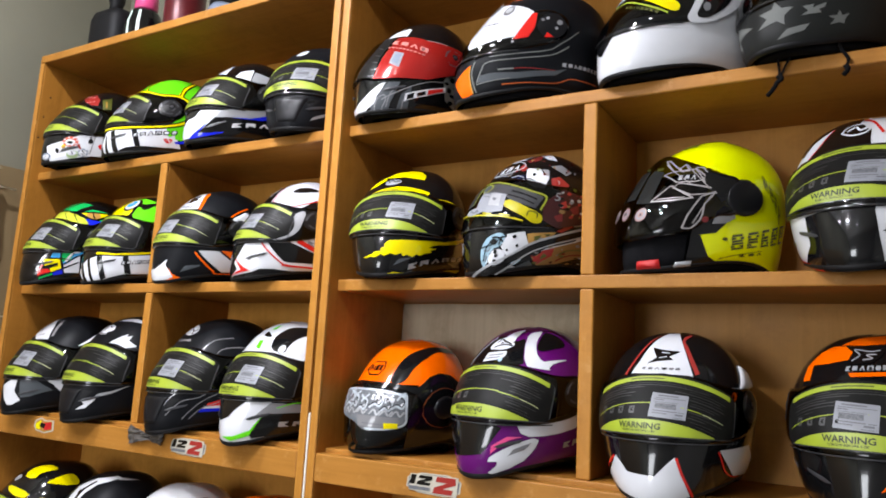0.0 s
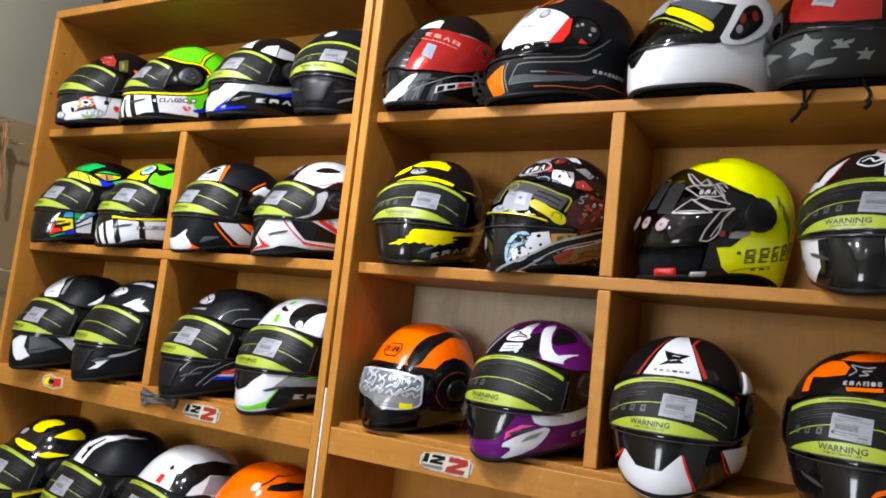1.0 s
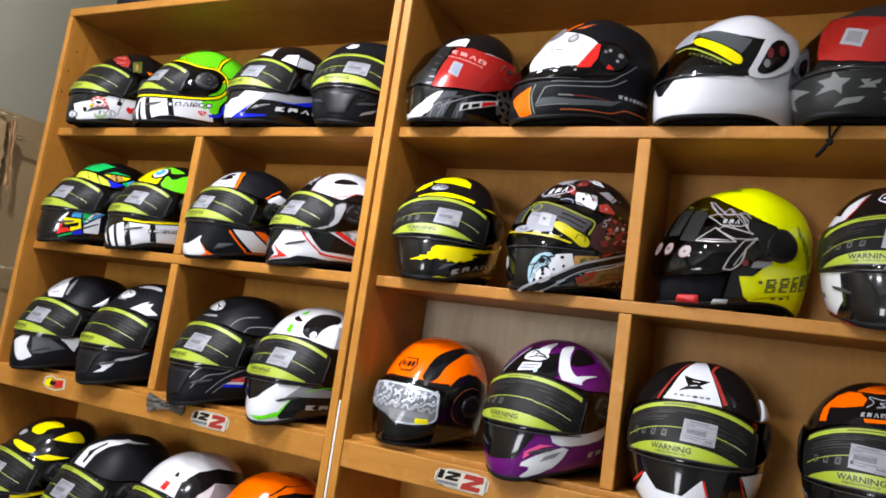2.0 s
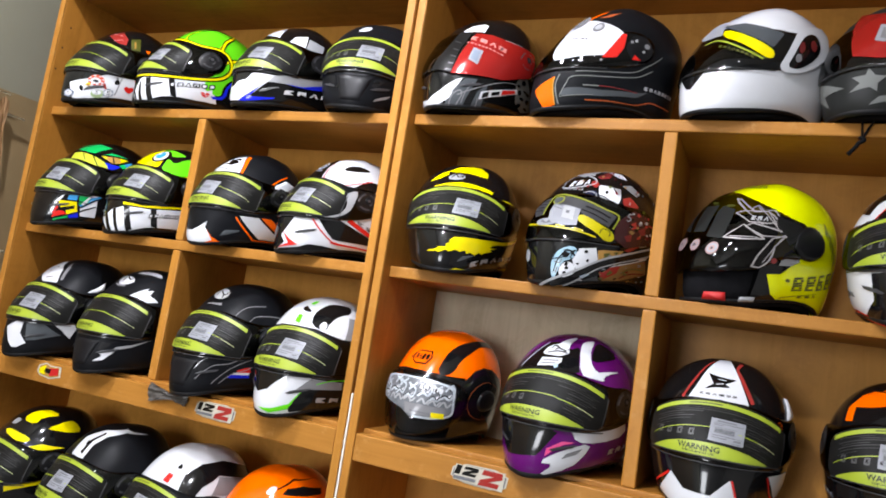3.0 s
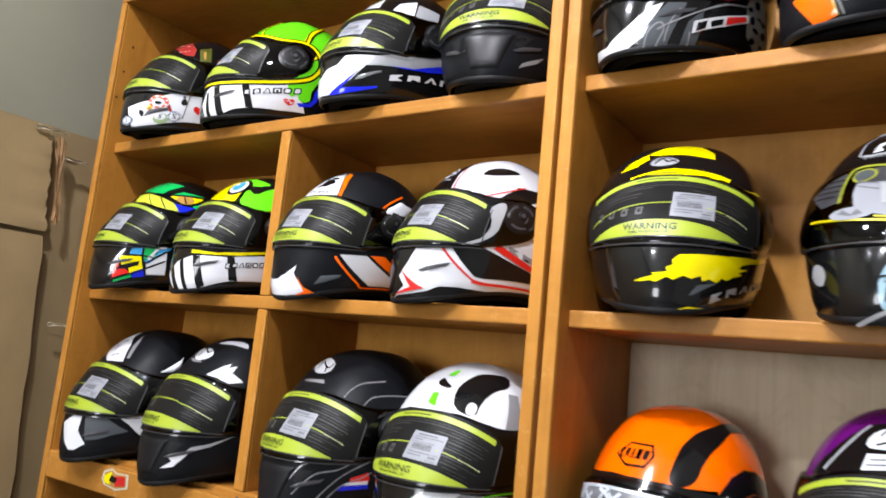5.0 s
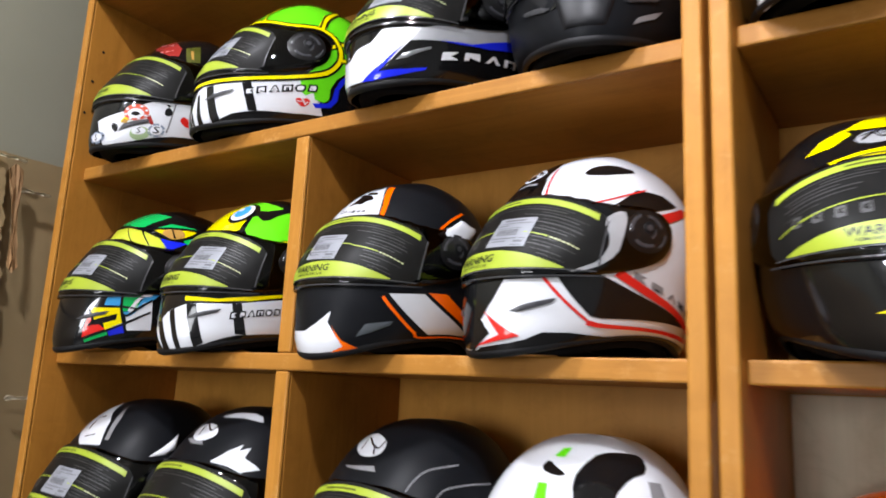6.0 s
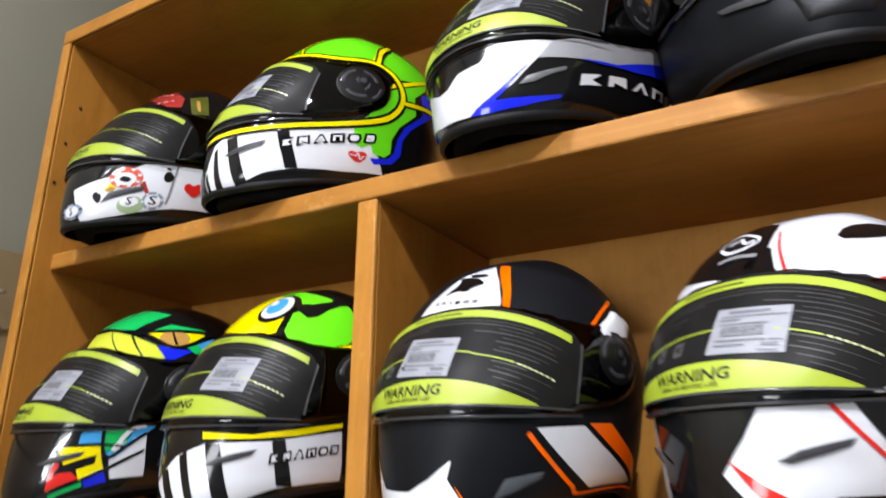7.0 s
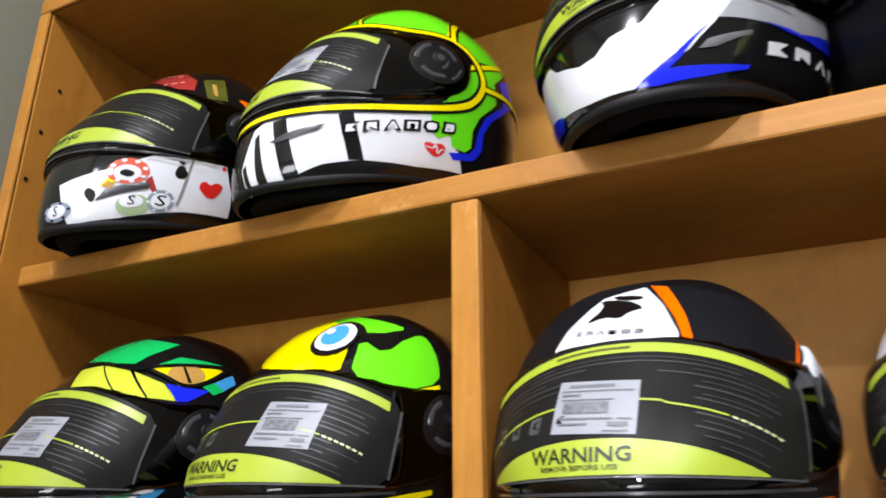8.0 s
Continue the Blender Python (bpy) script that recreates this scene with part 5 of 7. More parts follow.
disc(e2, "edge_clip", SILVER, 40, 9.4, 2, 0.2, 5.4)
disc(e2, "edge_clip", SILVER, 55, 9.8, 1, 0.2, 5.4)

deco(e3, "label_film", PAPER, [(-33, 18.2), (-29, 20.8), (0, 20.2), (6, 15.8), (-11, 16)], 5.9)
deco(e3, "grey_film", MSLATE, [(-1, 18.8), (21, 18.4), (58, 15.6), (53, 12.4), (31, 14.8)], 5.2)
deco(e3, "yellow_film", YELLOW, [(6, 15.6), (5, 17.6), (31, 14.6), (52, 12.2), (56, 11.2), (55, 10.2), (49, 10.4), (33, 12.4)], 5.6, curve=1)
ribbon(e3, "lime_film", LIME, [(-6, 14.5), (6, 14.5), (30, 11.9), (49, 10)], 0.3, 5.6)
bars(e3, (11, 12.8), (43, 10.1), 0.5, 8, FREEINK, 5.6)
deco(e3, "side_window", BLACK, [(67, 9.6), (69, 11.4), (73, 15.2), (81, 17), (90, 17.2), (92, 14.6), (87, 12.2), (79, 10.2), (73, 9.4)], 5.9, curve=1)
disc(e3, "pivot_part", GREY, 73, 11.4, 2.5, 0.8, 7.4)
disc(e3, "red_catch", MAROON, 74, 13.5, 2.5, 1.1, 7.4)
disc(e3, "red_catch", MAROON, 84, 14.6, 3, 1.1, 7.4)
deco(e3, "black_mouth", BLACK, [(-36, 12), (-30, 9.6), (-22, 7.6), (-11, 5.3), (-4, 4.9), (2, 6.2), (6, 7.6), (10, 9.0), (19, 9.9), (29, 10.2), (27, 11), (11, 12.2), (-9, 14), (-36, 15.2)], 0.9)
ribbon(e3, "crown_mark", BLACK, [(-12, 22.4), (-4, 23.4), (4, 23.2), (-2, 22.6), (-10, 23.1)], 0.3, 0.9)
ribbon(e3, "crown_mark", GREY, [(-16, 21.4), (-4, 22.0), (8, 21.8)], 0.2, 0.9)
deco(e3, "white_cheek", WHITE, [(61, 8.8), (64, 11.4), (67, 15.4), (72, 17.8), (112, 21), (99, 13.6), (84, 9.8), (70, 8.4)], 5.3, curve=1)

deco(e4, "red_film", REDFILM, [(-5, 10.2), (-25, 21.6), (47, 17.2), (53, 9.6), (33, 8.8), (10, 9.2)], 5.4)
deco(e4, "sticker", PAPER, [(5, 12.8), (4, 16.8), (21, 15.2), (21, 11.4)], 5.9)
deco(e4, "sticker_block", GREY, [(8, 13.2), (7, 15.8), (18, 14.8), (19, 12.2)], 6.3)
deco(e4, "star_print", MLGREY, [(7, 7.8), (13, 6.4), (21, 6.2), (16, 5), (17, 3.6), (11, 4.4), (-5, 3.8), (3, 5.2), (-4, 6.4), (6, 6.6)], 0.7)
deco(e4, "star_print", MLGREY, [(49, 5.2), (51, 4.4), (55, 4.8), (53, 3.8), (53, 3), (50, 3.2), (45, 2.8), (47, 3.8), (43, 4.2), (48, 4.4)], 0.7)
deco(e4, "camo_patch", MLGREY, [(14, 8.6), (51, 8.8), (50, 8), (19, 7.6)], 0.7)
deco(e4, "camo_patch", MLGREY, [(27, 6), (34, 6.2), (33, 5.6), (41, 6.4), (40, 5.6), (37, 5.4), (39, 4.8), (27, 4.6), (31, 5.2)], 0.7)
deco(e4, "camo_patch", MLGREY, [(12, 1.4), (19, 2.8), (33, 3.2), (30, 2.2)], 0.7)
deco(e4, "camo_patch", MLGREY, [(-59, 9.4), (-10, 4.8), (-35, 4.8), (-28, 2.2), (-59, 6.2), (-46, 6.2)], 0.7)

deco(f1, "yellow_crown", YELLOW, [(-42, 19.6), (-36, 21.4), (-24, 22.8), (-19, 21.6), (-28, 20.2)], 0.7)
deco(f1, "yellow_crown", YELLOW, [(-24, 22.6), (-14, 24.6), (8, 25.8), (28, 25.2), (36, 23.2), (32, 21.6), (20, 21.9), (4, 22.4), (-12, 22.3)], 0.7)
deco(f1, "forehead_badge", SILVER, [(-17, 20.4), (-15, 21.6), (-6, 22.0), (4, 21.2), (1, 20.4), (-8, 20.0)], 0.7, curve=1)
ribbon(f1, "badge_mark", BLACK, [(-13, 20.6), (-8, 21.5), (-4, 20.9), (1, 21.2)], 0.22, 1.15)
ribbon(f1, "badge_mark", BLACK, [(-14, 21.2), (-6, 21.7), (2, 20.8)], 0.14, 1.15)
deco(f1, "yellow_brow", YELLOW, [(-28, 18.2), (-15, 19.0), (1, 19.6), (12, 19.4), (29, 18.8), (39, 18.2), (33, 16.5), (20, 16.9), (3, 17.6), (-8, 17.8), (-25, 17.6)], 0.7)
ribbon(f1, "brow_word", FREEINK, [(-18, 18.3), (-8, 18.7), (3, 18.8)], 0.18, 1.15)
deco(f1, "yellow_rear", YELLOW, [(39, 16.2), (48, 16.9), (62, 17.0), (79, 16.5), (54, 15.6)], 0.7)
deco(f1, "yellow_brush", YELLOW, [(10, 6.8), (21, 7.0), (38, 7.2), (63, 7.8), (86, 9.4), (96, 11.0), (97, 10.0), (80, 8.2), (66, 7.3), (58, 7.0), (51, 6.5), (49, 6.0), (57, 6.1), (50, 5.5), (53, 5.2), (46, 4.7), (42, 4.2), (38, 4.4), (35, 3.8), (30, 4.2), (26, 3.9), (24, 4.5), (19, 4.1), (14, 4.4), (8, 3.9), (4, 4.2), (-3, 3.6), (-9, 3.8), (-4, 4.4), (-6, 4.6), (4, 4.8), (3, 5.3), (7, 5.6), (6, 6.1)], 0.7)
deco(f1, "yellow_brush", YELLOW, [(-18, 3.6), (-4, 4.4), (1, 4.0), (-12, 3.6)], 1.0)
deco(f1, "yellow_dash", YELLOW, [(10, 0.6), (19, 1.0), (35, 0.6), (20, 0.4)], 0.7)
deco(f1, "yellow_dash", YELLOW, [(68, 0.5), (86, 1.4), (104, 2.8), (98, 1.0)], 0.7)
deco(f1, "grey_sweep", MSLATE, [(18, 2.2), (23, 3.4), (36, 3.8), (28, 3.0), (22, 2.4)], 0.7)
bars(f1, (32, 1.7), (97, 5.6), 1.1, 6, SILVER, 0.7)

ribbon(f2, "brand_oval", SILVER, [(-19, 20.1), (-24, 23.2), (-7, 24.1), (16, 22.5), (20, 21.1), (6, 20.2), (-8, 19.9), (-17, 20.1)], 0.35, 1.15)
bars(f2, (-11, 21), (14, 21.6), 1.5, 3, WHITE, 1.15)
deco(f2, "scrap", MAROON, [(17, 23.2), (65, 30.8), (35, 22.8), (25, 22.4)], 0.7)
deco(f2, "scrap", SILVER, [(0, 24.2), (3, 25.6), (14, 23.6)], 0.7)
bars(f2, (-15, 19.8), (11, 19.4), 0.5, 7, GREY, 1.15)
deco(f2, "navy_mark", NAVY, [(13, 19.0), (23, 19.4), (30, 18.2), (27, 17.0), (19, 17.2)], 1.15, curve=1)
ribbon(f2, "silver_mark", SILVER, [(12, 18.6), (20, 18.9), (27, 18.2), (24, 17.5)], 0.18, 1.6)
deco(f2, "white_card", WHITE, [(25, 20.8), (39, 20.6), (51, 20.2), (52, 18.2), (49, 15.9), (40, 16.1), (32, 17.0), (28, 18.8)], 0.7)
disc(f2, "dice_dot", BLACK, 36, 19.1, 1.5, 0.4, 1.15)
deco(f2, "card_fold", SILVER, [(40, 20.5), (51, 20.2), (52, 18.6), (46, 19.2)], 1.15)
deco(f2, "crown_streak", SILVER, [(-35, 25), (-1, 26.4), (42, 27.2), (13, 25.2), (-1, 23.2)], 0.7)
deco(f2, "red_flash", DULLRED, [(14, 21.6), (19, 22.0), (27, 20.7), (23, 20.0), (16, 20.6)], 1.15)
deco(f2, "crown_streak", WHITE, [(30, 26.2), (62, 25.6), (64, 23), (49, 23.6)], 0.7)
deco(f2, "red_card", DULLRED, [(54, 18.2), (63, 18.8), (73, 17.2), (70, 16.0), (61, 15.6), (56, 16.0)], 0.7)
letters(f2, "3", 62, 17.4, 0.8, SILVER, 1.15)
letters(f2, "5", 62, 14.0, 1.6, GREY, 6.2)
deco(f2, "grey_card", GREY, [(53, 21.2), (68, 21.8), (79, 20.2), (71, 19.2), (62, 20.2)], 0.7)
deco(f2, "maroon_side", DARKMAROON, [(52, 12.8), (66, 15.8), (83, 15), (90, 10.2), (66, 8.4), (54, 9.6)], 5.4)
deco(f2, "red_spot", DULLRED, [(64, 12.8), (69, 13.6), (71, 12.4), (67, 12)], 5.9)
deco(f2, "tan_spot", MAROON, [(73, 12.2), (80, 13.2), (81, 11.6), (77, 11.2)], 5.9)
deco(f2, "red_spot", MAROON, [(62, 10.4), (68, 11.2), (69, 9.8), (65, 9.6)], 5.9)
deco(f2, "film_grey", SLOTGREY, [(-40, 14.8), (-26, 16.6), (-17, 17.2), (-13, 13.0), (-25, 12.6)], 5.2)
deco(f2, "film_band", SLOTGREY, [(-12, 17.2), (1, 17.3), (13, 16.6), (33, 15.2), (51, 13.8), (47, 11.4), (36, 12.2), (24, 13.0), (16, 14.2), (-8, 15.0)], 5.4)
ribbon(f2, "film_word", FILM, [(22, 15.0), (34, 14.2), (46, 13.2)], 0.3, 5.8)
ribbon(f2, "film_word", FILM, [(20, 14.2), (32, 13.4), (45, 12.3)], 0.22, 5.8)
for k in range(4):
    ribbon(f2, "film_line", FILM, [(-36 + 2 * k, 14.2 + 0.7 * k), (-18 + k, 13.9 + 0.75 * k)], 0.2, 5.7)
ribbon(f2, "film_lime_edge", FILMLIME, [(-14, 12.8), (-15, 15.4), (-13, 17.4), (-2, 17.6), (13, 16.8), (27, 15.8), (40, 14.8), (51, 14.1), (53, 13.2), (51, 11.2)], 0.32, 5.9)
disc(f2, "film_ring", FILMLIME, -6, 16.3, 6, 1.0, 6.0)
disc(f2, "film_ring_middle", MSLATE, -6, 16.3, 4.8, 0.75, 6.3)
deco(f2, "film_label", PAPER, [(-8, 15.2), (6, 15.0), (19, 14.2), (22, 10.8), (10, 10.6), (-4, 11.4), (-8, 13.8)], 6.2)
ribbon(f2, "label_line", INK, [(-8, 15.5), (2, 14.8)], 0.18, 6.6)
ribbon(f2, "label_line", INK, [(-7, 14.8), (3, 14)], 0.18, 6.6)
deco(f2, "label_block", SILVER, [(3, 14.8), (14, 14.4), (17, 11.8), (6, 12.2)], 6.6)
deco(f2, "label_block", INK, [(7, 13.8), (11, 13.6), (11, 13), (8, 13.2)], 7)
deco(f2, "film_yellow", DULLYELLOW, [(20, 12.0), (21, 13.2), (30, 12.6), (40, 11.6), (50, 10.8), (54, 10.0), (54, 9.2), (51, 8.8), (46, 9.0), (41, 9.8), (32, 10.6), (26, 11.2)], 6.1, curve=1)
ribbon(f2, "yellow_hook", FREEINK, [(42, 10), (43, 10.9), (49, 10.6), (50, 9.8)], 0.2, 6.3)
disc(f2, "film_oval", PAPER, -6, 11.2, 10.5, 0.75, 6.8)
deco(f2, "oval_mark", INK, [(-12, 11.2), (-10, 11.7), (-5, 11.0), (-3, 11.6), (0, 11.0), (-5, 10.8)], 7.2)
ribbon(f2, "film_lime_edge", DULLYELLOW, [(-31, 11.0), (-11, 10.6), (7, 10.2), (25, 9.8), (40, 9.2)], 0.28, 6)
ribbon(f2, "film_dash", DULLYELLOW, [(4, 10.7), (13, 10.4)], 0.22, 6)
ribbon(f2, "film_dash", DULLYELLOW, [(20, 10.3), (29, 10.0)], 0.22, 6)
ribbon(f2, "film_dash", DULLYELLOW, [(33, 9.6), (40, 9.2)], 0.22, 6)
deco(f2, "pale_collage", ICE, [(10, 3.6), (11, 5), (15, 6.4), (25, 7.2), (31, 6.4), (28, 4.8), (20, 4.2), (17, 1.6), (13, 1.2)], 0.7, curve=1)
deco(f2, "dice_print", WHITE, [(28, 4.6), (31, 6.8), (44, 7.4), (48, 5.2), (42, 3.8), (33, 3)], 1.15)
deco(f2, "dice_print", WHITE, [(18, 2.8), (22, 4.2), (29, 4.2), (33, 3), (30, 1.2), (21, 1.2)], 1.6, curve=1)
disc(f2, "dice_dot", BLACK, 37, 6.4, 1.5, 0.3, 2.05)
disc(f2, "dice_dot", BLACK, 40, 4.8, 1, 0.3, 2.05)
disc(f2, "dice_dot", BLACK, 33, 4, 1, 0.2, 2.05)
disc(f2, "dice_dot", BLACK, 24, 3.8, 1.5, 0.4, 2.05)
disc(f2, "dice_dot", BLACK, 25, 3.1, 1.5, 0.3, 2.05)
disc(f2, "dice_dot", BLACK, 24, 2.2, 1.5, 0.3, 2.05)
deco(f2, "collage_ink", BLACK, [(17, 5.4), (20, 6.2), (25, 5.6), (23, 4.8)], 1.15, curve=1)
ribbon(f2, "collage_ink", BLACK, [(19, 6.2), (25, 6.2), (29, 5.4)], 0.25, 1.6)
ribbon(f2, "collage_ink", INK, [(13, 4.1), (18, 4), (19, 4.6)], 0.2, 1.15)
ribbon(f2, "collage_ink", INK, [(16, 2.2), (17, 3.2)], 0.25, 1.15)
ribbon(f2, "collage_ink", BLACK, [(26, 4.9), (27, 6.1), (31, 6.4)], 0.2, 1.6)
deco(f2, "gold_collage", TAN, [(48, 5), (46, 7), (50, 7.2), (67, 7.8), (64, 7), (55, 5.8)], 0.7)
deco(f2, "gold_fold", FREEINK, [(51, 6.6), (56, 7), (56, 6.2), (52, 5.8)], 1.15)
deco(f2, "gold_fold", FREEINK, [(58, 7.2), (63, 7.4), (61, 6.8)], 1.15)
deco(f2, "red_collage", DULLRED, [(67, 8), (77, 9.6), (80, 9.2), (71, 7.8)], 0.7)
deco(f2, "white_collage", SILVER, [(76, 10.2), (84, 11.4), (88, 9.8), (81, 9.2)], 0.7)
deco(f2, "gold_collage", DULLTAN, [(52, 2.4), (65, 4.6), (90, 7.2), (98, 4.2), (72, 0.8), (57, 0.6)], 0.7)
deco(f2, "red_collage", DULLRED, [(53, 1.8), (59, 4), (67, 4.8), (66, 2.8), (57, 1)], 1.15)
deco(f2, "gold_fold", FREEINK, [(58, 2.4), (60, 3.4), (63, 2.8), (59, 2)], 1.6)
ribbon(f2, "gold_fold", FREEINK, [(70, 3), (77, 4.4), (91, 5.1)], 0.3, 1.15)
ribbon(f2, "gold_fold", MAROON, [(70, 1.6), (78, 3.1), (94, 4.2)], 0.3, 1.15)
deco(f2, "green_collage", MSLATE, [(41, 0.8), (51, 1.8), (55, 0.4), (46, 0.2)], 0.7)
deco(f2, "white_collage", SILVER, [(32, 0.4), (38, 1.2), (41, 0.8), (39, 0.2)], 0.7)
deco(f2, "white_collage", WHITE, [(57, 3.8), (68, 5.6), (92, 8.2), (91, 7.4), (67, 4.8)], 0.7)
ribbon(f2, "collage_ink", BLACK, [(60, 4.8), (70, 5.6), (83, 7)], 0.3, 1.15)
deco(f2, "blue_collage", PALEBLUE, [(37, 1.6), (43, 2.2), (45, 2), (40, 1.2)], 0.7)
deco(f2, "nose_badge", SILVER, [(-33, 6.2), (-24, 6.2), (-20, 4.8), (-25, 3.6), (-36, 4.4)], 0.7, curve=1)
ribbon(f2, "silver_blade", SILVER, [(-2, 0), (32, 2.6), (55, 5.9), (92, 9.6)], 0.4, 2.5)
ribbon(f2, "black_blade", BLACK, [(12, 0), (35, 2), (56, 5.2), (94, 9.1)], 0.75, 2.5)
ribbon(f2, "silver_blade", SILVER, [(24, 0), (37, 1.2), (58, 4.6), (96, 8.6)], 0.25, 2.95)
ribbon(f2, "dark_ink", BLACK, [(14, 2.2), (16, 4.6), (22, 6.5)], 0.18, 2.05)
ribbon(f2, "dark_ink", BLACK, [(10, 4.5), (21, 5.1), (28, 6.5)], 0.18, 2.05)
ribbon(f2, "dark_ink", BLACK, [(20, 1.6), (30, 1)], 0.18, 2.05)
ribbon(f2, "dark_ink", BLACK, [(24, 18.2), (34, 17.9), (45, 16.6)], 0.18, 2.05)
ribbon(f2, "dark_ink", BLACK, [(35, 21.2), (42, 20.4), (48, 18.8)], 0.18, 2.05)
ribbon(f2, "dark_ink", BLACK, [(25, 21.8), (25, 19.6)], 0.18, 2.05)

deco(f4, "black_front", BLACK, [(-32, 7.6), (-9, 7.8), (15, 7.8), (25, 0), (-16, 0), (-42, 0.8), (-31, 3.4)], 0.7)
deco(f4, "visor_surround", BLACK, [(-56, 9.2), (-52, 13), (-39, 17.8), (-20, 19.2), (8, 19.4), (16, 7.4)], 0.7)
deco(f4, "red_dart", RED, [(-61, 1.4), (-40, 0.8), (-21, 0), (-107, 0), (-92, 0.8)], 1.15)
deco(f4, "black_crown", BLACK, [(-27, 18.8), (-20, 21.4), (8, 21.8), (8, 19.4), (-16, 19.2)], 0.7)
deco(f4, "forehead_badge", BLACK, [(-19, 22), (-18, 24.2), (-3, 24), (5, 22), (-6, 21.4)], 0.7, curve=1)
deco(f4, "grey_slot", GREY, [(-77, 5.8), (-57, 4.8), (-55, 3.8), (-73, 4.6)], 0.7)
deco(f4, "black_crown", BLACK, [(-70, 19.8), (-63, 22.8), (-53, 25.4), (-5, 27), (3, 17.2), (-21, 17.2)], 1.6)
ribbon(f4, "white_stripe", WHITE, [(-69, 20.4), (-63, 23.2), (-48, 26)], 0.5, 2.05)
deco(f4, "brow_white", WHITE, [(-46, 17.8), (-44, 20.6), (-36, 22.0), (-29, 23.2), (-31, 19.6), (-37, 17.4)], 2.05)
ribbon(f4, "brow_red", RED, [(-36, 17.5), (-30, 19.8), (-27, 23.0)], 0.28, 2.3)
ribbon(f4, "badge_oval", WHITE, [(-14, 21.3), (-12, 22.7), (-3, 23.2), (8, 22.4), (5, 21.0), (-3, 20.5), (-13, 21.2)], 0.3, 2.05)
ribbon(f4, "badge_line", WHITE, [(-10, 21.6), (-4, 22.4), (0, 21.5), (5, 22.0)], 0.35, 2.05)
ribbon(f4, "crown_red", RED, [(0, 24.6), (9, 23.4), (17, 20.4)], 0.5, 2.05)
ribbon(f4, "crown_white", WHITE, [(3, 25.0), (12, 23.6), (20, 20.4)], 0.4, 2.3)

deco(g2, "white_side", WHITE, [(34, 8.4), (61, 9.2), (82, 11), (88, 8.2), (60, 6.4), (41, 6.2)], 0.7, curve=1)
deco(g2, "white_blade", WHITE, [(14, 2.6), (33, 4.8), (54, 6.4), (51, 3.6), (43, 1.4), (15, 0.4), (29, 2.4)], 0.7, curve=1)
deco(g2, "blade_slot", GREY, [(33, 3.2), (36, 4.2), (48, 5.2), (44, 4)], 1.15)
deco(g2, "pink_line", PINK, [(19, 4.8), (30, 6.2), (41, 6.2), (31, 5.6), (19, 3.6)], 0.7)
deco(g2, "black_mouth", BLACK, [(-44, 7.8), (19, 7.8), (24, 7.4), (15, 4.4), (11, 3.6), (-22, 2.8), (-39, 5)], 0.7)
bars(g2, (72, 4.4), (95, 5.9), 1.3, 3, SILVER, 0.7)
deco(g2, "black_crown", BLACK, [(-54, 16.4), (-42, 20.2), (-28, 23.8), (-9, 24.2), (8, 22.4), (21, 23.6), (23, 20.4), (27, 17.8), (-7, 18.4), (-31, 17.8)], 0.7, curve=1)
ribbon(g2, "silver_line", SILVER, [(-40, 17.8), (-33, 20.5), (-26, 23.6)], 0.5, 1.15)
deco(g2, "crown_white", WHITE, [(-10, 22.8), (-6, 24.8), (4, 26.2), (11, 26.2), (6, 24), (8, 22.2)], 1.15, curve=1)
deco(g2, "white_swoosh", WHITE, [(21, 23.6), (26, 25.2), (47, 26), (43, 24.8), (36, 23.2), (36, 20.6), (44, 18.8), (52, 19.2), (75, 19.6), (56, 18.8), (50, 17.8), (53, 17.4), (40, 17.6), (27, 18)], 1.15, curve=1)
deco(g2, "black_scoop", BLACK, [(46, 25), (63, 25.2), (77, 23.8), (76, 22), (58, 21.4), (38, 20.6), (37, 22.2)], 1.15, curve=1)
deco(g2, "forehead_badge", WHITE, [(-19, 20.8), (-20, 22.2), (-14, 23.2), (-3, 23.6), (7, 22.4), (11, 21.8), (2, 20.8), (-7, 20.8)], 1.6, curve=1)
ribbon(g2, "badge_mark", BLACK, [(-13, 22.2), (-11, 22.9), (-4, 22.6), (-7, 22)], 0.3, 2.05)
ribbon(g2, "badge_mark", BLACK, [(-13, 21.2), (-7, 21.6), (0, 21.8), (8, 21.6)], 0.22, 2.05)
ribbon(g2, "badge_mark", BLACK, [(-3, 22.4), (2, 22.2), (6, 21.9)], 0.25, 2.05)
deco(g2, "label_patch", WHITE, [(-16, 18.4), (-16, 20.2), (5, 20.6), (6, 19.8), (3, 19)], 1.6)
ribbon(g2, "label_print", INK, [(-13, 19.6), (3, 20)], 0.2, 2.05)
ribbon(g2, "label_print", INK, [(-14, 19), (1, 19.4)], 0.2, 2.05)
deco(g2, "blue_tag", PALEBLUE, [(0, 19), (3, 19.4), (5, 18.8), (2, 18.4)], 2.05)

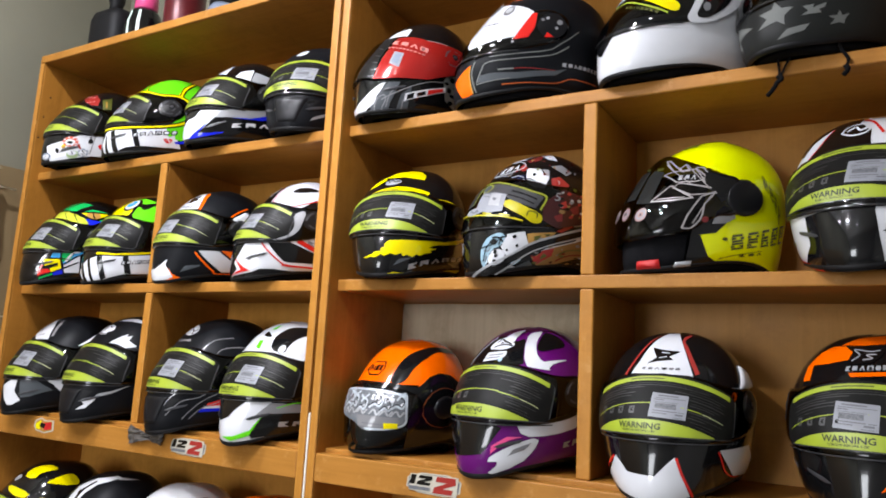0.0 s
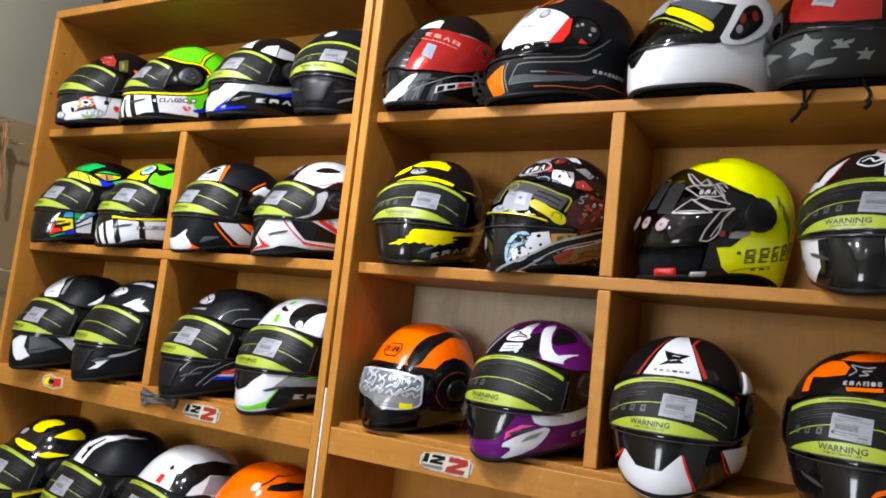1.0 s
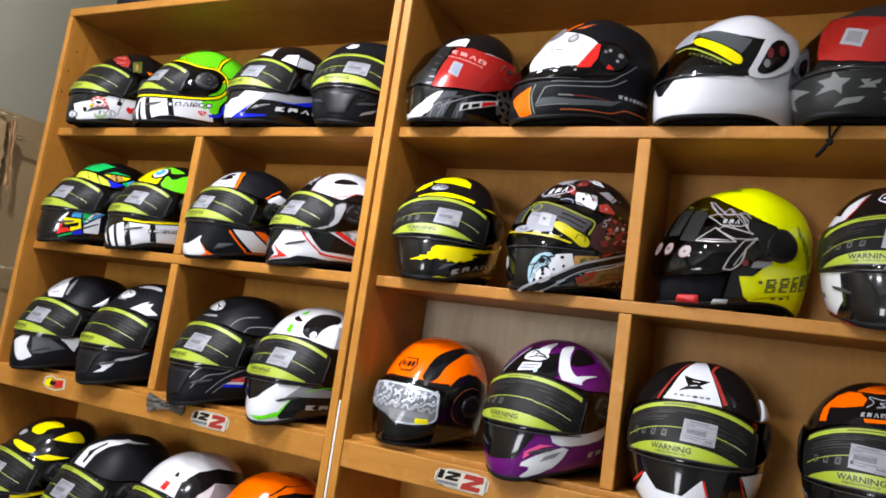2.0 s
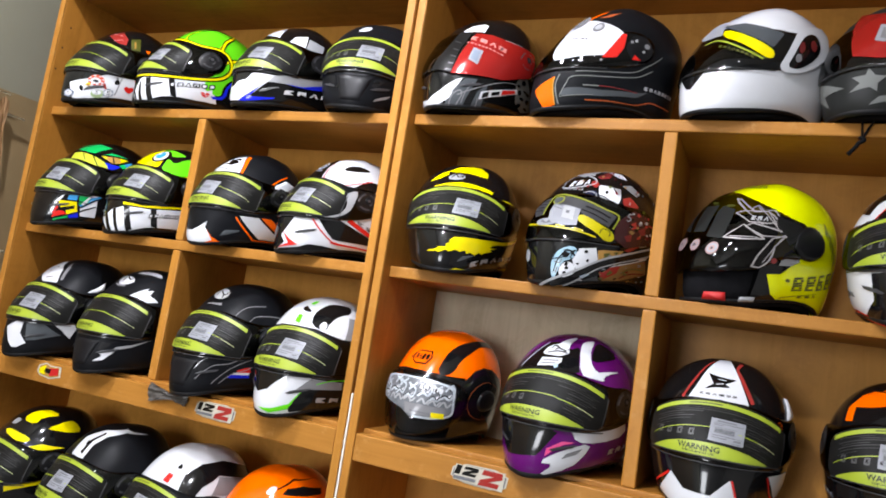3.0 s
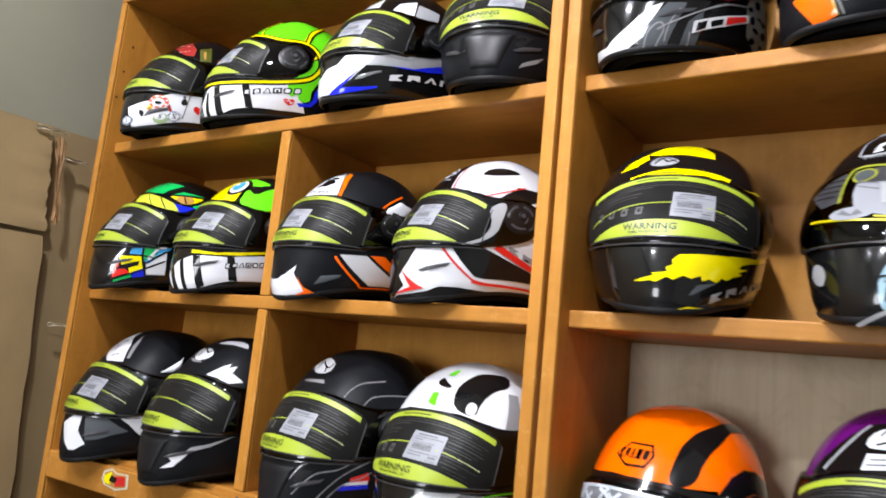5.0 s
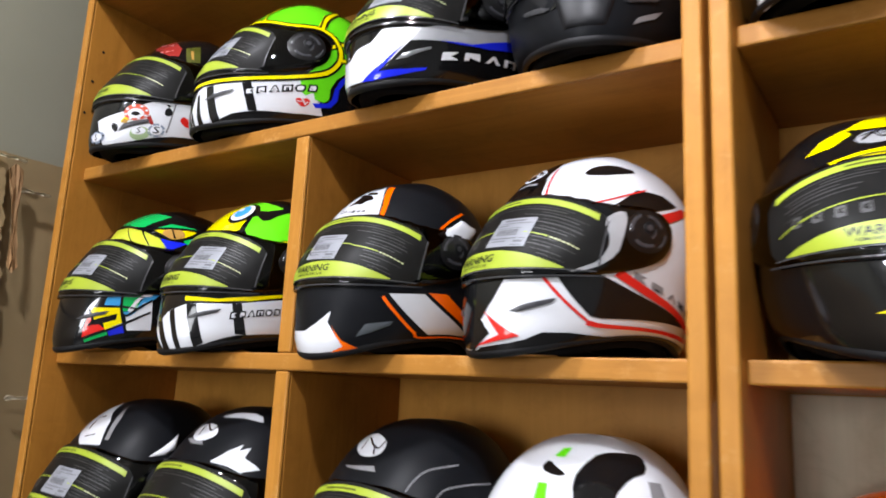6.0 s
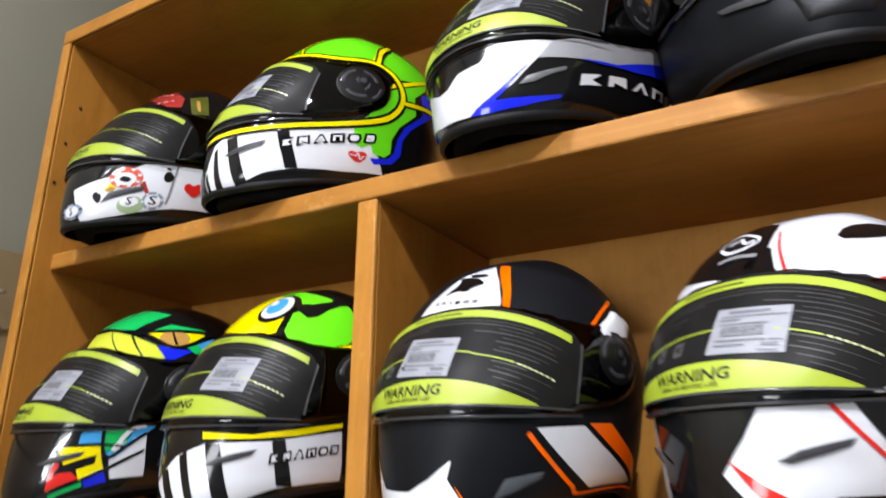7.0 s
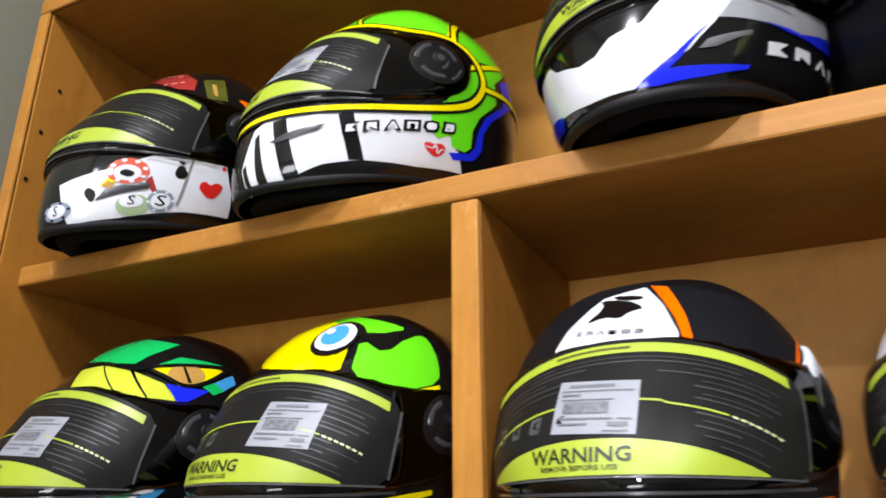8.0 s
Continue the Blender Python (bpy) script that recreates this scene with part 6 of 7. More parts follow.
deco(g3, "white_fin", WHITE, [(80, 20.4), (95, 19.6), (95, 16.8), (67, 16.4)], 0.7, rise=4)
deco(g3, "white_forehead", WHITE, [(-25, 17.8), (-21, 20.6), (-19, 24.2), (-16, 27.8), (9, 28.4), (17, 23.2), (25, 17.8), (2, 18.4)], 0.7)
ribbon(g3, "red_stripe", DULLRED, [(-30, 17.8), (-26, 21.5), (-24, 24.5), (-21, 26.4)], 0.55, 1.15)
ribbon(g3, "red_stripe", DULLRED, [(40, 27.5), (19, 25.1), (21, 22.5), (28, 18.4)], 0.8, 1.15)
deco(g3, "badge_mark", BLACK, [(-13, 19.9), (-6, 21.0), (-14, 22.9), (-1, 22.4), (14, 22.2), (4, 21.2), (8, 20.7), (-4, 20.4)], 1.15)
ribbon(g3, "badge_line", WHITE, [(-3, 21.9), (4, 21.8)], 0.14, 1.6)
ribbon(g3, "badge_line", WHITE, [(-4, 20.9), (2, 21.2)], 0.14, 1.6)
bars(g3, (-16, 19.1), (15, 19.2), 0.4, 6, GREY, 1.15)
deco(g3, "chin_white", WHITE, [(-51, 1), (-31, 5.6), (-19, 3.8), (5, 3.8), (18, 6.2), (25, 3.6), (35, 0), (-33, 0)], 0.7)
ribbon(g3, "chin_red", RED, [(-33, 5.4), (-56, 1.8), (-44, 0)], 0.4, 1.15)
ribbon(g3, "chin_red", RED, [(19, 6.1), (26, 3.5), (37, 0)], 0.35, 1.15)
deco(g3, "white_wedge", WHITE, [(50, 7.2), (82, 7.8), (100, 4.4), (111, 0.8), (69, 2.2)], 0.7)
ribbon(g3, "red_line", RED, [(49, 7), (66, 2.4), (114, 0.6)], 0.3, 1.15)
ribbon(g3, "red_line", RED, [(99, 5.1), (102, 2.4)], 0.5, 1.15)

deco(g4, "orange_brow", ORANGE, [(-51, 17.8), (-56, 20.2), (-52, 22.2), (-47, 20.4), (-43, 18)], 0.7)
deco(g4, "orange_crown", ORANGE, [(-49, 20.4), (-52, 22.6), (-42, 23.9), (-25, 24.0), (-14, 22.8), (-15, 21.4), (-32, 20.7)], 0.7)
deco(g4, "orange_top", ORANGE, [(-32, 24.2), (-20, 26.4), (36, 28.8), (19, 24.8), (-7, 24.2)], 0.7)
deco(g4, "forehead_badge", BLACK, [(-16, 20.6), (-10, 22.2), (-18, 23.6), (3, 23.4), (17, 24.4), (5, 21.2), (-5, 20.8)], 1.15, curve=1)
ribbon(g4, "badge_line", SILVER, [(-12, 21.2), (-7, 22.2), (-13, 23.2), (0, 22.9), (8, 23.2)], 0.2, 1.6)
ribbon(g4, "badge_line", SILVER, [(-4, 21.4), (2, 21.7), (-2, 22.2), (5, 22.4)], 0.2, 1.6)
bars(g4, (-15, 20), (13, 20.4), 0.7, 6, SILVER, 1.15)
deco(g4, "orange_band", ORANGE, [(-12, 19.4), (13, 19.8), (13, 19.2), (-10, 18.8)], 0.7)
deco(g4, "orange_edge", ORANGE, [(-77, 4.4), (-73, 2.4), (-57, 0.8), (-61, 0.8), (-72, 2.2)], 0.7)
bars(g4, (-77, 6), (-58, 5.4), 0.9, 3, SILVER, 0.7)
deco(g4, "orange_dart", ORANGE, [(10, 4.4), (14, 5.4), (20, 5.8), (21, 5.2)], 0.7)

deco(f3, "film_patch", MGREY, [(-42, 14.4), (-44, 18.8), (-43, 20.2), (-16, 12.8)], 8)
deco(f3, "film_patch", MGREY, [(-12, 12.8), (-23, 19), (-3, 18.6), (1, 12.6)], 8)
deco(f3, "film_patch", MGREY, [(5, 11.6), (0, 17.2), (2, 18.4), (16, 17.4), (19, 11.2)], 8)
deco(f3, "film_tab", FREEINK, [(-17, 19.8), (-7, 19.4), (-6, 18.8), (-14, 19.2)], 8.3)
deco(f3, "film_tab", FREEINK, [(5, 18.6), (13, 18.4), (13, 18), (6, 18)], 8.3)
disc(f3, "round_sticker", DUSTPINK, -19, 10.5, 7, 1.2, 8)
disc(f3, "sticker_ring", PAPER, -19, 10.5, 5, 0.9, 8.3)
disc(f3, "sticker_middle", DUSTPINK, -19, 10.5, 3.5, 0.6, 8.6)
disc(f3, "sticker_mark", MSLATE, -19, 10.5, 2, 0.2, 8.9)
disc(f3, "round_sticker", DUSTPINK, -2, 10.1, 4, 1.1, 8)
disc(f3, "sticker_ring", PAPER, -2, 10.1, 3, 0.8, 8.3)
disc(f3, "sticker_middle", DUSTPINK, -2, 10.1, 2, 0.6, 8.6)
disc(f3, "sticker_mark", MSLATE, -2, 10.1, 1.5, 0.3, 8.9)
disc(f3, "round_sticker", DUSTPINK, 14, 9.5, 5, 1.1, 8)
disc(f3, "sticker_ring", PAPER, 14, 9.5, 4, 0.8, 8.3)
disc(f3, "sticker_middle", DUSTPINK, 14, 9.5, 2.5, 0.5, 8.6)
disc(f3, "sticker_mark", MSLATE, 14, 9.5, 1, 0.2, 8.9)
ribbon(f3, "silver_petal", PETAL, [(10, 20), (13, 19.8), (15, 19.8)], 0.22, 8)
ribbon(f3, "silver_petal", PETAL, [(15, 19.8), (24, 18.4), (32, 17.1)], 0.22, 8)
ribbon(f3, "silver_petal", PETAL, [(32, 17.1), (29, 17.1), (26, 17)], 0.22, 8)
ribbon(f3, "silver_petal", PETAL, [(26, 17), (19, 18.4), (10, 20)], 0.22, 8)
ribbon(f3, "silver_petal", PETAL, [(18, 16.6), (22, 16.9), (25, 17.1)], 0.22, 8)
ribbon(f3, "silver_petal", PETAL, [(25, 17.1), (35, 17.1), (44, 17.2)], 0.22, 8)
ribbon(f3, "silver_petal", PETAL, [(44, 17.2), (49, 16.4), (53, 15.6)], 0.22, 8)
ribbon(f3, "silver_petal", PETAL, [(53, 15.6), (50, 15.1), (46, 14.8)], 0.22, 8)
ribbon(f3, "silver_petal", PETAL, [(46, 14.8), (39, 14.8), (32, 14.8)], 0.22, 8)
ribbon(f3, "silver_petal", PETAL, [(32, 14.8), (25, 15.8), (18, 16.6)], 0.22, 8)
ribbon(f3, "silver_petal", PETAL, [(19, 11.5), (24, 12.9), (29, 14.2)], 0.22, 8)
ribbon(f3, "silver_petal", PETAL, [(29, 14.2), (39, 12.9), (48, 11.9)], 0.22, 8)
ribbon(f3, "silver_petal", PETAL, [(48, 11.9), (34, 11.5), (19, 11.5)], 0.22, 8)
ribbon(f3, "silver_petal", PETAL, [(31, 13.8), (33, 14.2), (35, 14.6)], 0.22, 8)
ribbon(f3, "silver_petal", PETAL, [(35, 14.6), (50, 14), (64, 13.6)], 0.22, 8)
ribbon(f3, "silver_petal", PETAL, [(64, 13.6), (63, 13.2), (63, 12.9)], 0.22, 8)
ribbon(f3, "silver_petal", PETAL, [(63, 12.9), (54, 12.6), (46, 12.4)], 0.22, 8)
ribbon(f3, "silver_petal", PETAL, [(46, 12.4), (39, 13), (31, 13.8)], 0.22, 8)
ribbon(f3, "silver_petal", PETAL, [(43, 17.4), (46, 17.5), (49, 17.5)], 0.22, 8)
ribbon(f3, "silver_petal", PETAL, [(49, 17.5), (54, 16.2), (59, 15)], 0.22, 8)
ribbon(f3, "silver_petal", PETAL, [(59, 15), (57, 14.6), (54, 14.2)], 0.22, 8)
ribbon(f3, "silver_petal", PETAL, [(54, 14.2), (49, 15.8), (43, 17.4)], 0.22, 8)
ribbon(f3, "silver_petal", PETAL, [(30, 17.6), (32, 18), (34, 18.4)], 0.22, 8)
ribbon(f3, "silver_petal", PETAL, [(34, 18.4), (36, 17.8), (39, 17)], 0.22, 8)
ribbon(f3, "silver_petal", PETAL, [(39, 17), (36, 17), (33, 16.9)], 0.22, 8)
ribbon(f3, "silver_petal", PETAL, [(33, 16.9), (31, 17.4), (30, 17.6)], 0.22, 8)
bars(f3, (32, 15.6), (46, 15.6), 0.9, 3, SILVER, 8.8)
ribbon(f3, "silver_petal", PETAL, [(45, 7.1), (46, 8.1), (47, 9.1)], 0.22, 8)
ribbon(f3, "silver_petal", PETAL, [(47, 9.1), (50, 10.6), (53, 12.2)], 0.22, 8)
ribbon(f3, "silver_petal", PETAL, [(53, 12.2), (57, 12.6), (61, 13.1)], 0.22, 8)
ribbon(f3, "silver_petal", PETAL, [(61, 13.1), (59, 12), (56, 10.9)], 0.22, 8)
ribbon(f3, "silver_petal", PETAL, [(56, 10.9), (56, 9.6), (55, 8.5)], 0.22, 8)
ribbon(f3, "silver_petal", PETAL, [(55, 8.5), (53, 7.8), (50, 7.1)], 0.22, 8)
ribbon(f3, "silver_petal", PETAL, [(50, 7.1), (47, 7.1), (45, 7.1)], 0.22, 8)
disc(f3, "red_mark", MAROON, 58, 8.6, 2, 0.5, 8.6)
deco(f3, "pale_plate", GREY, [(63, 8.0), (65, 10.0), (69, 11.0), (75, 10.4), (77, 9.2), (71, 8.2)], 3.2, rise=1.0)
ribbon(f3, "silver_line", PETAL, [(14, 19), (43, 14.4)], 0.14, 8.2)
ribbon(f3, "silver_line", PETAL, [(36, 18.1), (57, 13.5)], 0.14, 8.2)
ribbon(f3, "silver_line", PETAL, [(36, 14.5), (58, 13.6)], 0.14, 8.2)
ribbon(f3, "silver_line", PETAL, [(23, 11.8), (43, 12)], 0.14, 8.2)
ribbon(f3, "silver_line", PETAL, [(51, 7.9), (59, 12.5)], 0.14, 8.2)


# white and blue sweep round the chin of the silver and blue helmet
deco(a3, "white_chin", WHITE, [(-60, 6.6), (-56, 7.8), (-38, 7.0), (-33, 5.8), (-19, 4.4), (-11, 4.4), (-4, 5.4), (8, 5.8), (14, 7.4), (38, 7.6), (32, 5.4), (24, 3.2), (13, 1.6), (4, 1.0), (-18, 1.2), (-37, 1.8), (-58, 3.2)], 0.9)
deco(a3, "silver_panel", SILVER, [(38, 7.6), (33, 5.8), (49, 6.2), (66, 6.8), (98, 10.4), (90, 10.8), (80, 10.8), (60, 9.0)], 0.9)
deco(a3, "blue_edge", BLUE, [(4, 1.0), (14, 2.2), (19, 2.9), (31, 5.4), (27, 4.4), (21, 2.6), (17, 1.9), (34, 2.0), (45, 2.2), (44, 1.8), (30, 1.2), (13, 0.9)], 1.3)
deco(a3, "side_slot", SLOTSILVER, [(27, 3.2), (30, 4.0), (36, 4.5), (45, 5.2), (45, 4.8), (39, 4.2), (33, 3.4)], 1.3, rise=0.8)
deco(a3, "blue_edge", BLUE, [(49, 6.2), (66, 6.8), (98, 10.4), (101, 9.0), (76, 7.0), (60, 6.3)], 1.3)
deco(a3, "blue_chin", BLUE, [(-67, 4.6), (-57, 3.4), (-36, 1.9), (-40, 0.9), (-62, 1.6)], 1.3)
bars(a3, (50, 4.0), (109, 7.4), 1.2, 5, WHITE, 1.3)


# green crown of the piped helmet
deco(a2, "green_crown", GREEN, [(-180, 17.5), (-110, 18.5), (-84, 18.0), (-60, 17.6), (-30, 18.8), (0, 19.0), (30, 18.8), (60, 17.6), (84, 18.0), (96, 16.2), (125, 18.6), (150, 14), (180, 13), (180, 30.6), (-180, 30.6)], 0.5)

PIPE = [(-62, 8.0), (-40, 7.4), (0, 7.15), (30, 7.15), (54, 7.6), (74, 8.5), (90, 10.1), (98, 13.0), (95, 16.0), (85, 17.6), (62, 17.3), (40, 18.2), (20, 18.95), (0, 19.1), (-30, 18.7)]
ribbon(a2, "piping_shadow_line", BLACK, PIPE, 1.05, 1.5)
ribbon(a2, "yellow_piping", YELLOW, PIPE, 0.5, 2.0)
ribbon(a2, "black_line", BLACK, [(99, 12.9), (120, 13.6), (150, 13.2)], 1.0, 1.4)
ribbon(a2, "black_line", BLACK, [(86, 17.6), (92, 21), (110, 25)], 1.0, 1.4)
ribbon(a2, "yellow_piping", YELLOW, [(99, 12.9), (120, 13.6), (150, 13.2)], 0.5, 1.8)
ribbon(a2, "yellow_piping", YELLOW, [(86, 17.6), (92, 21), (110, 25)], 0.5, 1.8)
ribbon(a2, "black_line", BLACK, [(36, 18.6), (32, 20.6), (44, 23.2), (70, 25.0), (100, 26.0)], 0.7, 1.4)
ribbon(a2, "yellow_piping", YELLOW, [(36, 18.6), (32, 20.6), (44, 23.2)], 0.3, 1.8)

deco(a2, "black_flame", BLACK, [(-34, 19.6), (-22, 21.8), (-4, 23.4), (14, 22.6), (4, 21.6), (18, 20.4), (0, 20.2), (-8, 19.5)], 1.3)
deco(a2, "yellow_spot", FLUOR, [(-46, 18.9), (-40, 20.6), (-28, 21.0), (-34, 19.4)], 1.5)
deco(a2, "green_spot", EMERALD, [(-14, 21.0), (-2, 22.4), (6, 21.6), (-6, 20.8)], 1.7)

# loose collage of small printed pieces on the dice helmet
rng = random.Random(11)
for k in range(110):
    s = rng.uniform(0.2, 0.55)
    lift = 0.9 + 0.005 * k
    if k % 3 == 0:
        a, p = rng.uniform(-10, 110), rng.uniform(19.0, 26)
    elif k % 3 == 1:
        a, p = rng.uniform(50, 112), rng.uniform(0.8, 6.8)
    else:
        a, p, lift = rng.uniform(62, 92), rng.uniform(10.5, 16.0), 5.7 + 0.003 * k
    q = [(a + 4.5 * s * math.cos(t) * rng.uniform(0.5, 1.3), p + 0.8 * s * math.sin(t) * rng.uniform(0.5, 1.3)) for t in (0.2, 1.2, 2.4, 3.6, 4.9)]
    deco(f2, "collage_scrap", (DULLTAN, DULLRED, GREY, MAROON, SILVER, FREEINK, BLACK, DARKMAROON)[rng.randrange(8)], q, lift)

# fluorescent yellow open-face helmet: pivot, lower black parts, prints
deco(f3, "lower_black", BLACK, [(50, 0.2), (52, 8), (62, 9.2), (72, 8.2), (66, 6.6), (57, 6.2), (63, 2.2), (70, 0.4)], 0.7)
for m in (1, -1):
    deco(f3, "visor_arm", BLACK, [(50 * m, 16.9), (62 * m, 16.4), (74 * m, 15.9), (80 * m, 14.5), (72 * m, 12.2), (66 * m, 11.4), (60 * m, 13.0), (52 * m, 14.0)], 7.4, rise=0.8)
    deco(f3, "pivot_cover", DARKPLASTIC, oval(81 * m, 12.7, 12.5, 3.1, 24), 4.0, rise=5.5)
def worn_print(helmet, a, b, height, n, lift, seed):
    """A row of stencilled blocks in dull ink, each worn into uneven slices."""
    rng = random.Random(seed)
    a, b = np.array(a, float), np.array(b, float)
    for i in range(n):
        u, w = a + (b - a) * (i + 0.08) / n, (b - a) * 0.8 / n
        cuts = 6
        for k in range(cuts):
            lo, hi = -0.5 + k / cuts + 0.012, -0.5 + (k + 1) / cuts - 0.012
            x0, x1 = (0.0, rng.uniform(0.3, 0.42)) if k % 3 == 1 else (rng.uniform(0, 0.06), rng.uniform(0.85, 1))
            deco(helmet, "worn_print", FREEINK, [(u[0] + w[0] * q, u[1] + w[1] * q + height * z) for q, z in ((x0, lo), (x1, lo + 0.02), (x1 - 0.04, hi), (x0 + 0.03, hi))], lift)
            if k % 3 == 1 and rng.random() < 0.7:
                deco(helmet, "worn_print", FREEINK, [(u[0] + w[0] * q, u[1] + w[1] * q + height * z) for q, z in ((0.7, lo), (0.98, lo), (0.96, hi), (0.68, hi))], lift)


worn_print(f3, (75, 4.8), (126, 8.2), 3.2, 5, 0.9, 2)
worn_print(f3, (97, 16.6), (116, 10.0), 2.4, 4, 0.9, 5)
worn_print(f3, (4, 24.6), (34, 24.2), 1.3, 4, 0.9, 6)
disc(f3, "print_dot", FREEINK, 72, 5.6, 1.6, 0.35, 0.9)
bars(f3, (82, 2.0), (100, 3.4), 0.6, 3, FREEINK, 0.9)
deco(f3, "thin_line", FREEINK, [(70, 1.2), (99, 3.9), (99, 4.05), (70, 1.38)], 0.9)
deco(f3, "red_buckle", FLATRED, [(14, 0.6), (16, 1.9), (33, 2.0), (34, 0.5)], 1.0, rise=6.0)
deco(f3, "chrome_buckle", SILVER, [(42, 0.4), (44, 1.3), (54, 1.3), (54, 0.4)], 1.0, rise=4.0)
deco(f3, "face_padding", CLOTH, [(-50, 0.3), (-50, 6.2), (50, 6.2), (50, 0.3)], -8.0)

# orange open-face helmet
deco(g1, "black_stripe", BLACK, [(18, 15.1), (20, 18.4), (24, 20.8), (40, 23.1), (85, 24.8), (125, 24), (122, 22.6), (85, 23.2), (66, 22.1), (42, 19.4), (35, 15.0)], 0.8, curve=2)
deco(g1, "black_stripe", BLACK, [(-58, 15.1), (-54, 18.4), (-52, 20.8), (-56, 23.1), (-85, 24.8), (-125, 24), (-122, 22.6), (-85, 23.2), (-76, 22.1), (-70, 19.4), (-72, 15.0)], 0.8, curve=2)
for m in (1, -1):
    deco(g1, "lower_black", BLACK, [(52 * m, 0.2), (50 * m, 14.1), (62 * m, 16.9), (75 * m, 17.9), (90 * m, 17.6), (105 * m, 15.4), (112 * m, 12), (180 * m, 11), (180 * m, 0.2)], 0.8)
    disc(g1, "pivot_housing", BLACK, 82 * m, 10.4, 24, 4.9, 1.3)
    disc(g1, "orange_ring", DULLORANGE, 82 * m, 10.3, 21, 4.4, 1.8)
    disc(g1, "pivot_field", BLACK, 82 * m, 10.3, 20.5, 4.29, 2.2)
    deco(g1, "pivot_cap", DARKPLASTIC, oval(83 * m, 10.4, 11, 2.5), 2.4, rise=5.0)
    disc(g1, "pivot_hub", RUBBER, 84 * m, 10.4, 6, 1.3, 8.0)
deco(g1, "brow_band", BLACK, [(-52, 13.0), (-52, 14.6), (-20, 15.4), (20, 15.2), (52, 14.4), (52, 13.0), (20, 14.0), (-20, 14.2)], 0.9)
deco(g1, "badge_outline", BLACK, [(-24, 18.1), (-15, 20.0), (3, 20.0), (6, 18.4), (2, 16.7), (-11, 16.6)], 0.8)
deco(g1, "badge_field", ORANGE, [(-22, 18.1), (-14, 19.7), (2, 19.7), (4.5, 18.4), (1, 17.0), (-11, 16.9)], 1.2)
bars(g1, (-20, 18.3), (3, 18.5), 1.4, 5, BLACK, 1.7)
deco(g1, "silver_sticker", DARKSTICKER, [(-46, 12.6), (-20, 13.2), (20, 13.1), (43, 12.5), (48, 6.6), (33, 5.4), (10, 5.2), (-2, 6.6), (-22, 7.6), (-40, 8.4)], 8.0)
rng = random.Random(4)
for k in range(8):
    a, p = -40 + 11 * k + rng.uniform(-2, 2), 10.6 + rng.uniform(-0.5, 0.7)
    q = rng.uniform(0.8, 1.25)
    ribbon(g1, "swirl_print", STICKER, [(a - 5 * q, p - 1.5), (a - 1, p - 0.7 * q), (a + 4 * q, p - 1.1), (a + 5 * q, p + 0.4), (a + 1, p + 1.1 * q), (a - 2, p + 0.3)], 0.42, 8.5)
    ribbon(g1, "swirl_print", STICKER, [(a - 4, p + 1.7), (a, p + 1.2 * q), (a + 4, p + 1.9)], 0.42, 8.7)
    ribbon(g1, "swirl_outline", BLACK, [(a - 5.6 * q, p - 1.2), (a - 1.4, p - 0.35 * q), (a + 3.2 * q, p - 0.8), (a + 4.2 * q, p + 0.3), (a + 1, p + 0.7 * q)], 0.14, 8.9)
    deco(g1, "leaf_print", WHITE, [(a + 1, p - 0.5), (a + 5 * q, p + 0.2), (a + 4, p - 0.9)], 8.8, curve=1)
    ribbon(g1, "swirl_print", SILVER, [(a - 4, 8.4 - 0.1 * abs(k - 4)), (a, 9.0 + 0.2 * q), (a + 4, 8.3), (a + 7, 9.2)], 0.36, 8.6)
deco(g1, "plain_corner", STICKER, [(-46, 12.4), (-34, 12.7), (-38, 10.2), (-43, 9.0)], 8.4)
ribbon(g1, "sticker_edge", STICKER, [(-46, 12.45), (-20, 13.05), (0, 13.1), (20, 12.95), (43, 12.35)], 0.4, 8.9)
ribbon(g1, "sticker_edge", STICKER, [(43, 12.3), (46, 9.5), (47, 6.8), (33, 5.6), (12, 5.4)], 0.4, 8.9)
bars(g1, (10, 11.6), (34, 11.2), 1.0, 5, WHITE, 9.1)
deco(g1, "sticker_panel", GREY, [(4, 5.8), (0, 8.0), (40, 8.0), (44, 6.8), (30, 5.8)], 8.5)
deco(g1, "yellow_tag", YELLOW, [(29, 6.8), (41, 6.9), (42, 5.8), (30, 5.6)], 9.0)
deco(g1, "printed_line", INK, [(8, 6.6), (28, 6.5), (28, 6.3), (8, 6.4)], 9.0)

# straps that hang from the grey helmet over the shelf edge
def cord(name, points, radius, mat, parent=None):
    cu = bpy.data.curves.new(name, "CURVE")
    cu.dimensions, cu.bevel_depth, cu.bevel_resolution = "3D", radius, 3
    sp = cu.splines.new("BEZIER")
    sp.bezier_points.add(len(points) - 1)
    for b, q in zip(sp.bezier_points, points):
        b.co, b.handle_left_type, b.handle_right_type = q, "AUTO", "AUTO"
    ob = new(name, cu)
    bpy.context.view_layer.update()
    me = bpy.data.meshes.new_from_object(ob.evaluated_get(bpy.context.evaluated_depsgraph_get()))
    bpy.data.objects.remove(ob)
    me.materials.append(mat)
    out = new(name, me)
    if parent:
        out.parent = parent
        out.matrix_parent_inverse = parent.matrix_basis.inverted()
    return out


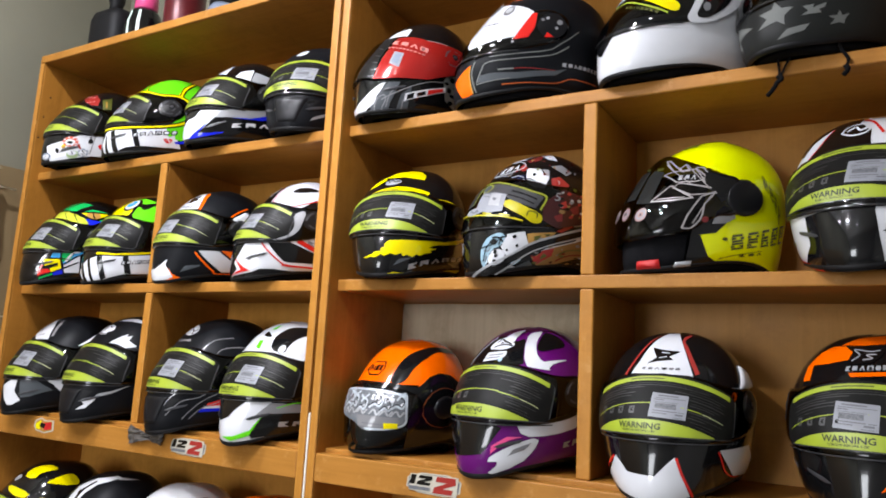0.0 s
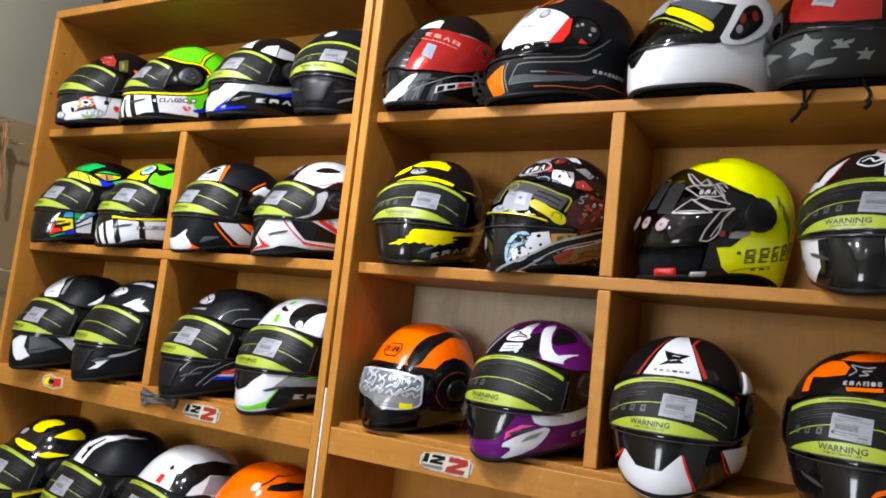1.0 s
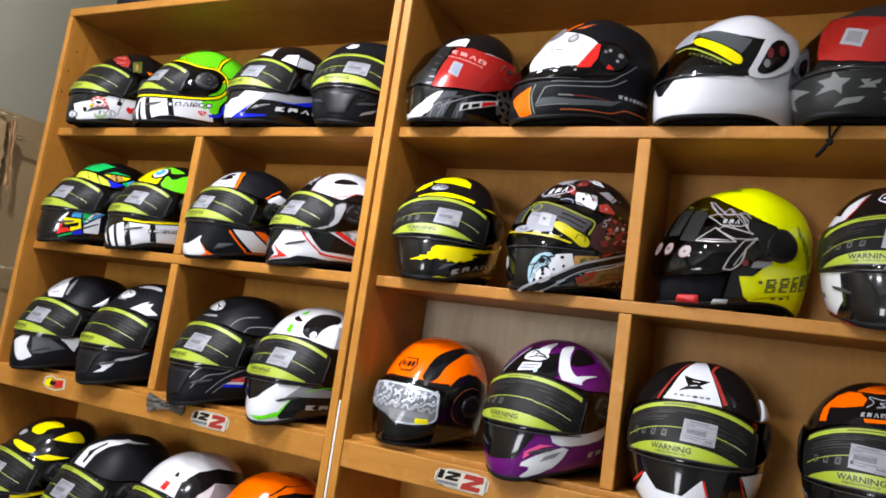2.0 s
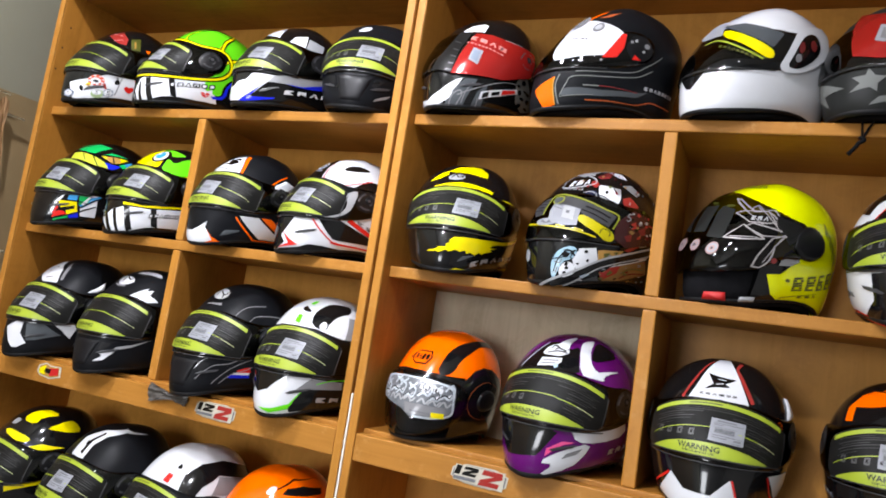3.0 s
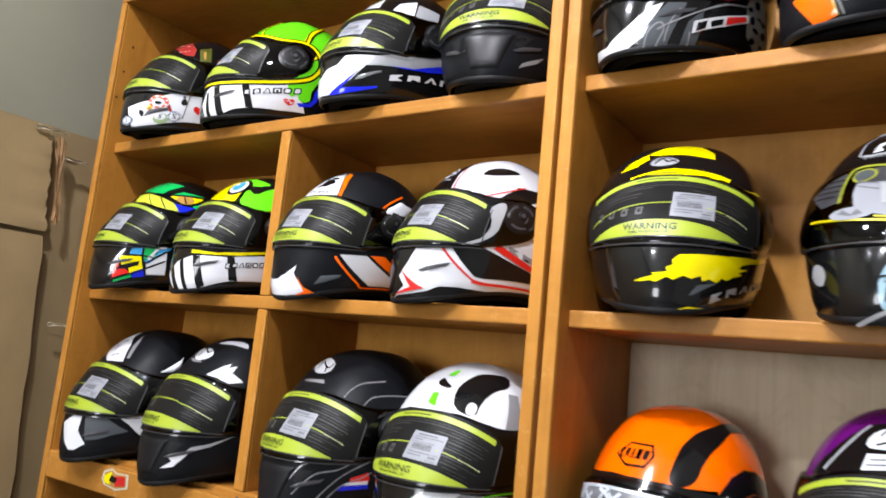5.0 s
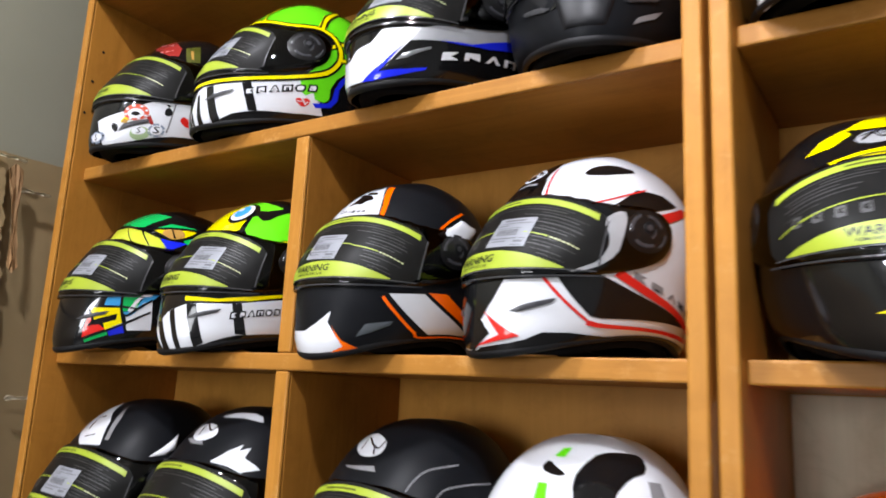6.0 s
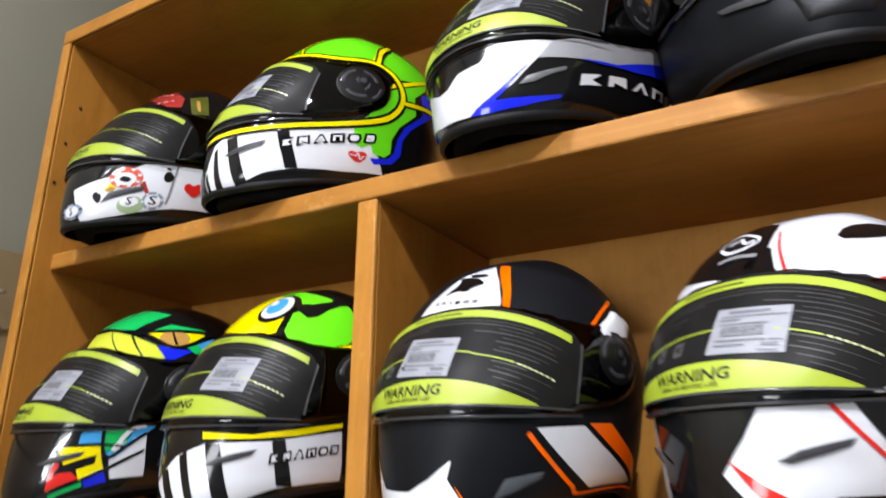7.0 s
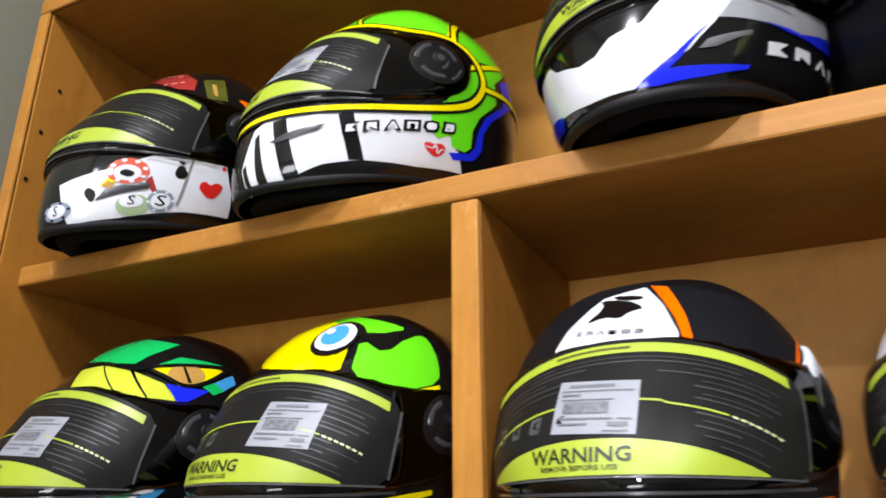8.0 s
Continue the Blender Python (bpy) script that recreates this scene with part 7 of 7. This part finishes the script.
cord("strap", [(0.800, 0.0, S1 + 0.03), (0.794, -0.011, S1 + 0.003), (0.7945, -0.012, S1 - 0.014), (0.796, -0.012, S1 - 0.028)], 0.0018, CLOTH, e4[0])
cord("strap", [(0.818, 0.0, S1 + 0.03), (0.810, -0.011, S1 + 0.002), (0.802, -0.012, S1 - 0.014), (0.796, -0.012, S1 - 0.029)], 0.0018, CLOTH, e4[0])
cord("strap_knot", [(0.792, -0.011, S1 - 0.026), (0.798, -0.014, S1 - 0.031), (0.791, -0.012, S1 - 0.036), (0.789, -0.011, S1 - 0.040), (0.778, -0.011, S1 - 0.054)], 0.0032, CLOTH, e4[0])
cord("strap", [(0.872, 0.0, S1 + 0.03), (0.875, -0.011, S1 + 0.001), (0.883, -0.012, S1 - 0.016), (0.879, -0.012, S1 - 0.028)], 0.0024, CLOTH, e4[0])
cord("strap_knot", [(0.879, -0.013, S1 - 0.024), (0.882, -0.014, S1 - 0.030), (0.876, -0.012, S1 - 0.038)], 0.0034, CLOTH, e4[0])

# ---------------------------------------------------------------- things on and by the shelves
def flat(name, x, z, outline, mat, y, parent, thick=0.0006):
    """A flat sticker piece on the fascia board; outline in metres about x, z."""
    bm = bmesh.new()
    f = bm.faces.new([bm.verts.new((x + a, y, z + b)) for a, b in outline])
    r = bmesh.ops.extrude_face_region(bm, geom=[f])
    bmesh.ops.translate(bm, vec=(0, -thick, 0), verts=[v for v in r["geom"] if isinstance(v, bmesh.types.BMVert)])
    bmesh.ops.recalc_face_normals(bm, faces=bm.faces[:])
    ob = new(name, mesh_of(name, bm, mat))
    ob.parent = parent
    return ob


def brand_sticker(x, z):
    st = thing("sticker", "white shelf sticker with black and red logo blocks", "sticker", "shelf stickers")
    y = PROUD + 0.0008
    flat("backing", x, z, rounded([(-0.054, -0.0145), (-0.049, 0.017), (0.054, 0.0185), (0.05, -0.0175)], 1), STICKERWHITE, y, st)
    flat("dark_backing", x, z, rounded([(-0.051, -0.0125), (-0.0465, 0.0152), (0.051, 0.0168), (0.047, -0.016)], 1), INK, y - 0.0006, st)
    flat("white_field", x, z, [(-0.047, -0.012), (-0.045, 0.0145), (0.0, 0.015), (0.048, 0.016), (0.045, -0.0155)], STICKERWHITE, y - 0.0012, st)
    flat("black_block", x, z, [(-0.046, -0.002), (-0.042, 0.0135), (-0.032, 0.0135), (-0.036, -0.002)], BLACK, y - 0.0018, st)
    zigzag = [(0.1, 1.0), (0.95, 1.0), (1.0, 0.62), (0.45, 0.3), (0.92, 0.3), (0.88, 0.0), (0.0, 0.0), (0.04, 0.34), (0.6, 0.68), (0.06, 0.68)]
    flat("black_block", x, z, [(-0.032 + 0.029 * a + 0.003 * b, -0.002 + 0.0155 * b) for a, b in zigzag], BLACK, y - 0.0018, st)
    flat("dark_bar", x, z, [(-0.047, -0.0105), (-0.046, -0.005), (-0.004, -0.005), (-0.005, -0.0105)], BARINK, y - 0.0018, st)
    flat("red_block", x, z, [(0.0 + 0.041 * a + 0.004 * b, -0.0125 + 0.027 * b) for a, b in zigzag], DULLRED, y - 0.0018, st)


brand_sticker(-0.331, 1.334)
brand_sticker(0.260, 1.331)
st = thing("sticker", "white cut-out shelf sticker with red and yellow blocks", "sticker", "shelf stickers")
CUT = [(-0.040, -0.004), (-0.036, 0.010), (-0.012, 0.018), (0.002, 0.012), (0.038, 0.014), (0.040, -0.010), (0.006, -0.018), (-0.03, -0.014)]
flat("backing", -0.834, 1.337, CUT, STICKERWHITE, PROUD + 0.0008, st)
flat("orange_block", -0.834, 1.337, [(u * 0.86, v * 0.82) for u, v in CUT], TAN, PROUD + 0.0002, st)
flat("red_block", -0.834, 1.337, [(0.004, -0.012), (0.0, 0.006), (0.030, 0.010), (0.033, -0.006)], FLATRED, PROUD - 0.0004, st)
flat("yellow_block", -0.834, 1.337, [(-0.03, -0.009), (-0.032, 0.002), (-0.012, 0.012), (-0.008, 0.0), (-0.012, -0.010)], YELLOW, PROUD - 0.0004, st)
flat("dark_block", -0.834, 1.337, [(-0.014, -0.004), (-0.010, 0.006), (0.008, 0.004), (0.004, -0.006)], BLACK, PROUD - 0.001, st)


def crumpled(cx, cy, cz, w, h):
    rng = random.Random(7)
    bm = bmesh.new()
    n, m = 9, 6
    g = [[bm.verts.new((cx + w * (i / n - 0.5) * (1 - 0.25 * abs(j / m - 0.5)), cy - 0.012 + rng.uniform(-0.003, 0.003), cz + h * (j / m - 0.5) * (0.35 + 1.3 * abs(i / n - 0.6)) + rng.uniform(-0.001, 0.001))) for i in range(n + 1)] for j in range(m + 1)]
    for j in range(m):
        for i in range(n):
            bm.faces.new((g[j][i], g[j][i + 1], g[j + 1][i + 1], g[j + 1][i]))
    r = bmesh.ops.extrude_face_region(bm, geom=bm.faces[:])
    bmesh.ops.translate(bm, vec=(0, -0.0012, 0), verts=[v for v in r["geom"] if isinstance(v, bmesh.types.BMVert)])
    bmesh.ops.recalc_face_normals(bm, faces=bm.faces[:])
    return bm


tagged(new("plastic_bag", mesh_of("plastic_bag", crumpled(-0.460, PROUD + 0.008, 1.346, 0.115, 0.036), BAG)), "small crumpled grey plastic bag stuck on the shelf edge", "bag")

# white strip in the joint between the units, a second one set deeper and higher
joint = thing("joint_strip", "narrow white strip in the joint of the shelf units", "strip")
part("front_strip", mesh_of("front_strip", box(-0.0185, -0.0145, PROUD + 0.001, PROUD + 0.006, 1.06, 1.428, 0.001), STRIPWHITE), joint)
part("deep_strip", mesh_of("deep_strip", box(-0.0185, -0.0145, PROUD + 0.0265, PROUD + 0.03, 0.9, 1.645, 0.001), STRIPWHITE), joint)

# drilled holes in the side panel
for z, y in ((2.09, -0.018), (2.150, -0.012), (2.210, 0.0)):
    hole = new("screw_hole", mesh_of("screw_hole", lathe([(0.002, 0), (0.0025, 0.0008), (0.0014, 0.0012)], 12), RUBBER))
    hole.matrix_basis = pose(-1.0618, y, z, 0, 90, 0)
    tagged(hole, "small dark drilled hole in the side panel", "hole", "drilled holes")

# kraft sheets on the side wall
def sheet(name, y0, y1, z0, z1, x, mat, label, seed, lean=0.0):
    """A sheet on the side wall whose edge at y1 is torn and curls a little off the wall."""
    rng = random.Random(seed)
    bm = bmesh.new()
    n, m = 16, 44
    g = []
    for j in range(m + 1):
        t = j / m
        e = 0.002 * rng.uniform(-1, 1) + 0.007 * noise.noise((t * 9, seed, 0))
        curl = 0.002 + 0.002 * noise.noise((t * 7, 3, seed))
        row = []
        for i in range(n + 1):
            s = 1 - (1 - i / n) ** 3
            near = max(0.0, (s - 0.94) / 0.06)
            y = y0 + (y1 - y0) * s + (lean * (1 - t) + e) * near
            row.append(bm.verts.new((x + 0.002 * noise.noise((y * 1.2, t * 2.5, seed)) + curl * near**2, y, z0 + (z1 - z0) * t + (0.003 * noise.noise((y * 9, seed, 5)) if j == m else 0))))
        g.append(row)
    for j in range(m):
        for i in range(n):
            bm.faces.new((g[j][i], g[j][i + 1], g[j + 1][i + 1], g[j + 1][i]))
    r = bmesh.ops.extrude_face_region(bm, geom=bm.faces[:])
    bmesh.ops.translate(bm, vec=(0.003, 0, 0), verts=[v for v in r["geom"] if isinstance(v, bmesh.types.BMVert)])
    bmesh.ops.recalc_face_normals(bm, faces=bm.faces[:])
    ob = new(name, mesh_of(name, bm, mat))
    return tagged(ob, label, "cardboard")


sheet("cardboard_sheet", -2.4, 0.29, 0.0, 2.018, -1.188, CARD2, "dull brown kraft cardboard covering the side wall", 3)
sheet("cardboard_sheet", -2.3, -0.082, 1.79, 2.012, -1.172, CARD, "light brown cardboard flap with a torn edge", 5, 0.02)
sheet("cardboard_sheet", -2.3, -0.062, 0.0, 1.78, -1.172, CARD, "light brown cardboard sheet with a torn edge on the wall", 6, 0.10)
for z, y, w in ((1.953, -0.03, 0.06), (2.004, -0.085, 0.07), (1.60, 0.0, 0.05)):
    curl = new("torn_tape", mesh_of("torn_tape", crumpled(0, 0, 0, w, 0.008), TAPE))
    curl.matrix_basis = pose(-1.172, y, z, 0, 0, 86)
    tagged(curl, "torn strip of pale packing tape on the cardboard", "tape", "torn tape")

# torn curl of card; its brown colour stands in for the shade there
flap = new("torn_flap", mesh_of("torn_flap", crumpled(0, 0, 0, 0.19, 0.02), TORN))
flap.matrix_basis = pose(-1.166, -0.06, 1.90, 0, 84, 90)
tagged(flap, "torn edge of cardboard curling off the wall, its shade painted brown", "cardboard")

# things standing on top of the shelf unit
ztop = TOP + 0.0005
jug = thing("canister", "black plastic canister with a narrow neck", "canister", at=pose(-0.970, 0.10, ztop))
bm = box(-0.068, 0.068, -0.045, 0.045, 0, 0.17, 0.032)
part("body", mesh_of("body", bm, RUBBER, True), jug)
part("neck", mesh_of("neck", lathe([(0.02, 0.155), (0.018, 0.19), (0.022, 0.2), (0.022, 0.25), (0.015, 0.255)], 20), RUBBER, True), jug)
bottle = thing("bottle", "dark bottle with white stripes and a pink cap", "bottle", at=pose(-0.832, 0.10, ztop) @ Matrix.Diagonal((0.92, 0.92, 0.86, 1)))
part("body", mesh_of("body", lathe([(0.05, 0), (0.055, 0.01), (0.055, 0.11), (0.045, 0.15), (0.03, 0.17)], 28), BLACK, True), bottle)
part("cap", mesh_of("cap", lathe([(0.031, 0.165), (0.034, 0.17), (0.034, 0.21), (0.024, 0.22)], 24), PINK, True), bottle)
for a in (-140, -95, -60):
    bm = bmesh.new()
    t = [math.radians(a + k) for k in (0, 5, 10)]
    lo = [bm.verts.new((0.0558 * math.cos(k), 0.0558 * math.sin(k), 0.02)) for k in t]
    hi = [bm.verts.new((0.0558 * math.cos(k), 0.0558 * math.sin(k), 0.11)) for k in t]
    up = [bm.verts.new((0.0458 * math.cos(k), 0.0458 * math.sin(k), 0.15)) for k in t]
    for q, w in ((lo, hi), (hi, up)):
        for k in range(2):
            bm.faces.new((q[k], q[k + 1], w[k + 1], w[k]))
    part("white_stripe", mesh_of("white_stripe", bm, PALEMINT), bottle)
can = thing("tin", "dark red metal tin", "tin", at=pose(-0.668, 0.10, ztop) @ Matrix.Scale(0.9, 4))
part("body", mesh_of("body", lathe([(0.056, 0), (0.058, 0.006), (0.058, 0.20), (0.05, 0.21)], 32), REDTIN, True), can)
part("lid", mesh_of("lid", lathe([(0.051, 0.2105), (0.053, 0.213), (0.053, 0.225), (0.04, 0.23)], 32), DARKPLASTIC, True), can)
jar = thing("jar", "blue-grey translucent plastic jar", "jar", at=pose(-0.515, 0.10, ztop) @ Matrix.Scale(0.78, 4))
part("body", mesh_of("body", lathe([(0.05, 0), (0.055, 0.008), (0.055, 0.09), (0.045, 0.11)], 28), JARBLUE, True), jar)
part("lid", mesh_of("lid", lathe([(0.047, 0.111), (0.049, 0.113), (0.049, 0.135), (0.04, 0.138)], 28), DARKPLASTIC, True), jar)
